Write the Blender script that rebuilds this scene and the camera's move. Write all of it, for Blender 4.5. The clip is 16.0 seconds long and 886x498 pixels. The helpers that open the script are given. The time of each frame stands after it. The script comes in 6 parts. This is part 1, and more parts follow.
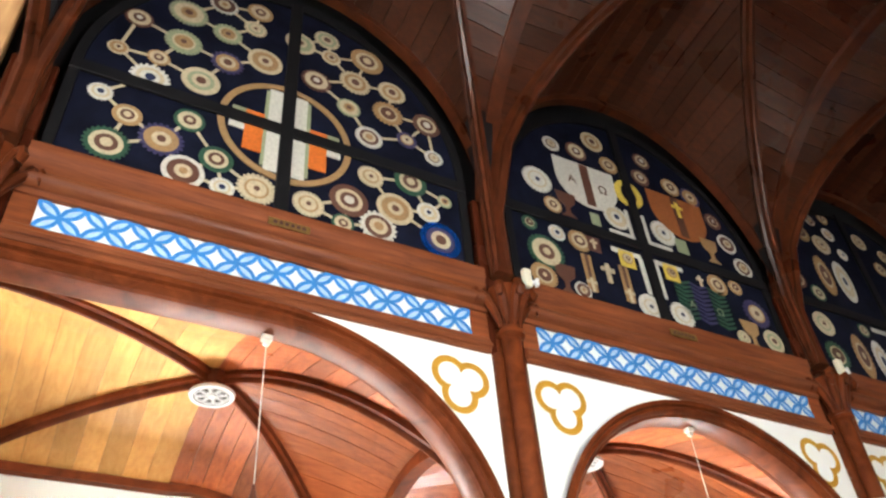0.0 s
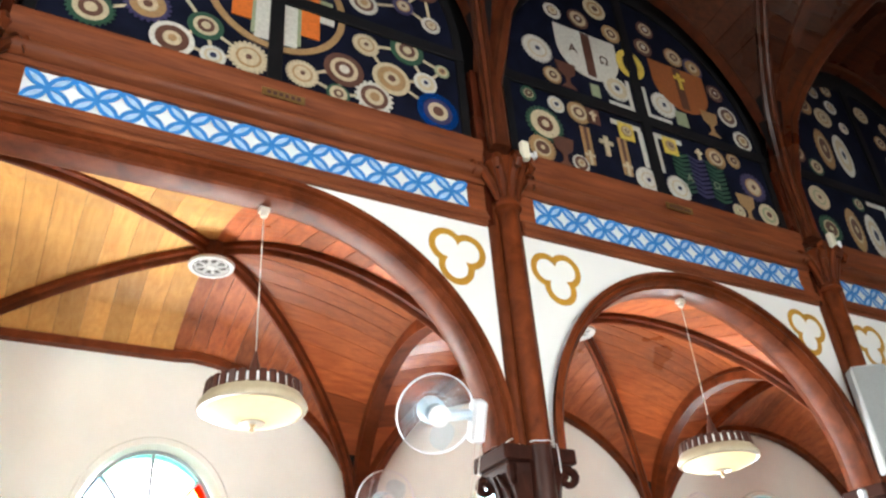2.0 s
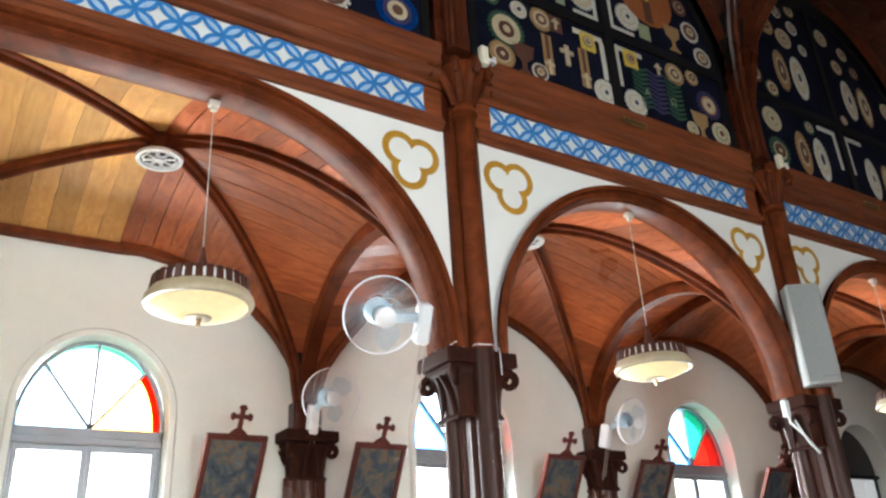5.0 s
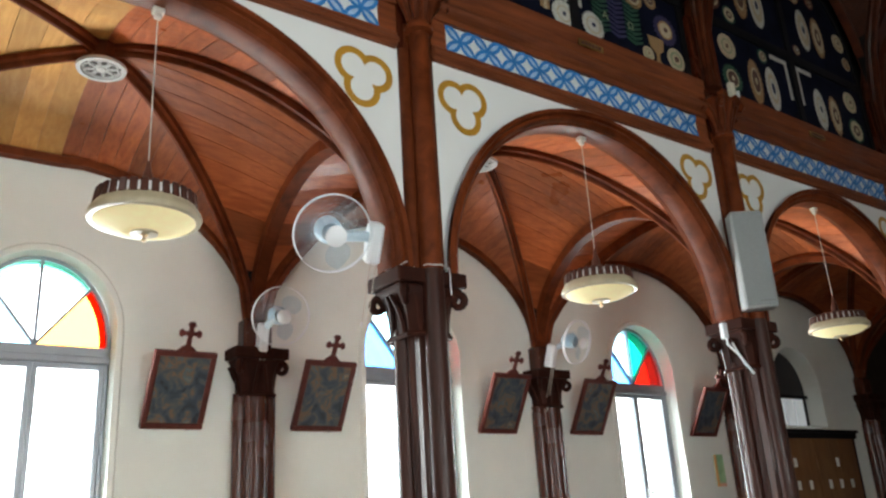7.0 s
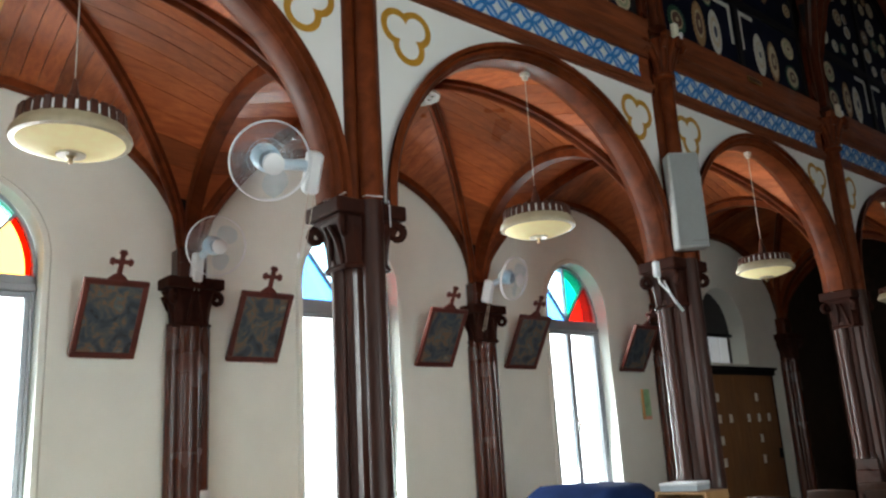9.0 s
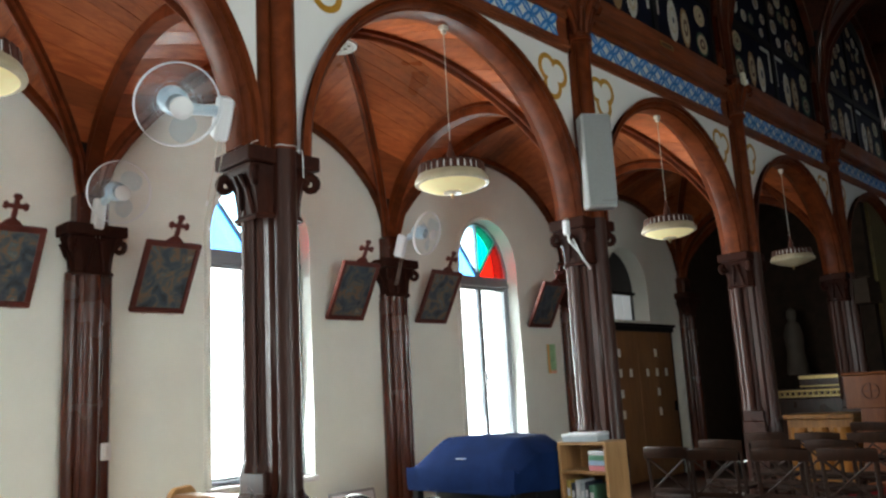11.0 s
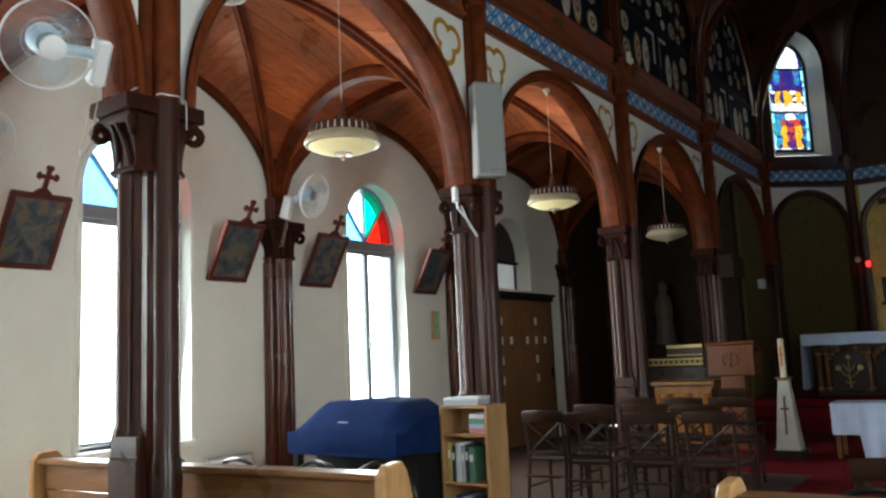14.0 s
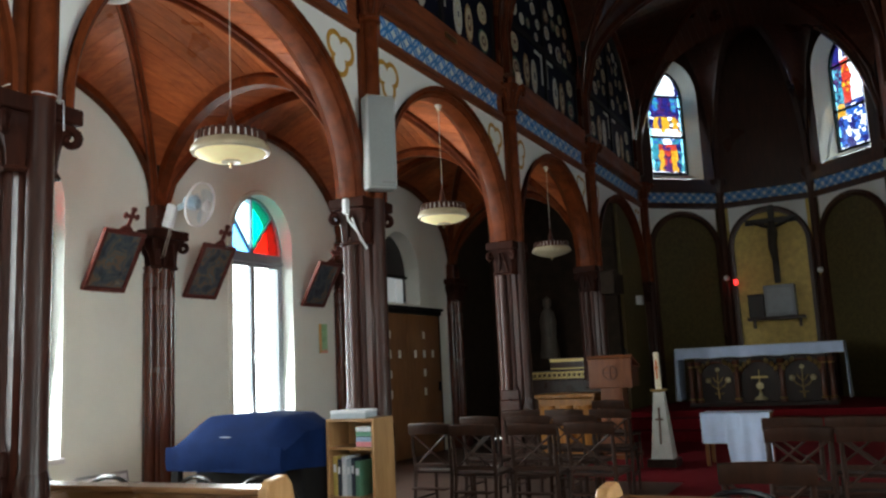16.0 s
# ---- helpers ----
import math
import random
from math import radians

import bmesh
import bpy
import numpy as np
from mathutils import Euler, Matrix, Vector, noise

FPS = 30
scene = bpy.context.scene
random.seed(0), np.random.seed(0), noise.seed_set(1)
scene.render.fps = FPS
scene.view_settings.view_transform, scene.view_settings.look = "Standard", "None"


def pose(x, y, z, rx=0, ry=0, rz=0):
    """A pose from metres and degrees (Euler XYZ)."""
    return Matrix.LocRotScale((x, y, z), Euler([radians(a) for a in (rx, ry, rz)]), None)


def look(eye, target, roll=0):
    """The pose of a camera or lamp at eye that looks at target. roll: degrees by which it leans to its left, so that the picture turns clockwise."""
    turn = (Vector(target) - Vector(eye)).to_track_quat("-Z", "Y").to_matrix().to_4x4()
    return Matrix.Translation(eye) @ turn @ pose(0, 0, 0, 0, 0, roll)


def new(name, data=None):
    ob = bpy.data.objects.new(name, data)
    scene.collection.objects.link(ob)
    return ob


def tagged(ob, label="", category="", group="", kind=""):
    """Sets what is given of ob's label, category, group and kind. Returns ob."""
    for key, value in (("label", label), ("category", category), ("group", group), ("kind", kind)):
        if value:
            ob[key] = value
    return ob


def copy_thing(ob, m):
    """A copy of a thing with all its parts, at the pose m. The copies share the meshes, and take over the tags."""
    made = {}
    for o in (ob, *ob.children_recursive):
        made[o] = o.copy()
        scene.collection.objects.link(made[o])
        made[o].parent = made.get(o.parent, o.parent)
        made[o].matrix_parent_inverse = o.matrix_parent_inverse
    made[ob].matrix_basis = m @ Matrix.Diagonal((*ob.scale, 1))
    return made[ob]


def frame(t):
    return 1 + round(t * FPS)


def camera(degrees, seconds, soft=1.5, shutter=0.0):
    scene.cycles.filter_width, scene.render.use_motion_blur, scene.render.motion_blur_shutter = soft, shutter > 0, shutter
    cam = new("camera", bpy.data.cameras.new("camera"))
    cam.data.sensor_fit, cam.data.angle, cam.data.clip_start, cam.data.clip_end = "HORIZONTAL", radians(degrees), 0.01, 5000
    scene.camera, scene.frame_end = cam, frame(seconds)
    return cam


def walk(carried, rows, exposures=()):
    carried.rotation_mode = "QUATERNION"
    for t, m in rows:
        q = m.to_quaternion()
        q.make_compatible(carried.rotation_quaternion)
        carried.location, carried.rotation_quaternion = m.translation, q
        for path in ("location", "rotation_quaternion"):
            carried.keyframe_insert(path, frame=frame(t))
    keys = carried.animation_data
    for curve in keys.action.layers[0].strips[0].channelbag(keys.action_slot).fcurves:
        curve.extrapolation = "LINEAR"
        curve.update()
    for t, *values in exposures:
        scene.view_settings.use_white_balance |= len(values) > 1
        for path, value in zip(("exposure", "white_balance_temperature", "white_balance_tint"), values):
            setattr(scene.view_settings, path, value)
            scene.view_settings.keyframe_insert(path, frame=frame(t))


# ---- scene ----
cam = camera(57.4, 16.0, soft=2.4)
# seconds, heading, tilt and lean in degrees, then the small sway of the eye
WALK = [
    (0.0, -30.99, 40.05, -5.04, -0.001, -0.000, 0.001),
    (0.5, -30.05, 37.86, -4.74, -0.001, 0.002, 0.003),
    (1.0, -30.07, 35.24, -5.03, -0.003, 0.005, 0.005),
    (1.5, -30.67, 32.79, -5.19, -0.004, 0.009, 0.009),
    (2.0, -30.41, 31.03, -4.49, -0.002, 0.010, 0.011),
    (2.5, -30.14, 29.93, -3.70, 0.001, 0.007, 0.012),
    (3.0, -29.92, 28.83, -3.17, 0.003, 0.001, 0.012),
    (3.5, -30.64, 27.66, -3.24, 0.007, -0.006, 0.011),
    (4.0, -31.75, 26.48, -3.36, 0.011, -0.007, 0.007),
    (6.5, -35.65, 19.97, -3.44, 0.020, -0.002, -0.002),
    (7.0, -36.67, 18.47, -3.50, 0.025, -0.002, -0.008),
    (7.5, -37.93, 17.63, -3.67, 0.031, 0.002, -0.015),
    (8.0, -38.85, 16.53, -3.64, 0.035, 0.004, -0.020),
    (8.5, -39.88, 15.31, -3.55, 0.038, 0.011, -0.024),
    (9.0, -40.82, 13.82, -3.32, 0.043, 0.020, -0.030),
    (11.5, -48.33, 9.65, -3.17, 0.051, 0.034, -0.037),
    (12.0, -49.52, 8.94, -3.08, 0.055, 0.042, -0.042),
    (12.5, -50.86, 8.12, -2.84, 0.058, 0.048, -0.045),
    (13.0, -52.67, 7.66, -2.68, 0.060, 0.056, -0.048),
    (13.5, -54.16, 7.56, -2.65, 0.064, 0.059, -0.051),
    (14.0, -54.94, 7.62, -2.61, 0.061, 0.063, -0.055),
    (14.5, -56.29, 7.81, -2.80, 0.053, 0.065, -0.059),
    (15.0, -58.96, 8.04, -2.94, 0.049, 0.065, -0.064),
    (15.5, -61.73, 8.12, -3.06, 0.046, 0.060, -0.070),
    (16.0, -62.87, 8.30, -2.75, 0.050, 0.061, -0.073),
]


def aim(yaw, pitch, roll, dx, dy, dz):
    eye = Vector((dx, dy, 1.35 + dz))
    way = Vector((-math.sin(radians(yaw)) * math.cos(radians(pitch)), math.cos(radians(yaw)) * math.cos(radians(pitch)), math.sin(radians(pitch))))
    return look(eye, eye + way, roll)


walk(cam, [(t, aim(*r)) for t, *r in WALK],
     exposures=[(0.0, 1.53, 6900, 9), (2.0, 1.15, 6650, 8), (4.0, 0.85, 6550, 8), (6.5, 0.27, 6500, 5), (9.0, -0.17, 6500, 3), (11.5, -0.08, 6500, 2), (14.0, -0.10, 6500, 2), (16.0, -0.10, 6500, 2)])

# ---- world and light ----
SUN_EL, SUN_AZ = radians(58), radians(200)
world = bpy.data.worlds.new("sky")
scene.world = world
world.use_nodes = True
wn = world.node_tree
sky = wn.nodes.new("ShaderNodeTexSky")
sky.sky_type, sky.sun_disc, sky.sun_elevation, sky.sun_rotation = "NISHITA", False, SUN_EL, SUN_AZ
wn.links.new(sky.outputs[0], wn.nodes["Background"].inputs[0])
wn.nodes["Background"].inputs[1].default_value = 0.12
sun = new("sun", bpy.data.lights.new("sun", "SUN"))
sun.data.energy, sun.data.angle, sun.data.color = 2.5, radians(0.5), (1, 0.95, 0.88)
sun.matrix_world = look((0, 0, 30), (12 * math.sin(SUN_AZ) * -1, -12 * math.cos(SUN_AZ), 30 - 20))


def daylight_fill(name, x, y, z, sx, sz, facing, watts, color=(0.93, 0.97, 1.0)):
    """An area lamp for the sky's light, in a window opening or added as plain fill."""
    d = bpy.data.lights.new(name, "AREA")
    d.shape, d.size, d.size_y, d.energy, d.color = "RECTANGLE", sx, sz, watts, color
    ob = new(name, d)
    ob.matrix_world = look((x, y, z), (x + facing[0], y + facing[1], z + facing[2]))
    return ob


# ---- plan, in metres ----
BAY = 3.09
COLS = [-0.52, 2.57, 5.66, 8.77, 11.95]      # columns along the arcade
APSE_X = 15.35                                # where the walls turn in
YA = 3.60                                     # nave face of the arcade
YW = 6.06                                     # inner face of the aisle's outer wall
YC, HALF = 1.50, 2.10                         # middle of the nave and its half width
YO = YC - HALF                                # the other side of the nave
Z_CAP = 2.675                                 # top of the lower capitals
WEST = -4.2
for wx in (1.02, 4.11, 7.21):
    daylight_fill("daylight_fill", wx, YW - 0.02, 2.0, 0.8, 2.3, (0, -1, -0.17), 122)
for wx in (-2.0, 2.2):
    daylight_fill("daylight_fill", wx, -2.55, 2.2, 0.9, 2.4, (0, 1, 0.05), 90)
# added fill lamp high in the nave; the west wall has no opening
daylight_fill("daylight_fill", -4.1, 1.5, 5.2, 2.0, 2.4, (1, 0, -0.05), 45)


# ---- materials ----
def base_mat(name):
    m = bpy.data.materials.new(name)
    m.use_nodes = True
    nt = m.node_tree
    return m, nt, nt.nodes["Principled BSDF"]


def node(nt, kind, **kw):
    n = nt.nodes.new(kind)
    for k, v in kw.items():
        n.inputs[k].default_value = v
    return n


def ramp(nt, fac, stops):
    r = nt.nodes.new("ShaderNodeValToRGB")
    while len(r.color_ramp.elements) < len(stops):
        r.color_ramp.elements.new(0.5)
    for e, (p, c) in zip(r.color_ramp.elements, stops):
        e.position, e.color = p, (*c, 1)
    nt.links.new(fac, r.inputs[0])
    return r.outputs[0]


def mix(nt, kind, fac, a, b):
    n = nt.nodes.new("ShaderNodeMix")
    n.data_type, n.blend_type = "RGBA", kind
    for i, v in ((0, fac), (6, a), (7, b)):
        if isinstance(v, bpy.types.NodeSocket):
            nt.links.new(v, n.inputs[i])
        else:
            n.inputs[i].default_value = v if i == 0 else (*v, 1)
    return n.outputs[2]


def wood(name, dark, light, stretch=(1, 1, 9), rough=0.32, coat=0.25, per_piece=0.35, spec=0.3):
    """Varnished boards: fine grain along one axis, broad stains, each piece a little different."""
    m, nt, p = base_mat(name)
    tc = nt.nodes.new("ShaderNodeTexCoord")
    mp = nt.nodes.new("ShaderNodeMapping")
    mp.inputs["Scale"].default_value = tuple(24 / s for s in stretch)
    nt.links.new(tc.outputs["Object"], mp.inputs[0])
    g = node(nt, "ShaderNodeTexNoise", Scale=1.0, Detail=6.0, Roughness=0.62, Distortion=0.6)
    nt.links.new(mp.outputs[0], g.inputs["Vector"])
    s = node(nt, "ShaderNodeTexNoise", Scale=1.7, Detail=3.0)
    nt.links.new(tc.outputs["Object"], s.inputs["Vector"])
    col = ramp(nt, g.outputs[0], [(0.3, dark), (0.72, light)])
    stain = ramp(nt, s.outputs[0], [(0.3, (0.72, 0.68, 0.66)), (0.7, (1.08, 1.05, 1.0))])
    col = mix(nt, "MULTIPLY", 1.0, col, stain)
    geo = nt.nodes.new("ShaderNodeNewGeometry")
    isl = ramp(nt, geo.outputs["Random Per Island"], [(0, (1 - per_piece,) * 3), (1, (1 + per_piece * 0.4, 1 + per_piece * 0.3, 1 + per_piece * 0.2))])
    col = mix(nt, "MULTIPLY", 1.0, col, isl)
    nt.links.new(col, p.inputs["Base Color"])
    ro = ramp(nt, s.outputs[0], [(0.3, (rough * 0.75,) * 3), (0.75, (min(1, rough * 1.5),) * 3)])
    nt.links.new(ro, p.inputs["Roughness"])
    p.inputs["Coat Weight"].default_value, p.inputs["Coat Roughness"].default_value = coat, 0.2
    p.inputs["Specular IOR Level"].default_value = spec
    b = node(nt, "ShaderNodeBump", Strength=0.12, Distance=0.01)
    nt.links.new(g.outputs[0], b.inputs["Height"])
    nt.links.new(b.outputs[0], p.inputs["Normal"])
    return m


def plain(name, color, rough=0.6, metal=0.0, vary=0.12, scale=6.0, bump=0.05, spec=0.5):
    """One colour with a slow and a fine unevenness."""
    m, nt, p = base_mat(name)
    tc = nt.nodes.new("ShaderNodeTexCoord")
    a = node(nt, "ShaderNodeTexNoise", Scale=scale, Detail=5.0, Roughness=0.6)
    nt.links.new(tc.outputs["Object"], a.inputs["Vector"])
    lo, hi = tuple(c * (1 - vary) for c in color), tuple(min(1, c * (1 + vary)) for c in color)
    nt.links.new(ramp(nt, a.outputs[0], [(0.3, lo), (0.7, hi)]), p.inputs["Base Color"])
    p.inputs["Roughness"].default_value, p.inputs["Metallic"].default_value = rough, metal
    p.inputs["Specular IOR Level"].default_value = spec
    f = node(nt, "ShaderNodeTexNoise", Scale=scale * 14, Detail=3.0)
    nt.links.new(tc.outputs["Object"], f.inputs["Vector"])
    b = node(nt, "ShaderNodeBump", Strength=bump, Distance=0.01)
    nt.links.new(f.outputs[0], b.inputs["Height"])
    nt.links.new(b.outputs[0], p.inputs["Normal"])
    return m


def clear(name, tint, gloss=0.06, rough=0.02, milk=0.0):
    """Thin glass or clear plastic, optionally milky."""
    m, nt, p = base_mat(name)
    tr = nt.nodes.new("ShaderNodeBsdfTransparent")
    tr.inputs[0].default_value = (*tint, 1)
    gl = nt.nodes.new("ShaderNodeBsdfGlossy")
    gl.inputs["Roughness"].default_value = rough
    mx = nt.nodes.new("ShaderNodeMixShader")
    mx.inputs[0].default_value = gloss
    nt.links.new(tr.outputs[0], mx.inputs[1])
    nt.links.new(gl.outputs[0], mx.inputs[2])
    last = mx.outputs[0]
    if milk:
        df = nt.nodes.new("ShaderNodeBsdfTranslucent")
        df.inputs[0].default_value = (*tint, 1)
        m2 = nt.nodes.new("ShaderNodeMixShader")
        m2.inputs[0].default_value = milk
        nt.links.new(last, m2.inputs[1])
        nt.links.new(df.outputs[0], m2.inputs[2])
        last = m2.outputs[0]
    nt.links.new(last, nt.nodes["Material Output"].inputs[0])
    return m


def glow(name, color, strength):
    m, nt, p = base_mat(name)
    p.inputs["Emission Color"].default_value, p.inputs["Emission Strength"].default_value = (*color, 1), strength
    p.inputs["Base Color"].default_value = (*color, 1)
    return m


WOOD_X = wood("varnished_wood_along", (0.125, 0.030, 0.0105), (0.30, 0.085, 0.027), (12, 1, 1), 0.55, 0.04)
WOOD_Z = wood("varnished_wood_upright", (0.04, 0.0085, 0.0045), (0.105, 0.024, 0.010), (1, 1, 12), 0.22, 0.28)
WOOD_RIB = wood("rib_wood", (0.085, 0.0185, 0.006), (0.22, 0.053, 0.0165), (4, 4, 4), 0.42, 0.02, spec=0.1)
COLUMN_WOOD = wood("dark_column_wood", (0.024, 0.0075, 0.0055), (0.062, 0.018, 0.011), (1, 1, 12), 0.34, 0.08, spec=0.25)
BOARD_X = wood("vault_boards_along", (0.30, 0.070, 0.022), (0.55, 0.162, 0.054), (14, 1, 1), 0.36, 0.3, 0.42)
BOARD_Y = wood("vault_boards_across", (0.30, 0.070, 0.022), (0.55, 0.162, 0.054), (1, 14, 1), 0.36, 0.3, 0.42)
BOARD_NEW = wood("pale_vault_boards", (0.60, 0.29, 0.08), (0.78, 0.45, 0.15), (1, 14, 1), 0.48, 0.08, 0.22)
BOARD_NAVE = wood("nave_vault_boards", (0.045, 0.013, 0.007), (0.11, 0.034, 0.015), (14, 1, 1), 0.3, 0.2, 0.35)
PALE_WOOD = wood("pale_wood", (0.5, 0.27, 0.12), (0.68, 0.42, 0.21), (1, 1, 10), 0.4, 0.15, 0.1)
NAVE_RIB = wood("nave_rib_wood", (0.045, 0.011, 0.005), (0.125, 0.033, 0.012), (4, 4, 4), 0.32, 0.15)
WOOD_CAP = wood("carved_wood", (0.022, 0.007, 0.005), (0.052, 0.015, 0.009), (2, 2, 6), 0.6, 0.0, spec=0.1)
OAK = wood("oak", (0.15, 0.065, 0.024), (0.27, 0.13, 0.05), (1, 10, 1), 0.3, 0.25, 0.15)
OAK_LIGHT = wood("light_oak", (0.40, 0.22, 0.09), (0.58, 0.36, 0.17), (1, 1, 10), 0.42, 0.1, 0.1)
CHAIR_WOOD = wood("chair_wood", (0.016, 0.006, 0.003), (0.048, 0.017, 0.007), (1, 1, 8), 0.6, 0.0, 0.2)
DOOR_WOOD = wood("door_wood", (0.20, 0.095, 0.04), (0.30, 0.155, 0.07), (1, 1, 12), 0.45, 0.1, 0.1)
PLASTER = plain("white_plaster", (0.82, 0.85, 0.79), 0.85, vary=0.035, scale=2.2, bump=0.08, spec=0.2)
WHITE_PANEL = plain("white_panel_paint", (0.82, 0.83, 0.81), 0.6, vary=0.02, scale=2.5, bump=0.03)
BLUE = plain("blue_paint", (0.025, 0.21, 0.55), 0.55, vary=0.15, scale=12)
BLUE_WASH = plain("pale_blue_paint", (0.42, 0.58, 0.76), 0.6, vary=0.2, scale=25)
OCHRE = plain("ochre_paint", (0.46, 0.235, 0.02), 0.55, vary=0.12, scale=10)
BLACK = plain("black_paint", (0.008, 0.008, 0.009), 0.6, vary=0.2, spec=0.15)
FRAME_GREY = plain("grey_window_metal", (0.32, 0.34, 0.37), 0.4, 0.3, vary=0.06)
WHITE_METAL = plain("white_painted_metal", (0.78, 0.79, 0.80), 0.45, vary=0.03)
WHITE_PLASTIC = plain("white_plastic", (0.80, 0.82, 0.84), 0.35, vary=0.03)
FLOOR = plain("floor_covering", (0.045, 0.021, 0.013), 0.6, vary=0.25, scale=3)
RED_CARPET = plain("red_carpet", (0.14, 0.006, 0.011), 0.95, vary=0.2, scale=30, bump=0.3, spec=0.1)
GLASS = clear("window_glass", (0.97, 0.98, 1.0))
PANE_BLUE = clear("blue_glass", (0.30, 0.60, 0.92))
PANE_PALE = clear("pale_blue_glass", (0.70, 0.90, 1.0))
PANE_GREEN = clear("green_glass", (0.10, 0.60, 0.46))
PANE_MINT = clear("mint_glass", (0.42, 0.80, 0.68))
PANE_RED = clear("red_glass", (0.62, 0.06, 0.04))
PANE_YELLOW = clear("yellow_glass", (0.98, 0.72, 0.30))
OUTSIDE = glow("hazy_daylight", (0.95, 0.98, 1.0), 7.0)
OUTSIDE_EAST = glow("softer_daylight", (0.92, 0.96, 1.0), 3.0)


# ---- building helpers ----
def part(name, bm, material, parent=None, label="", smooth=False):
    me = bpy.data.meshes.new(name)
    bmesh.ops.recalc_face_normals(bm, faces=bm.faces)
    bm.to_mesh(me)
    bm.free()
    me.materials.append(material)
    if smooth:
        me.polygons.foreach_set("use_smooth", [True] * len(me.polygons))
        me.set_sharp_from_angle(angle=radians(40))
    ob = new(name, me)
    if parent is not None:
        ob.parent = parent
    if label:
        ob["label"] = label
    return ob


def thing(name, x=0, y=0, z=0, rz=0, label="", category="", group="", kind=""):
    e = new(name)
    e.empty_display_size = 0.1
    e.matrix_basis = pose(x, y, z, 0, 0, rz)
    return tagged(e, label, category, group, kind)


def box(bm, x0, x1, y0, y1, z0, z1, bevel=0.0, m=None):
    vs = [bm.verts.new((x, y, z)) for x in (x0, x1) for y in (y0, y1) for z in (z0, z1)]
    fs = [bm.faces.new([vs[i] for i in f]) for f in ((0, 1, 3, 2), (4, 6, 7, 5), (0, 4, 5, 1), (2, 3, 7, 6), (0, 2, 6, 4), (1, 5, 7, 3))]
    if bevel:
        es = {e for f in fs for e in f.edges}
        vs = list({v for f in bmesh.ops.bevel(bm, geom=list(es), offset=bevel, segments=1, affect="EDGES")["faces"] for v in f.verts} | {v for v in vs if v.is_valid})
    if m is not None:
        bmesh.ops.transform(bm, matrix=m, verts=vs)
    return bm


def boxed(x0, x1, y0, y1, z0, z1, bevel=0.0, m=None):
    return box(bmesh.new(), x0, x1, y0, y1, z0, z1, bevel, m)


def lathe(bm, prof, seg=20, m=Matrix.Identity(4), a0=0.0, a1=2 * math.pi):
    full = abs(a1 - a0 - 2 * math.pi) < 1e-6
    n = seg if full else seg + 1
    rings = []
    for r, z in prof:
        if r < 1e-5:
            rings.append([bm.verts.new(m @ Vector((0, 0, z)))])
        else:
            rings.append([bm.verts.new(m @ Vector((r * math.cos(a0 + (a1 - a0) * i / seg), r * math.sin(a0 + (a1 - a0) * i / seg), z))) for i in range(n)])
    for a, b in zip(rings, rings[1:]):
        for i in range(seg):
            j = (i + 1) % n
            if len(a) == 1 and len(b) == 1:
                continue
            if len(a) == 1:
                bm.faces.new((a[0], b[i], b[j]))
            elif len(b) == 1:
                bm.faces.new((a[i], a[j], b[0]))
            else:
                bm.faces.new((a[i], a[j], b[j], b[i]))
    return bm


def sweep(bm, path, prof, side, closed=True, caps=True, loop=False):
    """A profile of (across, out) carried along a path; across lies along the fixed side vector."""
    path, side = [Vector(p) for p in path], Vector(side).normalized()
    rings = []
    for i, p in enumerate(path):
        a = path[i - 1] if (i or loop) else p
        b = path[(i + 1) % len(path)] if (i + 1 < len(path) or loop) else p
        t = (b - a).normalized()
        out = side.cross(t).normalized()
        rings.append([bm.verts.new(p + side * u + out * v) for u, v in prof])
    n = len(prof)
    pairs = list(zip(rings, rings[1:])) + ([(rings[-1], rings[0])] if loop else [])
    for a, b in pairs:
        for i in range(n if closed else n - 1):
            j = (i + 1) % n
            bm.faces.new((a[i], a[j], b[j], b[i]))
    if caps and closed and not loop:
        bm.faces.new(rings[0])
        bm.faces.new(list(reversed(rings[-1])))
    return bm


def tube(bm, path, r, seg=6, loop=False):
    path = [Vector(p) for p in path]
    d = path[-1] - path[0] if not loop else path[len(path) // 3] - path[0]
    ref = Vector((0, 0, 1)) if abs(d.normalized().z) < 0.8 else Vector((1, 0, 0))
    rings = []
    for i, p in enumerate(path):
        a = path[i - 1] if (i or loop) else p
        b = path[(i + 1) % len(path)] if (i + 1 < len(path) or loop) else p
        t = (b - a).normalized()
        s = t.cross(ref)
        s = s.normalized() if s.length > 1e-4 else t.orthogonal().normalized()
        o = s.cross(t)
        rr = r[i] if isinstance(r, (list, tuple)) else r
        rings.append([bm.verts.new(p + s * rr * math.cos(2 * math.pi * k / seg) + o * rr * math.sin(2 * math.pi * k / seg)) for k in range(seg)])
    for a, b in list(zip(rings, rings[1:])) + ([(rings[-1], rings[0])] if loop else []):
        for k in range(seg):
            j = (k + 1) % seg
            bm.faces.new((a[k], a[j], b[j], b[k]))
    if not loop:
        bm.faces.new(rings[0])
        bm.faces.new(list(reversed(rings[-1])))
    return bm


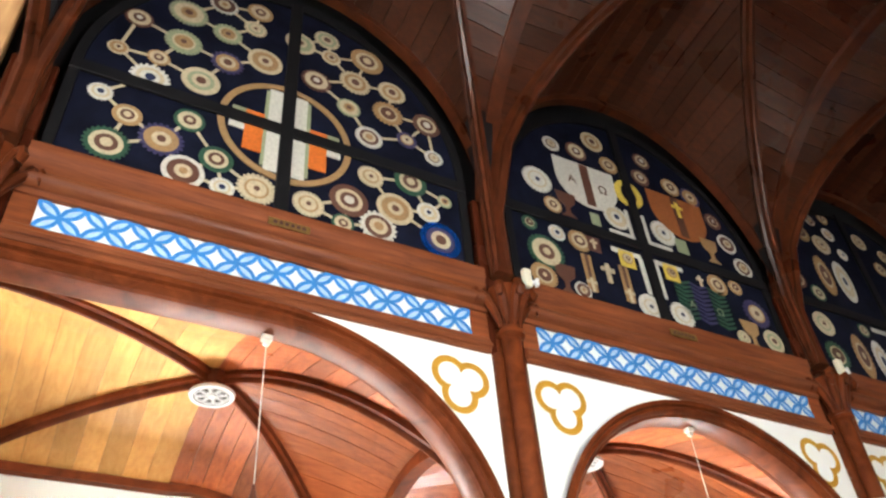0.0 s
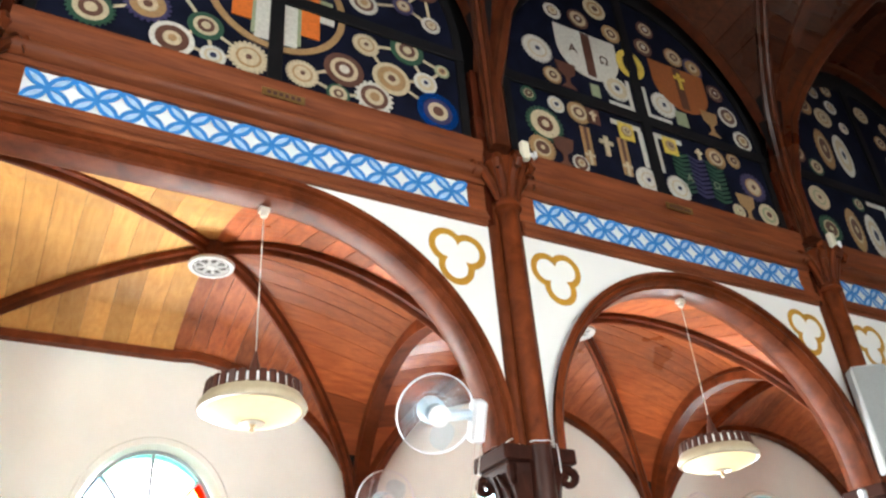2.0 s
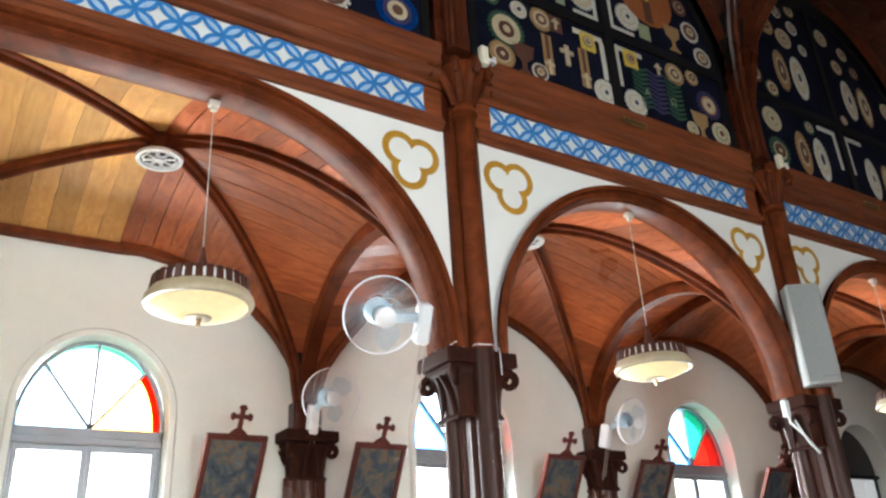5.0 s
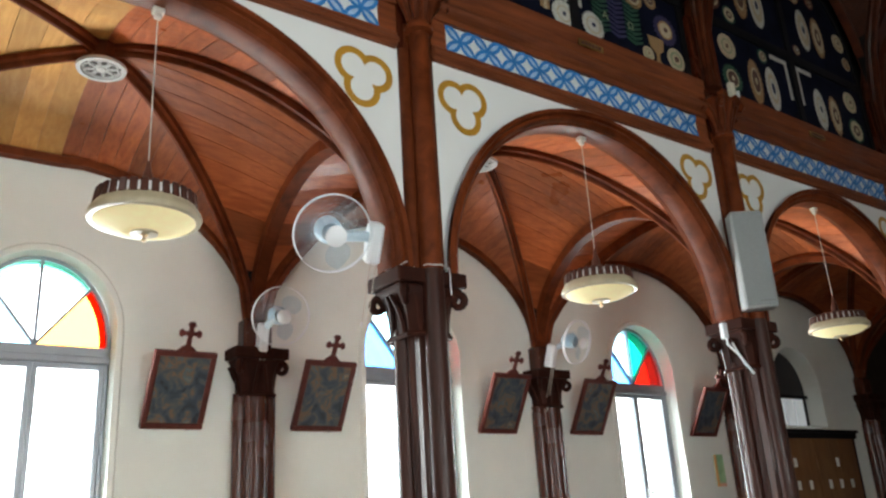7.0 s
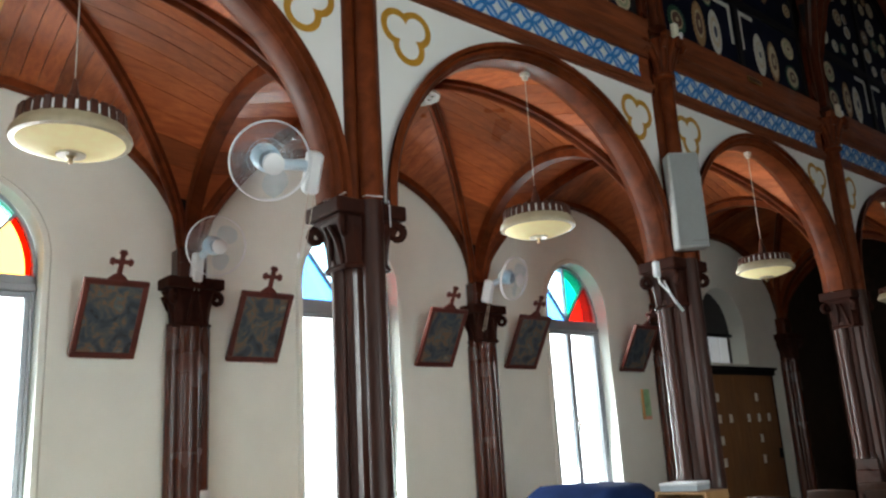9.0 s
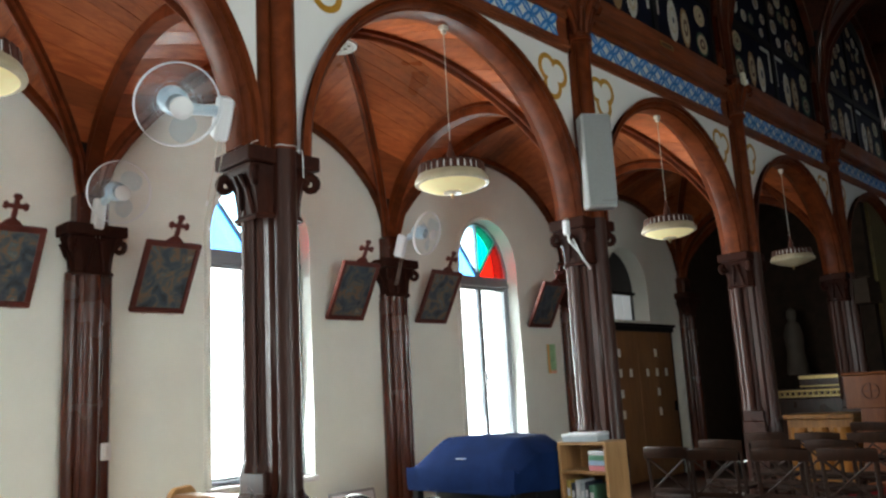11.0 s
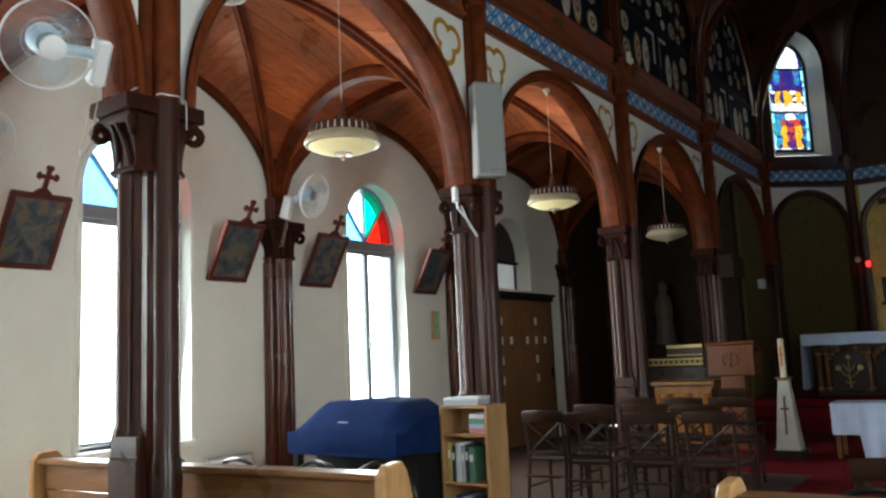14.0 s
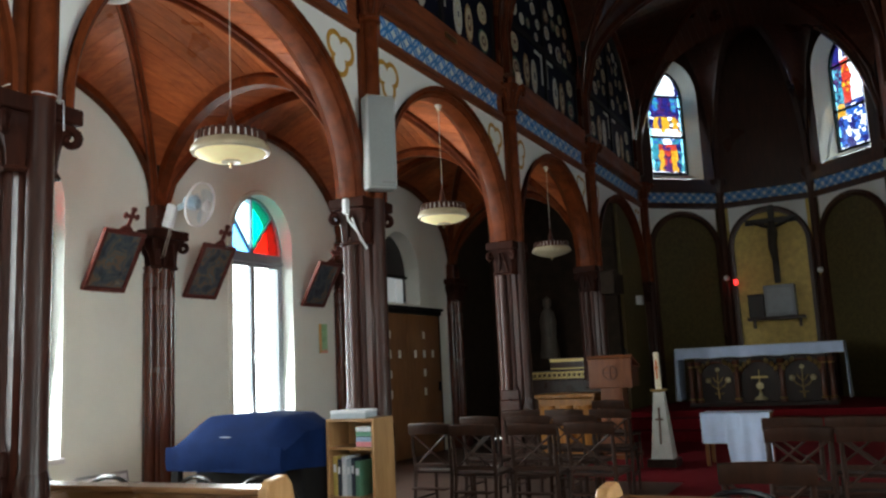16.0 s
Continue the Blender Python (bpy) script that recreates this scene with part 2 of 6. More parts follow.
def prism(bm, pts, origin, ux, uy, depth):
    """A flat outline given in ux, uy, thickened along their cross product."""
    o, ux, uy = Vector(origin), Vector(ux), Vector(uy)
    n = ux.cross(uy).normalized() * depth
    a = [bm.verts.new(o + ux * u + uy * v) for u, v in pts]
    b = [bm.verts.new(o + ux * u + uy * v + n) for u, v in pts]
    bm.faces.new(list(reversed(a)))
    bm.faces.new(b)
    for i in range(len(pts)):
        j = (i + 1) % len(pts)
        bm.faces.new((a[i], a[j], b[j], b[i]))
    return bm


def grid_quads(bm, rows):
    vs = [[bm.verts.new(p) for p in r] for r in rows]
    for a, b in zip(vs, vs[1:]):
        for i in range(len(a) - 1):
            bm.faces.new((a[i], a[i + 1], b[i + 1], b[i]))
    return bm


ROLL = [(-0.055, 0.02), (-0.055, 0.045), (-0.03, 0.06), (-0.025, 0.09), (-0.012, 0.105), (0.012, 0.105), (0.025, 0.09), (0.03, 0.06), (0.055, 0.045), (0.055, 0.02), (0.05, -0.03), (-0.05, -0.03)]


def scaled(prof, k, kv=None):
    return [(u * k, v * (kv or k)) for u, v in prof]


# ---- ground and floor ----
bm = bmesh.new()
bmesh.ops.create_grid(bm, x_segments=40, y_segments=40, size=600)
bmesh.ops.transform(bm, matrix=Matrix.Translation((0, 0, -0.35)), verts=bm.verts)
tagged(part("ground", bm, plain("paved_ground", (0.22, 0.21, 0.19), 0.9, vary=0.2, scale=0.8)), "pale paved ground round the church", "ground", kind="structure")
# unseen aisle floor kept pale to bounce light onto the lower wall
BOUNCE_FLOOR = wood("pale_bounce_boards", (0.30, 0.22, 0.14), (0.44, 0.34, 0.24), (14, 1, 1), 0.45, 0.1)
tagged(part("floor", boxed(WEST, 5.6, YA + 0.35, YW + 0.3, -0.15, 0), BOUNCE_FLOOR), "unseen pale boarded aisle floor, added to bounce light", "floor", kind="structure")
tagged(part("floor", box(boxed(WEST, 13.2, -2.7, YA + 0.35, -0.15, 0), 5.6, 13.2, YA + 0.35, YW + 0.3, -0.15, 0), FLOOR), "dark brown polished floor of the nave", "floor", kind="structure")


# ---- vaults ----
def arc(w):
    return math.sqrt(max(0.0, 1 - w * w))


def groin(name, x0, x1, y0, y1, zs, rise, dome, mats, width, label, new_west=False):
    """A boarded groin vault over one bay. Each web is laid in boards with open joints; the boards of one vault are one mesh a wood."""
    xm, hx, ym, hy = (x0 + x1) / 2, (x1 - x0) / 2, (y0 + y1) / 2, (y1 - y0) / 2

    def p(u, v, web):
        w = v if web == "x" else u
        z = zs + rise * arc(w) + dome * (1 - u * u) * (1 - v * v)
        if new_west and u < 0:
            z = zs + rise - 0.02 + (dome + 0.02) * (1 - v * v)
        return Vector((xm + u * hx, ym + v * hy, z))

    def strip(bm, a0, a1, ends, web, along, lift):
        """One board between a0 and a1 across; ends(a) gives its two ends."""
        rows = []
        for a in (a0, a1):
            e0, e1 = ends(a)
            n = 12
            row = []
            for i in range(n + 1):
                b = e0 + (e1 - e0) * i / n
                q = p(b, a, web) if along == "x" else p(a, b, web)
                q.z += lift
                row.append(q)
            rows.append(row)
        top = [[q + Vector((0, 0, 0.02)) for q in r] for r in rows]
        grid_quads(bm, [top[0], rows[0], rows[1], top[1]])

    def lay(bm, half, web, along, ends_for, lo, hi, rnd, broad=0):
        n = max(4, int((hi - lo) * half / (broad or width)))
        for k in range(n):
            a0, a1 = lo + (hi - lo) * k / n, lo + (hi - lo) * (k + 1) / n
            g = (0.0012 if broad else 0.0021) / half
            strip(bm, a0 + g, a1 - g, ends_for, web, along, rnd.uniform(0, 0.0025))

    rnd = random.Random(int(x0 * 100) + 7)
    bx, by, bn = bmesh.new(), bmesh.new(), bmesh.new()
    lay(bx, hy, "x", "x", lambda v: (abs(v), 1), -1, 1, rnd)
    if new_west:
        lay(bn, hx, "x", "y", lambda u: (-1, 1), -1, 0, rnd, 0.155)
        for s in (-1, 1):
            lay(by, hx, "y", "y", lambda u, s=s: (s * abs(u), s), 0, 1, rnd)
    else:
        lay(bx, hy, "x", "x", lambda v: (-1, -abs(v)), -1, 1, rnd)
        for s in (-1, 1):
            lay(by, hx, "y", "y", lambda u, s=s: (s * abs(u), s), -1, 1, rnd)
    v = thing(name, label=label, category="vault", kind="structure", group=name + " bays")
    part("web_boards", bx, mats[0], v)
    part("web_boards", by, mats[1], v)
    if len(bn.verts):
        part("web_boards", bn, mats[2], v, "pale yellow replacement boards")
    # a plain deck above keeps the daylight out
    deck = bmesh.new()
    grid_quads(deck, [[p(-1 + i / 8, -1 + j / 8, "x" if abs(-1 + i / 8) > abs(-1 + j / 8) else "y") + Vector((0, 0, 0.05)) for i in range(17)] for j in range(17)])
    part("deck", deck, BLACK, v)
    return v, p


def diagonal(p, su, sv, n=16):
    return [p(su * i / n, sv * i / n, "x") for i in range(n + 1)]


def rib(parent, path, prof, side, name="rib", mat=None):
    return part(name, sweep(bmesh.new(), path, prof, side), mat or WOOD_RIB, parent, smooth=True)


VENT_BACK = plain("vent_shadow", (0.10, 0.085, 0.08), 0.8)
VENT_METAL = plain("grey_white_vent", (0.45, 0.44, 0.42), 0.5, vary=0.12, scale=25)
AISLE_Y0, AISLE_Y1 = YA + 0.12, YW
aisle_x = [WEST + 0.6] + COLS + [APSE_X]
for i, (x0, x1) in enumerate(zip(aisle_x, aisle_x[1:])):
    v, p = groin("aisle_vault", x0, x1, AISLE_Y0, AISLE_Y1, 2.78, 1.25, 0.34, (BOARD_X, BOARD_Y, BOARD_NEW), 0.115,
                 "reddish varnished boarded aisle vault" + (" with pale new boards on one half" if i == 1 else ""), new_west=(i == 1))
    hx, hy = (x1 - x0) / 2, (AISLE_Y1 - AISLE_Y0) / 2
    for su in (-1, 1):
        for sv in (-1, 1):
            path = diagonal(p, su, sv)
            if not (i == 1 and su < 0):
                path.append(path[-1] - Vector((0, 0, 0.2)))
            rib(v, path, [(a, -b) for a, b in scaled(ROLL, 0.78)], Vector((su * hx, sv * hy, 0)).cross(Vector((0, 0, 1))), "diagonal_rib")
    # wall rib along the outer wall
    path = [p(-math.cos(math.pi * k / 28), 1, "y") - Vector((0, 0.05, 0)) for k in range(29)]
    rib(v, ([] if i == 1 else [path[0] - Vector((0, 0, 0.2))]) + path + [path[-1] - Vector((0, 0, 0.2))], [(a, -b) for a, b in scaled(ROLL, 0.8)], (0, 1, 0), "wall_rib")
    if 1 < i:
        path = [Vector((x0, (AISLE_Y0 + AISLE_Y1) / 2 - hy * math.cos(math.pi * k / 28), 2.70 + 1.25 * math.sin(math.pi * k / 28))) for k in range(29)]
        rib(v, [path[0] - Vector((0, 0, 0.15))] + path + [path[-1] - Vector((0, 0, 0.15))], [(a, b) for a, b in scaled(ROLL, 1.1, 1.0)], (1, 0, 0), "transverse_rib")
    if i in (1, 2, 3, 4):
        c = p(0, 0, "x")
        bm = bmesh.new()
        lathe(bm, [(0, -0.14), (0.085, -0.14), (0.10, -0.11), (0.085, -0.08), (0.11, -0.03), (0.11, 0.04)], 8, Matrix.Translation(c))
        part("boss", bm, WOOD_RIB, v, smooth=True)
        vent = thing("ceiling_vent", *(c - Vector((0, 0, 0.14))), label="round white pierced ceiling vent below the vault's boss", category="vent", group="ceiling vents")
        part("rim", lathe(bmesh.new(), [(0.115, -0.003), (0.125, -0.03), (0.15, -0.03), (0.155, -0.012), (0.14, 0.0)], 32), VENT_METAL, vent, smooth=True)
        part("backing", lathe(bmesh.new(), [(0, -0.006), (0.12, -0.006)], 32), VENT_BACK, vent)
        for k in range(8):
            a = k * math.pi / 4
            ring = [(0.075 * math.cos(a) + 0.036 * math.cos(b), 0.075 * math.sin(a) + 0.036 * math.sin(b), -0.02) for b in [j * math.pi / 5 for j in range(10)]]
            part("fret", tube(bmesh.new(), ring, 0.008, 5, loop=True), VENT_METAL, vent)
        part("centre", lathe(bmesh.new(), [(0, -0.034), (0.028, -0.03), (0.036, -0.01)], 16), VENT_METAL, vent, smooth=True)

nave_x = [WEST + 0.6] + COLS + [APSE_X]
for i, (x0, x1) in enumerate(zip(nave_x, nave_x[1:])):
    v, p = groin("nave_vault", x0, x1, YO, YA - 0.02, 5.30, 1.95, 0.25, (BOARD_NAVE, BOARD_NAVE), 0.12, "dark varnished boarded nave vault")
    for su in (-1, 1):
        for sv in (-1, 1):
            path = diagonal(p, su, sv)
            path.append(Vector((path[-1].x, path[-1].y, 4.72)))
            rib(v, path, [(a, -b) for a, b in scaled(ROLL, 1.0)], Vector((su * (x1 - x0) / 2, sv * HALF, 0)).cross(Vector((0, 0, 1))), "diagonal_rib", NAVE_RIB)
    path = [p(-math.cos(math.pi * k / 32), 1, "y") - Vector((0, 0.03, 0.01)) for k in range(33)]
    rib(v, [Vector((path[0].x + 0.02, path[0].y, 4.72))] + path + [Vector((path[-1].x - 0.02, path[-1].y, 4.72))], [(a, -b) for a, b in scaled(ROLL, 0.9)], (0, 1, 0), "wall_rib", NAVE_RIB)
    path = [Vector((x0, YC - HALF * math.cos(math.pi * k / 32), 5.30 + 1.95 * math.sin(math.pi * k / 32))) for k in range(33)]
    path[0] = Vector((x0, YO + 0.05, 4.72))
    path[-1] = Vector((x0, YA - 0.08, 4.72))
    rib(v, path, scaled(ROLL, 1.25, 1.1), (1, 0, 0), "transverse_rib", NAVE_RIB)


# ---- arcade ----
def frieze_lattice(u0, u1, z0, z1, n):
    """Blue interlaced petals: outlines, and the paler wash inside them."""
    line, fill = bmesh.new(), bmesh.new()
    c, zm, h = (u1 - u0) / n, (z0 + z1) / 2, (z1 - z0) / 2 - 0.004
    for k in range(n):
        cx = u0 + (k + 0.5) * c
        for sx in (-1, 1):
            for sz in (-1, 1):
                a, b = Vector((cx, 0, zm)), Vector((cx + sx * (c / 2 - 0.002), 0, zm + sz * h))
                d = b - a
                q = Vector((-d.z, 0, d.x)).normalized()
                ed = []
                lift = 0.0007 * (2 * (sx > 0) + (sz > 0))
                for s in (-1, 1):
                    cen = [a + d * t + q * s * 0.19 * d.length * 4 * t * (1 - t) for t in [j / 8 for j in range(9)]]
                    ed.append(cen)
                    grid_quads(line, [[x + q * o + Vector((0, YA - 0.0065 - 2 * lift - 0.0007 * (s > 0), 0)) for x in cen] for o in (-0.0125, 0.0125)])
                grid_quads(fill, [[x + Vector((0, YA - 0.003 - lift, 0)) for x in e] for e in ed])
    return line, fill


def trefoil(cx, cz, s, flip):
    """A trefoil ring in ochre: two lobes above, one below."""
    d = 0.085
    outlines = []
    for r in (0.121, 0.078):
        span = math.radians(150) - math.acos(min(1, d * 0.866 / r))
        pts = []
        for k in range(3):
            a = -math.pi / 2 + flip * 0.12 + k * 2 * math.pi / 3
            for j in range(13):
                b = a - span + 2 * span * j / 12
                pts.append((cx + s * (d * math.cos(a) + r * math.cos(b)), cz + s * (d * math.sin(a) + r * math.sin(b))))
        outlines.append(pts)
    bm = bmesh.new()
    o, q = ([bm.verts.new((x, YA - 0.004, z)) for x, z in pts] for pts in outlines)
    for i in range(len(o)):
        j = (i + 1) % len(o)
        bm.faces.new((o[i], o[j], q[j], q[i]))
    return bm


Z_ARCH = 2.70
Z_BAND0, Z_FR0, Z_FR1, Z_PAN = 4.10, 4.21, 4.41, 4.78


def arcade_bay(x0, x1, straight_west=False, apse=False):
    xm = (x0 + x1) / 2
    hw = (x1 - x0) / 2
    ri = hw - 0.235            # clear half width of the arch
    rise = 1.25
    th = 0.105
    w = thing("wall_arcade", xm, YA, 0, label="nave arcade bay with wooden arch, white spandrels and blue lattice frieze" if not straight_west else "first arcade bay with half an arch and a straight beam", category="arcade wall", kind="structure", group="arcade bays")
    w.matrix_basis = Matrix.Identity(4)

    def pt(a, extra, y):
        return Vector((xm + (ri + extra) * math.cos(a), y, Z_ARCH + (rise + extra) * math.sin(a)))

    a_end = math.pi / 2 if straight_west else math.pi
    n = 36
    angs = [a_end * k / n for k in range(n + 1)]
    # spandrel: from the back of the arch up to the band, on both faces
    for half in ((0, math.pi / 2),) if straight_west else ((0, math.pi / 2), (math.pi / 2, math.pi)):
        bm = bmesh.new()
        aa = [half[0] + (half[1] - half[0]) * k / 20 for k in range(21)]
        for y in (YA, YA + 0.16):
            grid_quads(bm, [[pt(a, th - 0.03, y) for a in aa], [Vector((pt(a, th - 0.03, y).x, y, Z_BAND0 + 0.02)) for a in aa]])
        s = 1 if half[0] == 0 else -1
        xe = xm + s * (ri + th - 0.03)
        for y in (YA, YA + 0.16):
            grid_quads(bm, [[Vector((xe, y, z)) for z in (Z_CAP, Z_BAND0 + 0.02)], [Vector((xm + s * (hw - 0.05), y, z)) for z in (Z_CAP, Z_BAND0 + 0.02)]])
        part("spandrel", bm, WHITE_PANEL, w)
        if not apse:
            part("trefoil", trefoil(xm + s * (hw - 0.37), 3.845, 1.02, -s), OCHRE, w, "painted ochre trefoil ring")
    # moulded arch: soffit, two rolls and a face
    prof = [(-0.075, th), (-0.075, 0.075), (-0.05, 0.065), (-0.058, 0.045), (-0.04, 0.026), (-0.02, 0.022), (-0.01, 0.006), (0.02, 0.0),
            (0.13, 0.0), (0.16, 0.015), (0.19, 0.045), (0.22, 0.06), (0.22, th)]
    path = [Vector((xm + ri * math.cos(a), YA, Z_ARCH + rise * math.sin(a))) for a in angs]
    path = [path[0] - Vector((0, 0, Z_ARCH - Z_CAP))] + path
    if straight_west:
        path += [Vector((xm - 0.3 - 0.4 * k, YA, Z_ARCH + rise)) for k in range(8)]
    else:
        path = path + [path[-1] - Vector((0, 0, Z_ARCH - Z_CAP))]
    bm = bmesh.new()
    rings = []
    for i, q in enumerate(path):
        t = (path[min(i + 1, len(path) - 1)] - path[max(i - 1, 0)]).normalized()
        out = Vector((t.z, 0, -t.x))
        rings.append([q + out * v + Vector((0, u, 0)) for u, v in prof])
    grid_quads(bm, rings)
    part("arch", bm, WOOD_RIB, w, smooth=True)
    xl, xr = x0 + 0.13, x1 - 0.13
    # band, frieze board, cornice
    part("lower_band", box(boxed(xl, xr, YA - 0.035, YA + 0.16, Z_BAND0, Z_FR0, 0.012), xl, xr, YA - 0.05, YA - 0.034, Z_BAND0 + 0.03, Z_BAND0 + 0.065, 0.006), WOOD_X, w)
    part("frieze_board", boxed(xl + 0.125, xr - 0.125, YA, YA + 0.12, Z_FR0 - 0.01, Z_FR1 + 0.01), WHITE_PANEL, w, "white painted board")
    for s, xx in ((-1, xl), (1, xr)):
        part("frieze_end", boxed(min(xx, xx - s * 0.125), max(xx, xx - s * 0.125), YA - 0.012, YA + 0.12, Z_FR0, Z_FR1), WOOD_X, w)
    line, fill = frieze_lattice(xl + 0.128, xr - 0.128, Z_FR0, Z_FR1, 11)
    part("lattice", line, BLUE, w, "blue painted lattice of interlaced petals")
    part("lattice_wash", fill, BLUE_WASH, w)
    corn = [(YA + 0.1, Z_FR1), (YA - 0.03, Z_FR1), (YA - 0.035, Z_FR1 + 0.035), (YA - 0.075, Z_FR1 + 0.05), (YA - 0.095, Z_FR1 + 0.075), (YA - 0.095, Z_FR1 + 0.10), (YA - 0.07, Z_FR1 + 0.125),
            (YA - 0.05, Z_FR1 + 0.14), (YA - 0.045, Z_FR1 + 0.25), (YA - 0.06, Z_FR1 + 0.27), (YA - 0.06, Z_PAN - 0.02), (YA - 0.03, Z_PAN), (YA + 0.1, Z_PAN)]
    bm = bmesh.new()
    prism(bm, [(y - YA, z) for y, z in corn], (xl, YA, 0), (0, 1, 0), (0, 0, 1), xr - xl)
    part("cornice", bm, WOOD_X, w, smooth=True)
    # dark boarding behind the lunette
    bm = bmesh.new()
    pts = [(-hw, Z_PAN - 0.1)] + [(-hw * math.cos(math.pi * k / 24), 5.3 + 1.97 * math.sin(math.pi * k / 24)) for k in range(25)] + [(hw, Z_PAN - 0.1)]
    prism(bm, pts, (xm, YA + 0.14, 0), (1, 0, 0), (0, 0, 1), -0.06)
    part("lunette_boarding", bm, BLACK, w)
    return w


for i in range(4):
    arcade_bay(COLS[i], COLS[i + 1], straight_west=(i == 0))
arcade_bay(COLS[4], APSE_X)


# ---- columns ----
def capital(parent, w, d, z0, z1, y0=0.0):
    """A block capital: stepped abacus, hollow bell, scrolls hanging from the corners and pointed leaves on the faces."""
    za = z1 - 0.085
    part("abacus", box(boxed(-w / 2, w / 2, y0 - d / 2, y0 + d / 2, za, z1, 0.008), -w / 2 + 0.03, w / 2 - 0.03, y0 - d / 2 + 0.03, y0 + d / 2 - 0.03, za - 0.022, za + 0.004, 0.008), WOOD_CAP, parent)
    ring = ((-1, -0.72), (-0.72, -1), (0.72, -1), (1, -0.72), (1, 0.72), (0.72, 1), (-0.72, 1), (-1, 0.72), (-1, -0.72))

    def girth(t):
        return 0.58 + 0.06 * t + 0.20 * t ** 3

    def depth(t):
        return 0.80 + 0.03 * t + 0.07 * t ** 3

    rows = []
    for k in range(11):
        f, g = girth(k / 10), depth(k / 10)
        rows.append([Vector((sx * w / 2 * f, y0 + sy * d / 2 * g, z0 + (za - 0.02 - z0) * k / 10)) for sx, sy in ring])
    part("bell", grid_quads(bmesh.new(), rows), WOOD_CAP, parent, smooth=True)
    for sx in (-1, 1):
        for sy in (-1, 1):
            o = Vector((sx, sy, 0)).normalized()
            c = Vector((sx * w / 2 * 0.76, y0 + sy * d / 2 * 0.80, za - 0.078))
            path = [c - o * 0.085 + Vector((0, 0, -0.15)), c - o * 0.075 + Vector((0, 0, -0.08)), c - o * 0.06 + Vector((0, 0, 0.01))]
            rad = [0.012, 0.022, 0.026]
            for k in range(15):
                a, r = 2.3 - k * 0.52, 0.052 * (1 - k / 19)
                path.append(c + o * (r * math.cos(a)) + Vector((0, 0, r * math.sin(a))))
                rad.append(0.027 - 0.0008 * k)
            part("volute", tube(bmesh.new(), path, rad, 8), WOOD_CAP, parent, smooth=True)
    # a pointed leaf on each face: two ribs that meet below the abacus
    for sx, sy in ((0, -1), (-1, 0), (1, 0)):
        for s in (-1, 1):
            path = []
            for k in range(8):
                t = k / 7
                f, g = girth(t) + 0.02, depth(t) + 0.02
                u = s * (0.42 - 0.30 * t)
                path.append(Vector(((sx + (u if sx == 0 else 0)) * w / 2 * f, y0 + (sy + (u if sy == 0 else 0)) * d / 2 * g, z0 + 0.01 + (za - 0.06 - z0) * t)))
            part("leaf", tube(bmesh.new(), path, [0.010, 0.014, 0.016, 0.016, 0.015, 0.014, 0.014, 0.012], 6), WOOD_CAP, parent, smooth=True)
    bm = bmesh.new()
    nk = [Vector((sx * w / 2 * 0.60, y0 + sy * d / 2 * 0.82, z0)) for sx, sy in ring[:-1]]
    tube(bm, nk, 0.016, 6, loop=True)
    part("necking", bm, WOOD_CAP, parent, smooth=True)


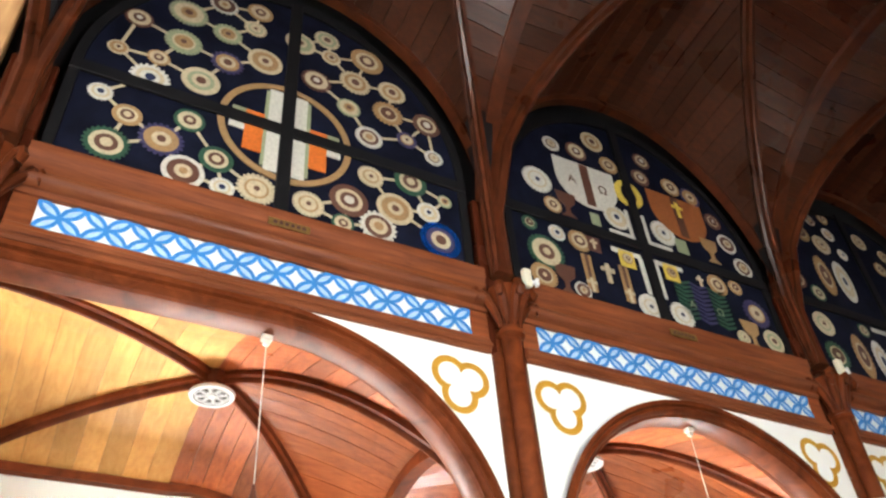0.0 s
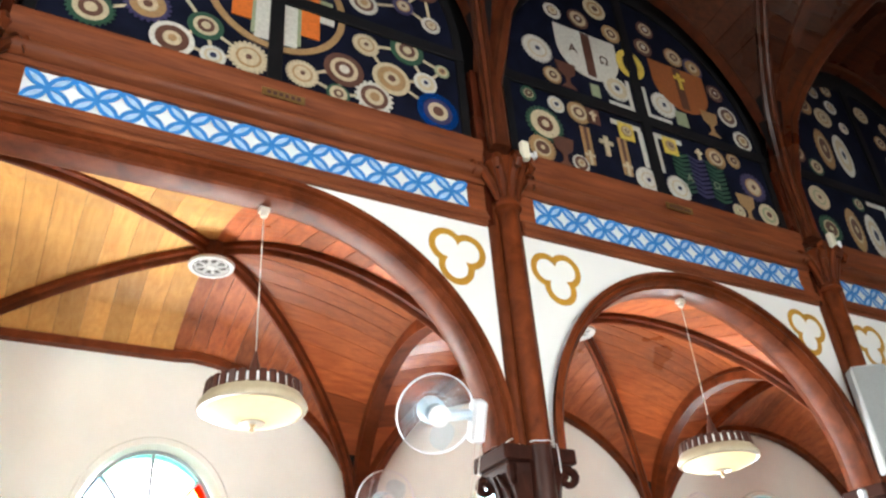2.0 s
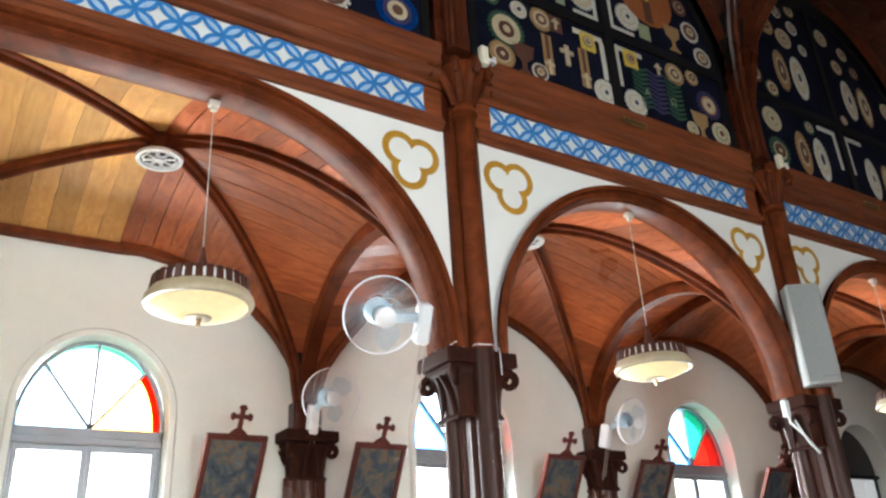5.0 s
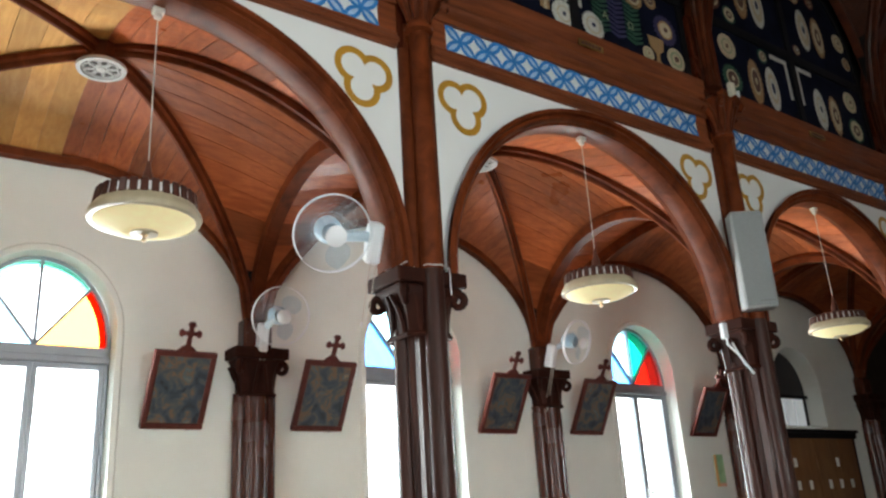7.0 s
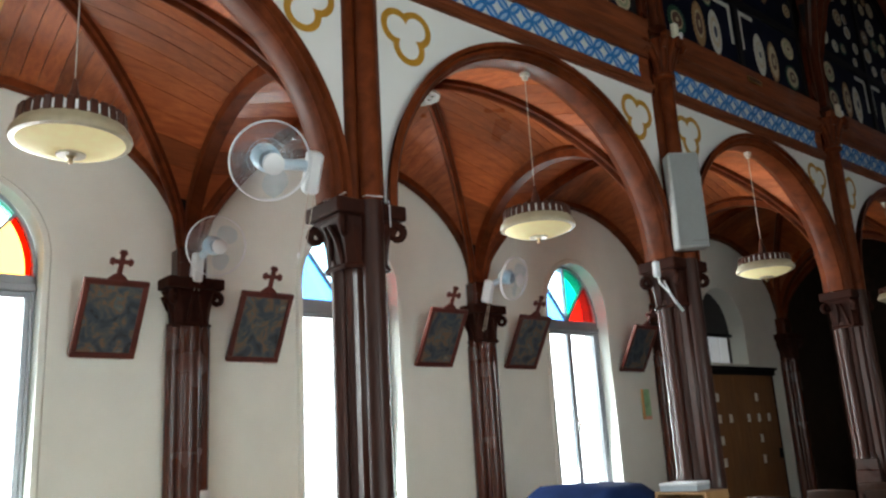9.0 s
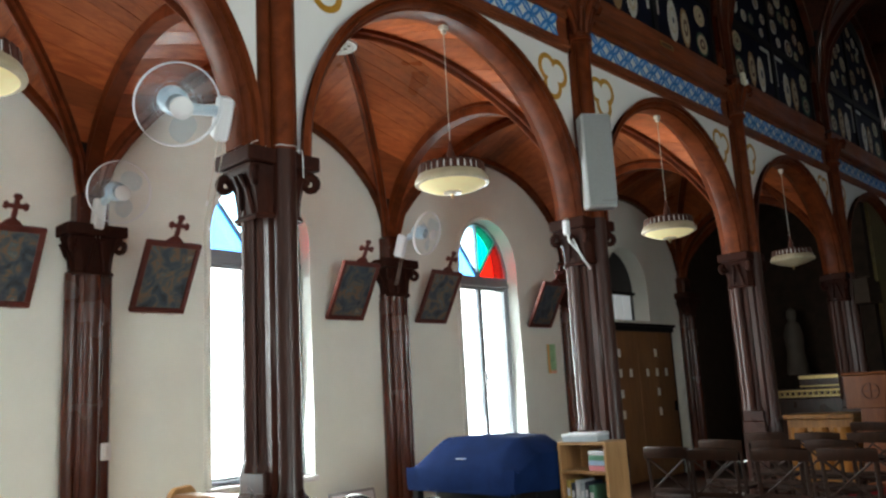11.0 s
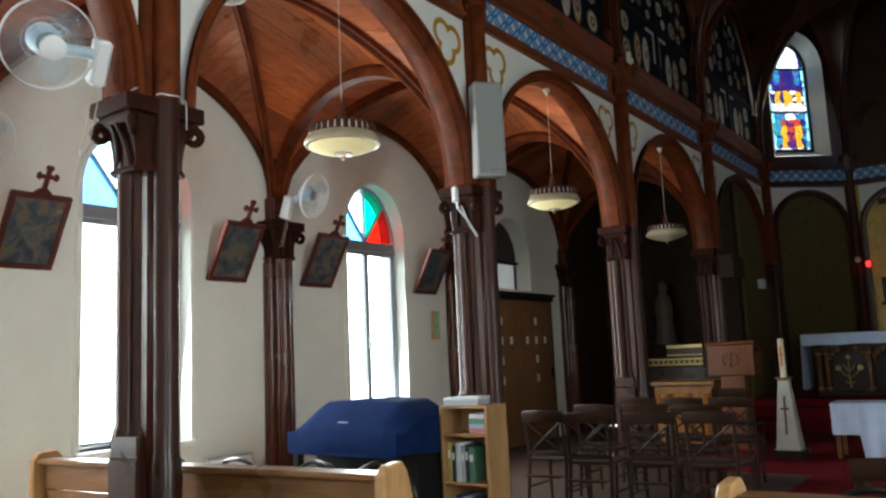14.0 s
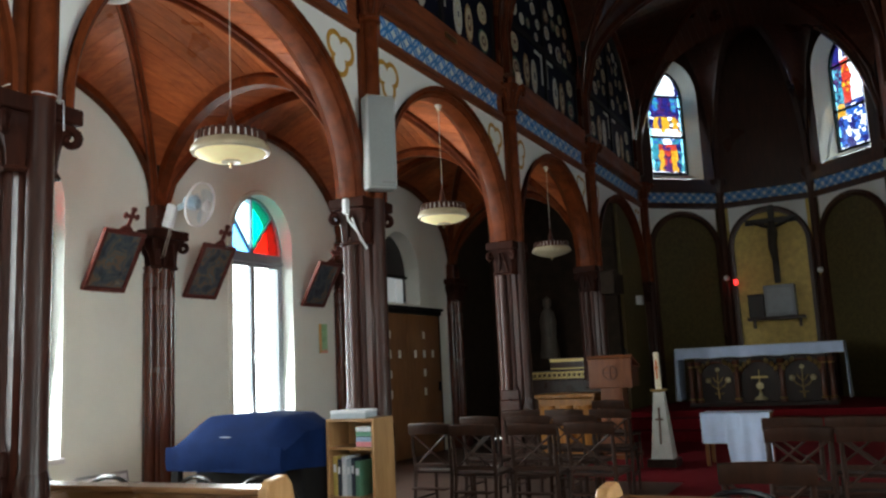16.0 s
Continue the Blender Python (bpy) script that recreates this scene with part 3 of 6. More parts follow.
def column():
    c = thing("arcade_column", label="dark varnished wooden clustered column with carved capitals", category="column", group="arcade columns")
    yc = 0.10
    part("plinth", box(boxed(-0.125, 0.125, -0.035, 0.22, 0, 0.88, 0.014), -0.115, 0.115, -0.025, 0.21, 0.87, 0.99, 0.012), COLUMN_WOOD, c)
    part("core", boxed(-0.085, 0.085, -0.07, 0.17, 0.8, 2.5, 0.02), COLUMN_WOOD, c, smooth=True)
    for k in range(8):
        a = k * math.pi / 4
        r = 0.050 if k % 2 == 0 else 0.036
        if k == 6:
            continue
        part("shaft", lathe(bmesh.new(), [(r + 0.012, 0.985), (r + 0.012, 1.005), (r, 1.03), (r, 2.36)], 14, Matrix.Translation((0.098 * math.cos(a), yc + 0.098 * math.sin(a), 0))), COLUMN_WOOD, c, smooth=True)
    capital(c, 0.47, 0.34, 2.31, Z_CAP, 0.065)
    # the front shaft runs unbroken past the capital up to the vault's corbel
    part("vaulting_shaft", lathe(bmesh.new(), [(0.078, 0.0), (0.078, 0.84), (0.066, 0.90), (0.066, Z_CAP)], 18, Matrix.Translation((0, -0.085, 0))), COLUMN_WOOD, c, smooth=True)
    part("vaulting_shaft", lathe(bmesh.new(), [(0.066, Z_CAP), (0.066, 4.3)], 18, Matrix.Translation((0, -0.085, 0))), WOOD_RIB, c, smooth=True)
    bm = boxed(-0.08, 0.08, -0.05, 0.2, Z_CAP, 4.3, 0.01)
    for sx in (-1, 1):
        lathe(bm, [(0.042, Z_CAP), (0.042, 4.1)], 14, Matrix.Translation((sx * 0.082, -0.03, 0)))
    part("pilaster", bm, WOOD_RIB, c, smooth=True)
    part("shaft_ring", lathe(bmesh.new(), [(0.066, 4.20), (0.092, 4.22), (0.092, 4.245), (0.066, 4.26)], 16, Matrix.Translation((0, -0.085, 0))), WOOD_RIB, c, smooth=True)
    # upper corbel capital with curled leaves
    bm = bmesh.new()
    lathe(bm, [(0.07, 4.25), (0.078, 4.34), (0.10, 4.44), (0.125, 4.52), (0.125, 4.58), (0.0, 4.60)], 12, Matrix.Translation((0, -0.085, 0)))
    part("corbel", bm, WOOD_RIB, c, smooth=True)
    for k in range(5):
        a = math.pi + k * math.pi / 4
        o = Vector((math.cos(a), math.sin(a), 0))
        reach = 0.125 if k in (0, 4) else 0.075
        path = [Vector((0, -0.085, 4.28)) + o * (0.07 + reach * t ** 2) + Vector((0, 0, 0.25 * t)) for t in [j / 7 for j in range(8)]]
        e = path[-1]
        path += [e + o * 0.03 + Vector((0, 0, 0.005)), e + o * 0.045 + Vector((0, 0, -0.03)), e + o * 0.03 + Vector((0, 0, -0.06)), e + o * 0.008 + Vector((0, 0, -0.05))]
        part("corbel_leaf", tube(bmesh.new(), path, [0.016, 0.022, 0.028, 0.032, 0.034, 0.034, 0.034, 0.034, 0.032, 0.03, 0.026, 0.018], 8), WOOD_RIB, c, smooth=True)
    part("pier_post", boxed(-0.13, 0.13, -0.03, 0.13, 4.1, 5.45, 0.01), WOOD_Z, c)
    return c


col = column()
col.matrix_basis = pose(COLS[1], YA + 0.02, 0)
for xx in (COLS[0], *COLS[2:], APSE_X):
    copy_thing(col, pose(xx, YA + 0.02, 0))


def respond():
    c = thing("wall_shaft", label="varnished wooden clustered half column against the aisle wall", category="column", group="wall shafts")
    part("plinth", box(boxed(-0.185, 0.185, -0.2, 0.05, 0, 0.3, 0.015), -0.18, 0.18, -0.18, 0.05, 0.29, 0.34, 0.012), WOOD_Z, c)
    part("core", boxed(-0.15, 0.15, -0.08, 0.05, 0.3, 2.3, 0.01), WOOD_Z, c)
    for x, y, r in ((-0.115, -0.06, 0.058), (0, -0.125, 0.068), (0.115, -0.06, 0.058), (-0.06, -0.1, 0.038), (0.06, -0.1, 0.038)):
        part("shaft", lathe(bmesh.new(), [(r, 0.3), (r, 2.35)], 12, Matrix.Translation((x, y, 0))), WOOD_Z, c, smooth=True)
    capital(c, 0.45, 0.38, 2.34, 2.70, -0.03)
    part("impost", boxed(-0.12, 0.12, -0.13, 0.05, 2.69, 2.95, 0.02), WOOD_Z, c)
    return c


rs = respond()
rs.matrix_basis = pose(COLS[1], YW, 0)
for xx in (COLS[0], *COLS[2:]):
    copy_thing(rs, pose(xx, YW, 0))


STAIN_BLUE = clear("mid_blue_glass", (0.013, 0.052, 0.20))
STAIN_AMBER = clear("amber_glass", (0.34, 0.17, 0.012))
STAIN_RED = clear("ruby_glass", (0.24, 0.02, 0.012))
STAIN_DEEP = clear("deep_blue_glass", (0.007, 0.007, 0.07))
STAIN_VIOLET = clear("violet_glass", (0.035, 0.009, 0.06))
STAIN_TEAL = clear("teal_glass", (0.02, 0.12, 0.16))
STAIN_WHITE = clear("white_glass", (0.46, 0.49, 0.56))
STAIN_CYAN = clear("pale_cyan_glass", (0.22, 0.52, 0.66))

# ---- outer walls ----
def wall_with_arches(name, u0, u1, z1, openings, place, thick, label):
    """A plaster wall along u with round-headed openings cut right through. openings: (centre, half width, sill, spring, rise)."""
    bm = bmesh.new()

    def quad(a, b, c, d):
        for w in (0, thick):
            bm.faces.new([bm.verts.new(place(u, w, z)) for u, z in (a, b, c, d)])

    def reveal(a, b, sp=0.0):
        bm.faces.new([bm.verts.new(q) for q in (place(a[0], 0, a[1]), place(b[0], 0, b[1]), place(b[0], thick, b[1]), place(a[0], thick, a[1]))])

    at = u0
    for c, h, sill, spring, rise in sorted(openings):
        quad((at, 0), (c - h, 0), (c - h, z1), (at, z1))
        quad((c - h, 0), (c + h, 0), (c + h, sill), (c - h, sill))
        pts = [(c - h * math.cos(math.pi * k / 24), spring + rise * math.sin(math.pi * k / 24)) for k in range(25)]
        for a, b in zip(pts, pts[1:]):
            quad(a, b, (b[0], z1), (a[0], z1))
            reveal(a, b)
        reveal((c - h, sill), (c - h, spring))
        reveal((c + h, sill), (c + h, spring))
        reveal((c - h, sill), (c + h, sill))
        at = c + h
    quad((at, 0), (u1, 0), (u1, z1), (at, z1))
    bmesh.ops.remove_doubles(bm, verts=bm.verts, dist=0.0005)
    return tagged(part(name, bm, PLASTER), label, "wall", kind="structure")


WIN = [(1.01, 0.51), (4.12, 0.515), (7.23, 0.51)]
SILL, SPRING = 0.69, 2.78
wall_with_arches("wall_north", WEST, APSE_X + 1.2, 4.6, [(c, h, SILL, SPRING, h + 0.04) for c, h in WIN] + [(10.34, 0.56, 2.24, 2.72, 0.58)], lambda u, w, z: (u, YW + w, z), 0.34,
                 "white plastered aisle wall with round-headed windows")
wall_with_arches("wall_south", WEST, APSE_X + 1.2, 4.6, [(c, 0.5, 1.0, 2.7, 0.5) for c in (-2.0, 2.2)], lambda u, w, z: (u, -2.64 - w, z), 0.3, "plain white plastered wall of the opposite aisle")
tagged(part("wall_west", boxed(WEST - 0.3, WEST, -2.94, YW + 0.34, 0, 9), PLASTER), "plain white end wall behind the nave", "wall", kind="structure")
tagged(part("wall_clerestory", boxed(WEST, APSE_X, YO - 0.2, YO, 4.2, 7.6), WOOD_X), "plain wood-lined upper wall of the opposite side", "wall", kind="structure")
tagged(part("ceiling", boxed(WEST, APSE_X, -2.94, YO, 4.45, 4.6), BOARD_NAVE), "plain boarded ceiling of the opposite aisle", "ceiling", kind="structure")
tagged(part("roof", box(boxed(WEST - 0.3, APSE_X + 3, -3.2, YO - 0.2, 4.62, 4.8), WEST - 0.3, APSE_X + 3, YA + 0.3, YW + 0.6, 4.75, 4.95), BLACK), "dark lean-to roofs over the aisles", "roof", kind="structure")
tagged(part("roof", boxed(WEST - 0.3, APSE_X + 3, YO - 0.3, YA + 0.4, 7.75, 7.95), BLACK), "dark roof over the nave", "roof", kind="structure")
tagged(part("wall_upper", boxed(WEST, APSE_X, YA + 0.16, YA + 0.3, 4.7, 7.75), BLACK), "dark outer boarding of the upper nave wall", "wall", kind="structure")
tagged(part("backdrop", boxed(-8, 30, 14, 14.1, -0.3, 14), OUTSIDE), "bright hazy daylight outside the windows", "backdrop", kind="structure")
tagged(part("backdrop", boxed(-12, 30, -10.1, -10, -0.3, 14), OUTSIDE), "bright hazy daylight outside the windows", "backdrop", kind="structure")


def aisle_window(x, h, fan, rim):
    w = thing("window_1", x, YW, 0, label="round-headed casement window with coloured fan light", category="window", kind="structure", group="aisle windows")
    # raised white surround
    bm = bmesh.new()
    path = [Vector((-h, 0, SILL))] + [Vector((-h * math.cos(math.pi * k / 24), 0, SPRING + (h + 0.04) * math.sin(math.pi * k / 24))) for k in range(25)] + [Vector((h, 0, SILL))]
    rows = []
    for i, q in enumerate(path):
        t = (path[min(i + 1, len(path) - 1)] - path[max(i - 1, 0)]).normalized()
        o = Vector((-t.z, 0, t.x))
        rows.append([q + Vector((0, 0.002, 0)), q + Vector((0, -0.028, 0)), q + o * 0.04 + Vector((0, -0.030, 0)), q + o * 0.055 + Vector((0, -0.012, 0)), q + o * 0.055 + Vector((0, 0.002, 0))])
    grid_quads(bm, rows)
    part("surround", bm, PLASTER, w, smooth=True)
    part("window_sill", boxed(-h - 0.04, h + 0.04, -0.05, 0.30, SILL - 0.05, SILL, 0.01), WHITE_METAL, w)
    yg, hf, zt = 0.16, h - 0.005, 2.56
    fr = bmesh.new()
    for x0, x1, z0, z1 in ((-hf, -hf + 0.025, SILL, SPRING), (hf - 0.025, hf, SILL, SPRING), (-hf, hf, SILL, SILL + 0.03)):
        box(fr, x0, x1, yg - 0.04, yg + 0.04, z0, z1, 0.004)
    part("window_frame", fr, FRAME_GREY, w)
    part("transom", box(boxed(-hf, hf, yg - 0.06, yg + 0.05, zt, zt + 0.05, 0.006), -hf, hf, yg - 0.04, yg + 0.05, zt + 0.05, zt + 0.12, 0.006), FRAME_GREY, w)
    for s in (-1, 1):
        sash = bmesh.new()
        a, b = (0.0, hf - 0.027) if s > 0 else (-hf + 0.027, 0.0)
        for x0, x1, z0, z1 in ((a + 0.002, a + 0.035, SILL + 0.032, zt - 0.002), (b - 0.035, b - 0.002, SILL + 0.032, zt - 0.002), (a + 0.035, b - 0.035, SILL + 0.032, SILL + 0.055), (a + 0.035, b - 0.035, zt - 0.04, zt - 0.002)):
            box(sash, x0, x1, yg - 0.025, yg + 0.025, z0, z1, 0.003)
        sh = part("casement", sash, FRAME_GREY, w)
        pane = part("pane", boxed(a + 0.03, b - 0.03, yg - 0.004, yg + 0.004, SILL + 0.07, zt - 0.03), GLASS, sh)
        pane.visible_shadow = False
    hd = bmesh.new()
    box(hd, -0.012, 0.012, yg - 0.06, yg - 0.025, 1.42, 1.56, 0.004)
    box(hd, -0.01, 0.075, yg - 0.075, yg - 0.055, 1.48, 1.505, 0.004)
    part("window_handle", hd, WHITE_METAL, w, "white lever handle")
    # fan light: four coloured panes between radial bars
    zc, rr, rz = zt + 0.12, hf, SPRING + h + 0.035 - zt - 0.12
    for k, mat in enumerate(fan):
        a0, a1 = math.pi * k / 4, math.pi * (k + 1) / 4
        pts = [(0, 0)] + [(rr * math.cos(a0 + (a1 - a0) * j / 8), rz * math.sin(a0 + (a1 - a0) * j / 8)) for j in range(9)]
        pane = part("fan_pane", prism(bmesh.new(), pts, (0, yg + 0.004, zc), (1, 0, 0), (0, 0, 1), 0.006), mat, w)
        pane.visible_shadow = False
        if k:
            bar = bmesh.new()
            d = Vector((math.cos(a0), 0, math.sin(a0)))
            sweep(bar, [Vector((0, yg, zc)), Vector((rr * d.x, yg, zc + rz * d.z))], [(-0.02, -0.011), (0.02, -0.011), (0.02, 0.011), (-0.02, 0.011)], (0, 1, 0))
            part("fan_bar", bar, FRAME_GREY, w)
    if rim:
        for k, mat in enumerate((PANE_RED, PANE_MINT, PANE_MINT, PANE_PALE)):
            aa = [math.pi * (k + j / 8) / 4 for j in range(9)]
            pts = [(rr * 0.97 * math.cos(q), rz * 0.97 * math.sin(q)) for q in aa] + [(rr * 0.86 * math.cos(q), rz * 0.87 * math.sin(q)) for q in reversed(aa)]
            part("rim_pane", prism(bmesh.new(), pts, (0, yg - 0.004, zc), (1, 0, 0), (0, 0, 1), 0.005), mat, w).visible_shadow = False
    bm = bmesh.new()
    arcp = [Vector((-rr * math.cos(math.pi * k / 24) * 0.985, yg, zc + rz * math.sin(math.pi * k / 24) * 0.985)) for k in range(25)]
    sweep(bm, arcp, [(-0.03, -0.014), (0.03, -0.014), (0.03, 0.014), (-0.03, 0.014)], (0, 1, 0))
    part("fan_rim", bm, FRAME_GREY, w)
    return w


for k, (wx, wh) in enumerate(WIN):
    aisle_window(wx, wh, (PANE_YELLOW, GLASS, GLASS, PANE_PALE) if k == 0 else (PANE_RED, PANE_GREEN, PANE_PALE, PANE_BLUE), k == 0)

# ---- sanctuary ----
SHADE_WOOD = plain("near_black_matt", (0.028, 0.018, 0.012), 0.8, vary=0.3, spec=0.15)
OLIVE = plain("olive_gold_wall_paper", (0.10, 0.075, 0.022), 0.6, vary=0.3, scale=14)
GOLD_WALL = plain("gold_leaf_panel", (0.52, 0.36, 0.09), 0.42, 0.25, vary=0.2, scale=9)
DARK_WOOD = wood("sanctuary_wood", (0.03, 0.011, 0.007), (0.075, 0.027, 0.014), (1, 1, 10), 0.35, 0.25)
tagged(part("floor_sanctuary", box(box(boxed(12.6, 17.2, YO - 0.4, YA + 0.3, 0.0, 0.16, 0.01), 12.95, 17.2, YO - 0.4, YA + 0.3, 0.161, 0.32, 0.01), 13.3, 17.2, YO - 0.4, YA + 0.3, 0.321, 0.42, 0.01), RED_CARPET),
       "red carpeted steps and floor of the sanctuary", "steps", kind="structure")
tagged(part("carpet", boxed(-2.5, 12.6, YC - 0.85, YC + 0.35, 0.0, 0.012), RED_CARPET), "red carpet runner along the nave", "carpet", kind="structure")

tagged(part("carpet", boxed(8.7, 12.6, YO - 0.3, YA - 0.35, 0.0, 0.010), RED_CARPET), "red carpet before the sanctuary steps", "carpet", kind="structure")

APX = 16.55
APSE = [(APSE_X, YA), (APX, 2.33), (APX, 0.67), (APSE_X, YO)]


def stained(window, u, t, rnd):
    """The glass at u across (-1 to 1) and t up (0 to 1): pale border, robed groups below, a scene above."""
    if abs(u) > 0.86 or t < 0.035:
        return STAIN_CYAN if t > 0.05 else STAIN_WHITE
    a = abs(u)
    if window == 1:
        if t > 0.76:
            return STAIN_WHITE if a < 0.62 else STAIN_DEEP
        if t > 0.57:
            return rnd.choice((STAIN_TEAL, STAIN_BLUE)) if 0.42 < a < 0.72 and t > 0.63 else rnd.choice((STAIN_DEEP, STAIN_DEEP, STAIN_VIOLET))
        if t > 0.45:
            return STAIN_AMBER if a < 0.18 or 0.38 < a < 0.66 else rnd.choice((STAIN_DEEP, STAIN_VIOLET, STAIN_WHITE))
        if t > 0.36:
            return STAIN_WHITE if rnd.random() < 0.8 else STAIN_AMBER
        if t > 0.30:
            return STAIN_WHITE if a < 0.3 else rnd.choice((STAIN_TEAL, STAIN_BLUE))
        if a < 0.22:
            return rnd.choice((STAIN_RED, STAIN_VIOLET)) if t > 0.1 else STAIN_VIOLET
        if a < 0.52:
            return STAIN_AMBER if t < 0.24 else STAIN_RED
        return rnd.choice((STAIN_TEAL, STAIN_TEAL, STAIN_DEEP))
    if t > 0.78:
        return STAIN_WHITE if 0.22 < math.hypot(u, (t - 0.86) * 5) < 0.42 else STAIN_DEEP
    if t > 0.40:
        if -0.38 < u < 0.12:
            return STAIN_RED if rnd.random() < 0.8 else STAIN_AMBER
        if u >= 0.12:
            return STAIN_WHITE if u < 0.62 else STAIN_DEEP
        return rnd.choice((STAIN_TEAL, STAIN_DEEP, STAIN_VIOLET))
    r = math.hypot(u - 0.1, (t - 0.22) * 4)
    if 0.28 < r < 0.62:
        return STAIN_WHITE if rnd.random() < 0.75 else STAIN_BLUE
    return STAIN_AMBER if u < -0.4 and t > 0.3 else rnd.choice((STAIN_DEEP, STAIN_DEEP, STAIN_BLUE))


def apse_side(a, b, window, gold, name):
    """One side of the apse: arched panel below, lattice frieze, window or dark panel above."""
    a, b = Vector((*a, 0)), Vector((*b, 0))
    d = (b - a)
    L = d.length
    ux = d.normalized()
    inw = Vector((-ux.y, ux.x, 0)) * -1
    if (Vector((14, YC, 0)) - a).dot(inw) < 0:
        inw = -inw
    w = thing(name, label="dark wood-framed side of the apse with lattice frieze" + (" and a lancet window" if window else ""), category="wall", kind="structure", group="apse walls")

    def P(u, o, z):
        q = a + ux * u + inw * o
        return Vector((q.x, q.y, z))

    def slab(u0, u1, o0, o1, z0, z1):
        bm = bmesh.new()
        vs = [bm.verts.new(P(u, o, z)) for u in (u0, u1) for o in (o0, o1) for z in (z0, z1)]
        for f in ((0, 1, 3, 2), (4, 6, 7, 5), (0, 4, 5, 1), (2, 3, 7, 6), (0, 2, 6, 4), (1, 5, 7, 3)):
            bm.faces.new([vs[i] for i in f])
        return bm

    c, h = L / 2, L / 2 - 0.16
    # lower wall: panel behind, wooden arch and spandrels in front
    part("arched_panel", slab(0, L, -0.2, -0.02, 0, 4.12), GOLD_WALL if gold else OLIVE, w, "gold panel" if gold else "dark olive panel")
    bm = bmesh.new()
    arcp = [P(c - h * math.cos(math.pi * k / 24), 0.03, 3.3 + 0.66 * math.sin(math.pi * k / 24)) for k in range(25)]
    sweep(bm, [P(c - h, 0.03, 0.42)] + arcp + [P(c + h, 0.03, 0.42)], scaled(ROLL, 0.8), inw)
    part("arch", bm, DARK_WOOD, w, smooth=True)
    for s in (-1, 1):
        bm = bmesh.new()
        aa = [math.pi / 2 * k / 12 for k in range(13)]
        lo = [P(c + s * (h + 0.03) * math.cos(q), 0.0, 3.3 + 0.69 * math.sin(q)) for q in aa]
        grid_quads(bm, [lo, [Vector((q.x, q.y, 4.13)) for q in lo]])
        part("spandrel", bm, WHITE_PANEL, w)
    part("lower_band", slab(0, L, -0.1, 0.04, 4.10, Z_FR0), DARK_WOOD, w)
    part("frieze_board", slab(0, L, -0.1, 0.0, Z_FR0, Z_FR1), WHITE_PANEL, w)
    line, fill = frieze_lattice(0.1, L - 0.1, Z_FR0, Z_FR1, 8)
    for bmx in (line, fill):
        for vtx in bmx.verts:
            vtx.co = P(vtx.co.x, YA - vtx.co.y, vtx.co.z)
    part("lattice", line, BLUE, w)
    part("lattice_wash", fill, BLUE_WASH, w)
    part("cornice", slab(0, L, -0.1, 0.08, Z_FR1, 4.56), DARK_WOOD, w)
    wh, z0, z1 = 0.39, 4.85, 6.42
    if window:
        bm = bmesh.new()

        def quad(pa, pb, pc, pd):
            for o in (0.0, -0.42):
                bm.faces.new([bm.verts.new(P(u, o, z)) for u, z in (pa, pb, pc, pd)])

        oh, oz0, oz1, orise = wh + 0.17, z0 - 0.16, z1 - 0.05, 0.74
        quad((0, 4.56), (c - oh, 4.56), (c - oh, 8), (0, 8))
        quad((c + oh, 4.56), (L, 4.56), (L, 8), (c + oh, 8))
        quad((c - oh, 4.56), (c + oh, 4.56), (c + oh, oz0), (c - oh, oz0))
        pts = [(c - oh * math.cos(math.pi * k / 20), oz1 + orise * math.sin(math.pi * k / 20)) for k in range(21)]
        for p0, p1 in zip(pts, pts[1:]):
            quad(p0, p1, (p1[0], 8), (p0[0], 8))
        part("upper_wall", bm, DARK_WOOD, w)
        # splayed white reveal
        ip = [(c - wh, z0)] + [(c - wh * math.cos(math.pi * k / 20), z1 + 0.55 * math.sin(math.pi * k / 20)) for k in range(21)] + [(c + wh, z0)]
        op = [(c - oh, oz0)] + pts + [(c + oh, oz0)]
        bm = bmesh.new()
        grid_quads(bm, [[P(u, 0.01, z) for u, z in op], [P(u, -0.30, z) for u, z in ip]])
        bm.faces.new([bm.verts.new(q) for q in (P(c - oh, 0.01, oz0), P(c + oh, 0.01, oz0), P(c + wh, -0.30, z0), P(c - wh, -0.30, z0))])
        part("window_reveal", bm, PLASTER, w, "white splayed reveal")
        win = part("stained_window", sweep(bmesh.new(), [P(u, -0.30, z) for u, z in ip] , [(-0.03, -0.018), (0.03, -0.018), (0.03, 0.018), (-0.03, 0.018)], inw, loop=True), BLACK, w, "leaded stained glass lancet")
        rnd = random.Random(5 if window == 1 else 9)
        nu, nz = 13, 34
        ztop = z1 + 0.55
        jig = {}
        for i in range(nu + 1):
            for j in range(nz + 1):
                ju = rnd.uniform(-0.03, 0.03) if 0 < i < nu else 0
                jig[i, j] = (c - wh + 2 * wh * i / nu + ju, z0 + (ztop - z0) * j / nz + (rnd.uniform(-0.022, 0.022) if 0 < j < nz else 0))
        lead = bmesh.new()
        for i in range(nu):
            for j in range(nz):
                q = [jig[i, j], jig[i + 1, j], jig[i + 1, j + 1], jig[i, j + 1]]
                def fit(pu):
                    u, z = pu
                    lim = wh if z < z1 else wh * arc(min(1, (z - z1) / 0.55))
                    return (c + max(-lim, min(lim, u - c)), z)
                q = [fit(x) for x in q]
                if abs(q[0][0] - q[1][0]) + abs(q[2][0] - q[3][0]) < 0.02:
                    continue
                m = stained(window, (i + 0.5) / nu * 2 - 1, (j + 0.5) / nz, rnd)
                bm = bmesh.new()
                bm.faces.new([bm.verts.new(P(u, -0.30, z)) for u, z in q])
                part("pane", bm, m, win).visible_shadow = False
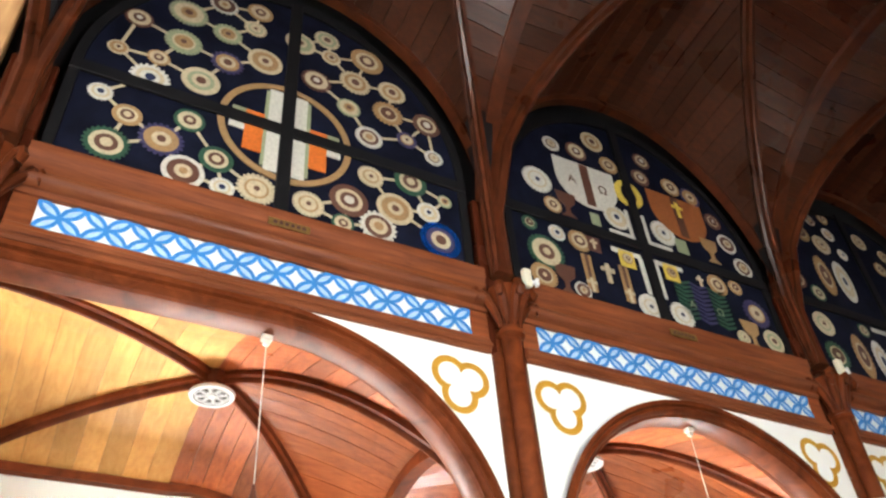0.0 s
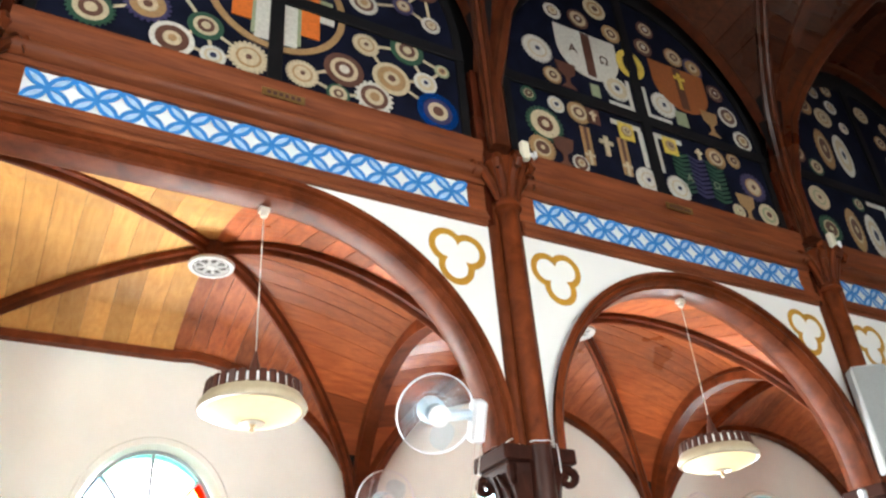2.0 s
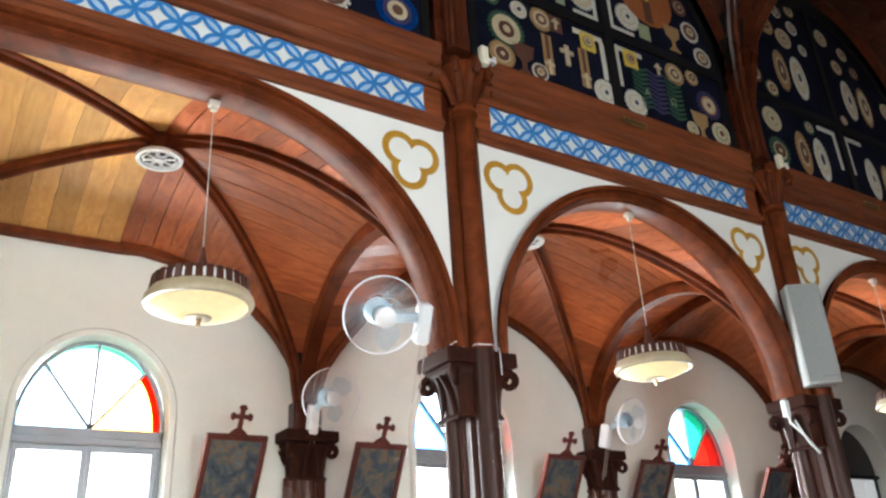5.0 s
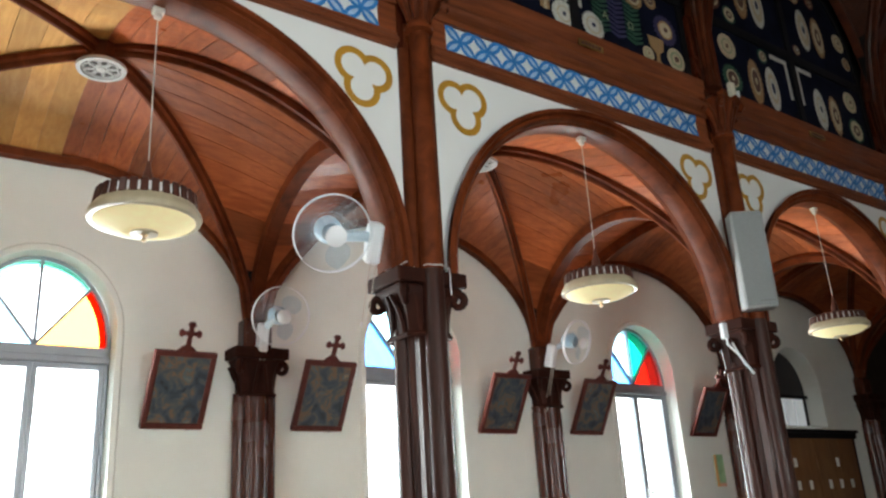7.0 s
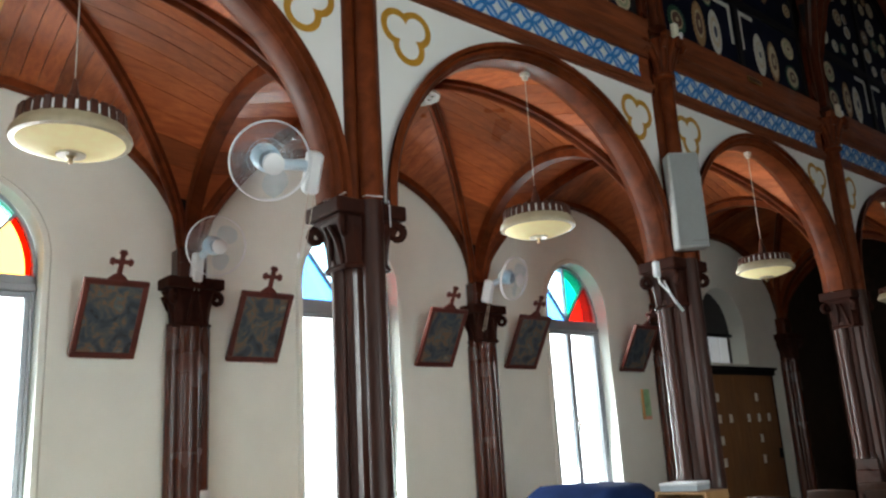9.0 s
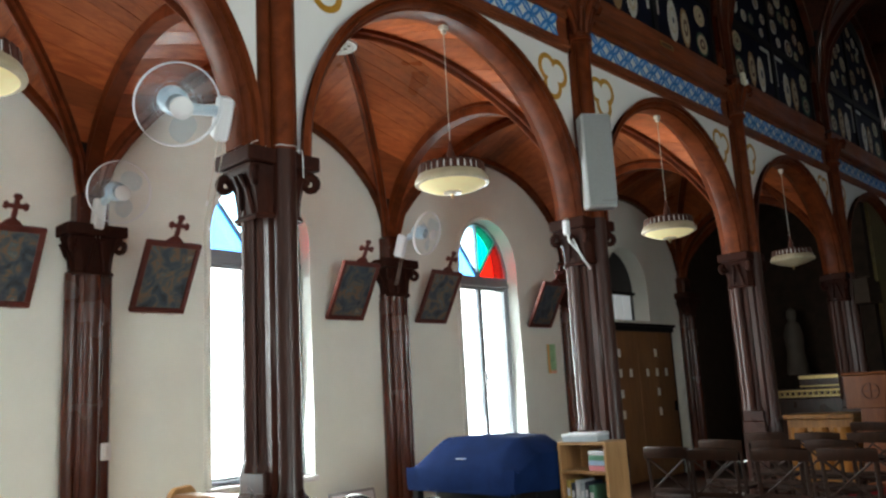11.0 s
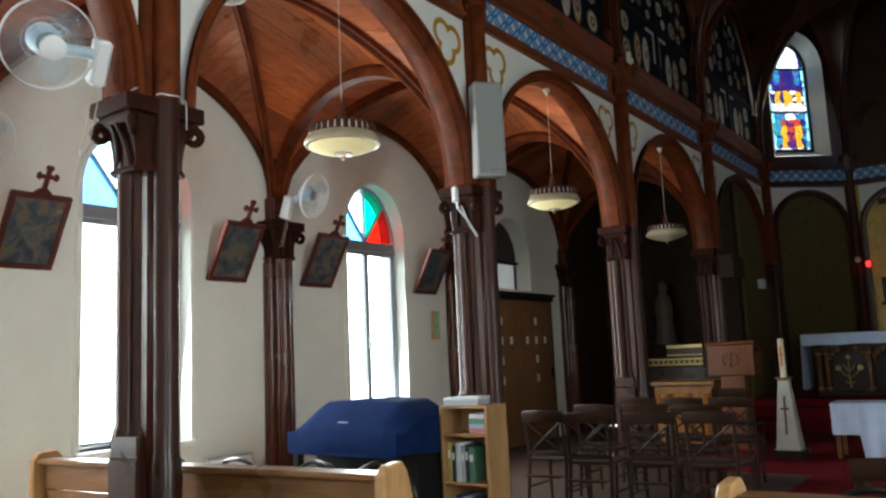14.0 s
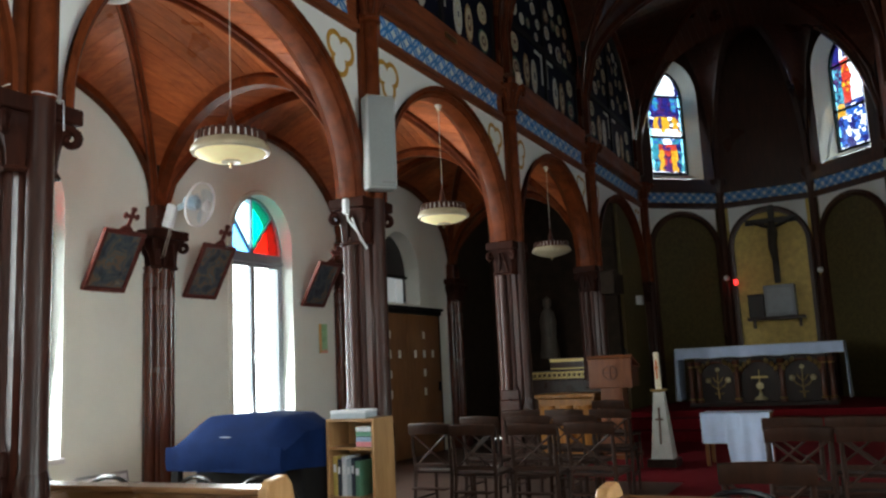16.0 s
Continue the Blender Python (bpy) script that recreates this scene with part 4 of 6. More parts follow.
                for (ua, za), (ub, zb) in ((q[0], q[1]), (q[0], q[3])):
                    du, dz = ub - ua, zb - za
                    k = 0.0035 / max(0.001, math.hypot(du, dz))
                    lead.faces.new([lead.verts.new(P(ua + e * dz * k, -0.296, za - e * du * k)) for e in (-1, 1)] + [lead.verts.new(P(ub + e * dz * k, -0.296, zb - e * du * k)) for e in (1, -1)])
        part("leading", lead, BLACK, win, "dark lead lines")
        for zz in (z0 + 0.02, z0 + 0.36 * (ztop - z0), z0 + 0.76 * (ztop - z0)):
            lim = wh
            part("saddle_bar", slab(c - lim, c + lim, -0.31, -0.27, zz - 0.018, zz + 0.018), BLACK, win)
        mid = P(c, -0.5, 5.7)
        daylight_fill("daylight_fill", mid.x + inw.x * 0.45, mid.y + inw.y * 0.45, 5.7, 0.6, 1.9, inw, 0.55, (0.75, 0.85, 1.0))
    else:
        part("upper_wall", slab(0, L, -0.2, 0.0, 4.56, 8), DARK_WOOD, w, "dark boarded panel")
    return w


apse_side(APSE[0], APSE[1], 1, False, "wall_apse_1")
apse_side(APSE[1], APSE[2], 0, True, "wall_apse_2")
apse_side(APSE[2], APSE[3], 2, False, "wall_apse_3")
# end wall and wall sheet are near-black: the aisle end's shade as colour
tagged(part("wall_aisle_end", boxed(13.5, 13.7, YA + 0.1, YW + 0.3, 0, 4.7), SHADE_WOOD), "dark wooden end wall of the aisle, blackened for its shade", "wall", kind="structure")
tagged(part("wall_dark_sheet", boxed(12.08, 13.5, YW - 0.05, YW - 0.004, 0, 4.05), SHADE_WOOD), "near-black sheet over the plaster, shade put into its colour", "wall", kind="structure")
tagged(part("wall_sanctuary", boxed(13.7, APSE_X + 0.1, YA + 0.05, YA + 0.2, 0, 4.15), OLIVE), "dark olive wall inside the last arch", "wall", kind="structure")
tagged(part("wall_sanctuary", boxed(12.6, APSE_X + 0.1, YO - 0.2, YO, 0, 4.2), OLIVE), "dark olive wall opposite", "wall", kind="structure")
tagged(part("backdrop", boxed(21, 21.1, -10, 14, 0, 14), OUTSIDE_EAST), "bright hazy daylight behind the apse windows", "backdrop", kind="structure")
# apse vault: ribs rising to one boss, dark webs between
v = thing("apse_vault", label="dark ribbed vault over the apse", category="vault", kind="structure")
top = Vector((APSE_X - 0.05, YC, 7.5))


def fan_rib(q, n=14):
    q = Vector((*q, 4.62))
    out = []
    for k in range(n + 1):
        t = k / n
        out.append(Vector((q.x + (top.x - q.x) * (1 - math.cos(t * math.pi / 2)), q.y + (top.y - q.y) * (1 - math.cos(t * math.pi / 2)), q.z + (top.z - q.z) * math.sin(t * math.pi / 2))))
    return out


ribs = [fan_rib(q) for q in APSE]
for q, r in zip(APSE, ribs):
    side = Vector((top.x - q[0], top.y - q[1], 0)).cross(Vector((0, 0, 1)))
    part("rib", sweep(bmesh.new(), r, scaled(ROLL, 1.0), side if side.length > 0.01 else (1, 0, 0)), DARK_WOOD, v, smooth=True)
for k, (r0, r1) in enumerate(zip(ribs, ribs[1:])):
    bm = bmesh.new()
    rows = []
    for j, (p0, p1) in enumerate(zip(r0, r1)):
        row = []
        for i in range(9):
            t = i / 8
            q = p0.lerp(p1, t)
            lift = (4 * t * (1 - t)) ** 0.55
            fade = 1 - j / (len(r0) - 1)
            o = (p0.lerp(p1, 0.5) - Vector((top.x, top.y, p0.z)))
            q = q + Vector((0, 0, 2.75 * lift * fade ** 1.2)) + Vector((o.x, o.y, 0)).normalized() * (0.1 * lift * fade)
            row.append(q)
        rows.append(row)
    grid_quads(bm, rows)
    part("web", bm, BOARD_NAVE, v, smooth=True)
part("boss", lathe(bmesh.new(), [(0, -0.2), (0.1, -0.18), (0.13, -0.1), (0.1, 0.0)], 12, Matrix.Translation(top)), DARK_WOOD, v, smooth=True)
for q in APSE[1:3]:
    c = thing("apse_shaft", *q, 0.42, label="slender dark wooden shaft between apse walls", category="column", group="apse shafts")
    part("shaft", lathe(bmesh.new(), [(0.11, 0), (0.11, 0.25), (0.075, 0.3), (0.075, 3.9)], 14), DARK_WOOD, c, smooth=True)
    part("corbel", lathe(bmesh.new(), [(0.075, 3.9), (0.10, 3.95), (0.10, 4.0), (0.17, 4.18), (0.17, 4.26), (0, 4.28)], 14), DARK_WOOD, c, smooth=True)

tagged(part("trim", boxed(-1.0, -0.70, YA - 0.02, YA + 0.1, 4.3, 7.6, 0.01), PALE_WOOD), "pale new wooden post beside the first bay", "trim", kind="structure")


# ---- collage panels in the lunettes ----
NAVY = plain("navy_cloth", (0.0045, 0.006, 0.016), 0.7, vary=0.5, scale=5, spec=0.12)
PAL = {k: plain("collage_" + k, c, 0.55, vary=0.18, scale=40) for k, c in dict(
    cream=(0.50, 0.42, 0.28), tan=(0.33, 0.20, 0.09), brown=(0.10, 0.04, 0.026), white=(0.56, 0.55, 0.49), sage=(0.27, 0.31, 0.19), green=(0.02, 0.07, 0.04),
    violet=(0.035, 0.03, 0.09), orange=(0.62, 0.15, 0.025), rust=(0.30, 0.095, 0.03), yellow=(0.62, 0.46, 0.08), navy=(0.012, 0.02, 0.06), foil=(0.01, 0.16, 0.75)).items()}
PAL["foil"].node_tree.nodes["Principled BSDF"].inputs["Metallic"].default_value = 0.8
PAL["foil"].node_tree.nodes["Principled BSDF"].inputs["Roughness"].default_value = 0.25
STYLES = [("cream", "tan", "cream", "brown"), ("white", "brown", "cream", "tan"), ("tan", "cream", "brown", "cream"), ("sage", "cream", "tan", "brown"),
          ("brown", "cream", "brown", "white"), ("green", "cream", "brown", "cream"), ("cream", "sage", "cream", "brown"), ("violet", "tan", "cream", "brown"),
          ("white", "cream", "white", "navy"), ("foil", "violet", "cream", "brown")]


def rosette(parent, cx, cz, r, style, rnd, sx=1.0, y=None, sz=1.0):
    """Stacked discs with a beaded or petalled rim."""
    y = YA + 0.030 if y is None else y
    cols = STYLES[style % len(STYLES)]
    bm = bmesh.new()

    def disc(rad, h, mi, n=20, ox=0, oz=0):
        vs = [bm.verts.new((cx + ox + sx * rad * math.cos(2 * math.pi * k / n), y - h, cz + oz + sz * rad * math.sin(2 * math.pi * k / n))) for k in range(n)]
        bs = [bm.verts.new((v.co.x, y, v.co.z)) for v in vs]
        f = [bm.faces.new(vs)] + [bm.faces.new((vs[k], vs[(k + 1) % n], bs[(k + 1) % n], bs[k])) for k in range(n)]
        for q in f:
            q.material_index = mi

    rim = rnd.choice((0, 1, 1, 2))
    n = rnd.randint(18, 26)
    if rim:
        for k in range(n):
            a = 2 * math.pi * k / n
            disc(r * (0.085 if rim == 1 else 0.06), 0.004, 0, 6, sx * r * 0.92 * math.cos(a), sz * r * 0.92 * math.sin(a))
    disc(r * (0.88 if rim else 1.0), 0.005, 0)
    for i, f in enumerate(((0.70, 0.48, 0.26), (0.76, 0.42, 0.2), (0.62, 0.5, 0.16))[rnd.randint(0, 2)]):
        disc(r * f, 0.007 + 0.002 * i, (1, 2, 3)[i], 16)
    if rnd.random() < 0.5:
        m = rnd.randint(6, 9)
        for k in range(m):
            a = 2 * math.pi * k / m
            disc(r * 0.07, 0.0125, 2, 6, sx * r * 0.36 * math.cos(a), sz * r * 0.36 * math.sin(a))
    me = bpy.data.meshes.new("rosette")
    bmesh.ops.recalc_face_normals(bm, faces=bm.faces)
    bm.to_mesh(me)
    bm.free()
    for c in cols:
        me.materials.append(PAL[c])
    ob = new("rosette", me)
    ob.parent = parent
    return ob


def flat(parent, name, pts, color, h=0.006, y=None):
    y = YA + 0.030 if y is None else y
    return part(name, prism(bmesh.new(), pts, (0, y, 0), (1, 0, 0), (0, 0, 1), h), PAL[color], parent)


def rect(cx, cz, w, h):
    return [(cx - w / 2, cz - h / 2), (cx + w / 2, cz - h / 2), (cx + w / 2, cz + h / 2), (cx - w / 2, cz + h / 2)]


def stick(parent, a, b, w, color):
    a, b = Vector(a), Vector(b)
    d = (b - a).normalized()
    q = Vector((-d.y, d.x)) * w / 2
    return flat(parent, "strip", [tuple(a - q), tuple(b - q), tuple(b + q), tuple(a + q)], color, 0.003)


def lunette(xm, hw, label):
    """Backing, black rim and glazing bars of one lunette."""
    w = thing("collage_panel", xm, YA + 0.03, Z_PAN, label=label, category="decorative panel", group="lunette panels")
    w.matrix_basis = Matrix.Identity(4)
    zc, rz = 5.60, 1.46

    def outline(k):
        h = hw * k
        return [(xm - h, Z_PAN + 0.005 + (1 - k))] + [(xm - h * math.cos(math.pi * j / 36), zc + (rz - hw * (1 - k)) * math.sin(math.pi * j / 36)) for j in range(37)] + [(xm + h, Z_PAN + 0.005 + (1 - k))]

    part("backing", prism(bmesh.new(), outline(1.0), (0, YA + 0.07, 0), (1, 0, 0), (0, 0, 1), 0.038), NAVY, w)
    bm = bmesh.new()
    o, q = outline(1.0), outline(0.955)
    for y0, y1 in ((YA + 0.012, YA + 0.036),):
        f = [[Vector((u, y, z)) for u, z in pts] for pts, y in ((o, y1), (o, y0), (q, y0), (q, y1))]
        grid_quads(bm, [r + [r[0]] for r in f])
    part("rim", bm, BLACK, w)
    part("upright_bar", boxed(xm - 0.045, xm + 0.045, YA + 0.002, YA + 0.028, Z_PAN, zc + rz, 0.004), BLACK, w)
    part("cross_bar", boxed(xm - hw, xm + hw, YA + 0.004, YA + 0.028, 5.51, 5.61, 0.004), BLACK, w)
    return w


def inside(x, z, r, hw=1.36):
    if z < 5.6:
        return abs(x) + r < hw and z - r > 4.80
    return (abs(x) / (hw - r)) ** 2 + ((z - 5.6) / (1.44 - r)) ** 2 < 1


# bay one: rosettes joined by strips round a great ring with a cross
rnd = random.Random(11)
HALF_W = 1.38
p1 = lunette(1.025, HALF_W, "dark blue lunette panel of round collage rosettes about a ringed cross")
UPPER_L = [(-1.08, 6.22, .10), (-.78, 6.47, .14), (-.55, 6.72, .11), (-.28, 6.79, .10), (-.30, 6.57, .09), (-.49, 6.39, .11), (-.77, 6.13, .13), (-1.15, 5.85, .07), (-.90, 5.88, .08),
           (-.20, 6.23, .13), (-.46, 6.07, .12), (-.61, 5.79, .13), (-1.17, 5.39, .08), (-.99, 5.26, .09), (-.63, 5.38, .10), (-1.06, 4.98, .14), (-.77, 5.14, .14), (-.43, 5.11, .11)]
LOWER_R = [(-.61, 4.93, .13), (-.37, 4.89, .08), (-.16, 4.96, .13), (.26, 6.76, .11), (.30, 6.56, .08), (.60, 6.68, .14), (.19, 6.22, .12), (.50, 6.36, .13), (.81, 6.40, .12), (.45, 6.04, .10),
           (.77, 6.13, .13), (.61, 5.79, .11), (.92, 5.90, .09), (1.10, 6.15, .12), (1.14, 5.80, .08)]
REST_R = [(.62, 5.39, .10), (.93, 5.46, .13), (1.20, 5.37, .06), (1.06, 5.21, .09), (.80, 5.15, .14), (.46, 5.10, .14), (.18, 4.96, .11), (.42, 4.88, .08), (.67, 4.94, .14), (1.14, 4.98, .16), (-.92, 5.66, .13), (.05, 6.60, .12)]
spots = UPPER_L + LOWER_R + REST_R
styles = [4, 3, 1, 2, 6, 3, 3, 0, 2, 0, 7, 6, 8, 2, 5, 5, 7, 5, 1, 8, 0, 6, 0, 2, 4, 0, 0, 3, 2, 1, 7, 4, 1, 0, 5, 3, 8, 0, 4, 0, 5, 1, 9, 8, 6, 2]
for (x, z, r), st in zip(spots, styles):
    rosette(p1, 1.025 + x, z, r, st, rnd)
done = set()
for i, (x, z, r) in enumerate(spots):
    near = sorted(range(len(spots)), key=lambda j: (spots[j][0] - x) ** 2 + (spots[j][1] - z) ** 2)[1:3]
    for j in near:
        if (min(i, j), max(i, j)) in done:
            continue
        done.add((min(i, j), max(i, j)))
        stick(p1, (1.025 + x, z), (1.025 + spots[j][0], spots[j][1]), 0.022, "cream")
bm = bmesh.new()
ring = [[Vector((1.025 + k * math.cos(2 * math.pi * j / 56), y, 5.55 + k * math.sin(2 * math.pi * j / 56))) for j in range(57)] for k, y in ((0.47, YA + 0.03), (0.47, YA + 0.02), (0.425, YA + 0.02), (0.425, YA + 0.03))]
part("great_ring", grid_quads(bm, ring), PAL["tan"], p1)
for sx in (-1, 1):
    flat(p1, "cross_arm", rect(1.025 + sx * 0.09, 5.55, 0.10, 0.80), "white", 0.006)
    flat(p1, "cross_stripe", rect(1.025 + sx * 0.15, 5.55, 0.025, 0.74), "sage", 0.008)
    flat(p1, "cross_arm", rect(1.025 + sx * 0.29, 5.50, 0.20, 0.09), "white", 0.007)
    flat(p1, "cross_arm", rect(1.025 + sx * 0.29, 5.64, 0.18, 0.05), "sage", 0.007)
    flat(p1, "orange_block", rect(1.025 + sx * 0.225 , 5.42, 0.125, 0.27), "orange", 0.010)
    flat(p1, "orange_block", rect(1.025 + sx * 0.225, 5.63, 0.125, 0.06), "orange", 0.010)

# bay two: shields, letters, crosses, chalices
X2 = 4.115
p2 = lunette(X2, HALF_W, "dark blue lunette panel of shields, crosses, chalices and rosettes")
SPOT2A = [(-.27, 6.74, .12), (-.49, 6.52, .11), (-.14, 6.49, .10), (-.76, 6.50, .09), (-.99, 5.97, .15), (-.88, 5.73, .09), (-.22, 5.83, .14), (-.90, 5.42, .08), (-.69, 5.41, .11), (-1.04, 5.18, .17),
          (-1.10, 4.94, .12), (-.76, 4.90, .08), (.30, 6.73, .10), (.22, 6.48, .10), (.58, 6.50, .11)]
SPOT2B = [(.80, 6.45, .12), (1.0, 6.22, .10), (.29, 5.83, .14), (1.08, 5.97, .11), (1.18, 5.72, .11), (.75, 5.40, .11), (.97, 5.44, .08), (1.12, 5.20, .15), (1.21, 4.94, .11), (.85, 4.89, .07), (-.11, 4.93, .12), (.21, 4.94, .13), (-1.15, 5.44, .07)]
st2 = [0, 4, 2, 1, 8, 2, 8, 8, 2, 5, 2, 1, 4, 4, 2, 7, 4, 8, 1, 1, 2, 2, 7, 6, 6, 8, 8, 5]
for (x, z, r), st in zip(SPOT2A + SPOT2B, st2):
    rosette(p2, X2 + x, z, r, st, rnd)
for sx, c, col in ((-1, -0.46, "white"), (1, 0.56, "rust")):
    pts = [(c - 0.32, 6.36), (c - 0.32, 6.16)] + [(c - 0.32 * math.cos(math.pi * j / 14), 6.14 - 0.30 * math.sin(math.pi * j / 14)) for j in range(15)] + [(c + 0.32, 6.36)]
    flat(p2, "shield", [(X2 + u, z) for u, z in pts], col, 0.006)
    flat(p2, "shield_stripe", rect(X2 + c, 6.11, 0.09, 0.48), "brown", 0.009)


def letter(parent, text, x, z, size, color):
    cu = bpy.data.curves.new("letter", "FONT")
    cu.body, cu.size, cu.align_x, cu.align_y, cu.extrude = text, size, "CENTER", "CENTER", 0.001
    tmp = bpy.data.objects.new("letter", cu)
    scene.collection.objects.link(tmp)
    dg = bpy.context.evaluated_depsgraph_get()
    me = bpy.data.meshes.new_from_object(tmp.evaluated_get(dg))
    bpy.data.objects.remove(tmp)
    me.materials.clear()
    me.materials.append(PAL[color])
    me.transform(pose(x, YA + 0.020, z, 90, 0, 0))
    ob = new("letter", me)
    ob.parent = parent
    return ob


letter(p2, "A", X2 - 0.62, 6.12, 0.13, "brown")
letter(p2, "\u03a9", X2 - 0.30, 6.10, 0.13, "brown")
letter(p2, "A", X2 + 0.36, 5.08, 0.10, "sage")
letter(p2, "\u03a9", X2 + 0.66, 5.08, 0.10, "sage")


def cross_flat(parent, x, z, s, color):
    pts = [(-.12, -.55), (.12, -.55), (.12, .1), (.38, .1), (.38, .3), (.12, .3), (.12, .55), (-.12, .55), (-.12, .3), (-.38, .3), (-.38, .1), (-.12, .1)]
    flat(parent, "cross", [(x + u * s, z + v * s) for u, v in pts], color, 0.012)


for x, z, s, c in ((-.47, 5.15, .17, "cream"), (.57, 6.20, .17, "yellow"), (.55, 5.38, .10, "cream"), (-.66, 4.98, .12, "cream"), (-.30, 4.98, .12, "cream"), (-.55, 5.42, .09, "cream")):
    cross_flat(p2, X2 + x, z, s, c)
for x in (-.66, -.30):
    flat(p2, "ribbon", rect(X2 + x, 5.10, 0.09, 0.36), "tan", 0.004)
    flat(p2, "ribbon_stripe", rect(X2 + x, 5.10, 0.03, 0.36), "brown", 0.006)
flat(p2, "tile", rect(X2 - 0.55, 5.42, 0.13, 0.15), "brown", 0.005)
flat(p2, "tile", rect(X2 + 0.47, 5.74, 0.13, 0.16), "sage", 0.005)
flat(p2, "tile", rect(X2 - 0.46, 5.72, 0.09, 0.13), "sage", 0.005)
for sx in (-1, 1):
    flat(p2, "bracket", rect(X2 + sx * 0.09, 5.80, 0.035, 0.32), "white")
    flat(p2, "bracket", rect(X2 + sx * 0.20, 5.65, 0.26, 0.035), "white", 0.007)
    flat(p2, "bracket", rect(X2 + sx * 0.08, 5.24, 0.045, 0.36), "white")
    flat(p2, "bracket", rect(X2 + sx * 0.22, 5.44, 0.30, 0.045), "white", 0.007)
    flat(p2, "yellow_square", rect(X2 + sx * 0.23, 5.37, 0.15, 0.17), "yellow", 0.009)
    rosette(p2, X2 + sx * 0.23, 5.37, 0.055, 2, rnd, y=YA + 0.021)
    moon = [(0.12 * math.cos(a), 0.15 * math.sin(a)) for a in [math.pi / 2 + math.pi * j / 12 for j in range(13)]] + [(0.055 * math.cos(a), 0.10 * math.sin(a)) for a in [3 * math.pi / 2 - math.pi * j / 12 for j in range(13)]]
    flat(p2, "crescent", [(X2 + sx * (-u) + sx * 0.03, 6.18 + v) for u, v in (moon if sx < 0 else list(reversed(moon)))], "yellow", 0.014)
CHALICE = [(-.10, .14), (-.08, .03), (-.02, -.02), (-.02, -.08), (-.075, -.13), (.075, -.13), (.02, -.08), (.02, -.02), (.08, .03), (.10, .14)]
for x, z, c in ((-.73, 5.78, "brown"), (-.90, 4.96, "brown"), (.83, 5.80, "tan"), (.97, 4.94, "tan")):
    flat(p2, "chalice", [(X2 + x + u, z + v) for u, v in CHALICE], c, 0.007)
for c, col in ((.32, "green"), (.50, "violet"), (.70, "green")):
    for j in range(9):
        z = 4.92 + 0.045 * j
        for s in (-1, 1):
            flat(p2, "leaf", [(X2 + c, z), (X2 + c + s * 0.09, z + 0.035), (X2 + c + s * 0.10, z + 0.06), (X2 + c, z + 0.03)], col, 0.005)

# farther bays: long oval rosettes and brackets
for xm, seed in (((COLS[2] + COLS[3]) / 2, 3), ((COLS[3] + COLS[4]) / 2, 4), ((COLS[4] + APSE_X) / 2, 5)):
    rnd = random.Random(seed)
    hw = HALF_W if seed < 5 else 1.5
    w = lunette(xm, hw, "dark blue lunette panel of long oval rings and rosettes")
    taken = []
    for s in (-1, 1):
        for x, st in ((0.42, 8), (0.70, 2)):
            rosette(w, xm + s * x, 5.08, 0.24, st, rnd, sx=0.45)
            taken.append((s * x, 5.08, 0.24))
            if seed == 3:
                rosette(w, xm + s * x, 6.02, 0.26, st, rnd, sx=0.45)
                taken.append((s * x, 6.02, 0.26))
        flat(w, "bracket", rect(xm + s * 0.10, 5.25, 0.045, 0.40), "white")
        flat(w, "bracket", rect(xm + s * 0.22, 5.46, 0.28, 0.045), "white", 0.007)
        rosette(w, xm + s * 1.08, 5.0, 0.15, 5, rnd)
        rosette(w, xm + s * 1.08, 5.34, 0.13, 6, rnd)
        taken += [(s * 1.08, 5.0, .15), (s * 1.08, 5.34, .13), (s * .2, 5.35, .2)]
    for _ in range(300):
        x, z, r = rnd.uniform(-1.25, 1.25), rnd.uniform(4.9, 6.95), rnd.uniform(0.06, 0.13)
        if abs(x) < r + 0.05 or abs(z - 5.56) < r + 0.05 or not inside(x, z, r) or any((x - a) ** 2 + (z - b) ** 2 < (r + c + 0.02) ** 2 for a, b, c in taken):
            continue
        taken.append((x, z, r))
        rosette(w, xm + x, z, r, rnd.choice((0, 1, 2, 3, 4, 5, 6, 8)), rnd)

BRASS = plain("aged_brass", (0.30, 0.19, 0.06), 0.4, 0.7, vary=0.25, scale=30)
for xm in (1.065, 4.16, 7.25):
    pl = thing("name_plate", xm, YA - 0.06, Z_PAN - 0.13, label="small brass plate with unreadable dark lettering on the cornice", category="plate", group="cornice plates")
    part("plate", boxed(-0.13, 0.13, -0.007, 0, -0.028, 0.028, 0.002), BRASS, pl)
    for j in range(6):
        part("mark", boxed(-0.10 + j * 0.036, -0.10 + j * 0.036 + 0.024, -0.009, -0.007, -0.013, 0.013), PAL["brown"], pl)


# ---- pendant lamps ----
SHADE_GLASS = plain("cream_pressed_glass", (0.74, 0.66, 0.38), 0.7, vary=0.06, scale=20, spec=0.2)
RING_GLASS = plain("pale_ring_glass", (0.42, 0.35, 0.23), 0.42, vary=0.12, scale=14)
SHADE_GLASS.node_tree.nodes["Principled BSDF"].inputs["Emission Color"].default_value = (1.0, 0.82, 0.45, 1)
SHADE_GLASS.node_tree.nodes["Principled BSDF"].inputs["Emission Strength"].default_value = 0.30
GOLD_TRIM = plain("brass_trim", (0.62, 0.47, 0.26), 0.3, 0.8, vary=0.15, scale=20)
LAMP_WOOD = wood("lamp_wood", (0.06, 0.022, 0.016), (0.13, 0.05, 0.034), (1, 1, 3), 0.35, 0.2)
CORD = plain("pale_cord", (0.62, 0.56, 0.48), 0.7)


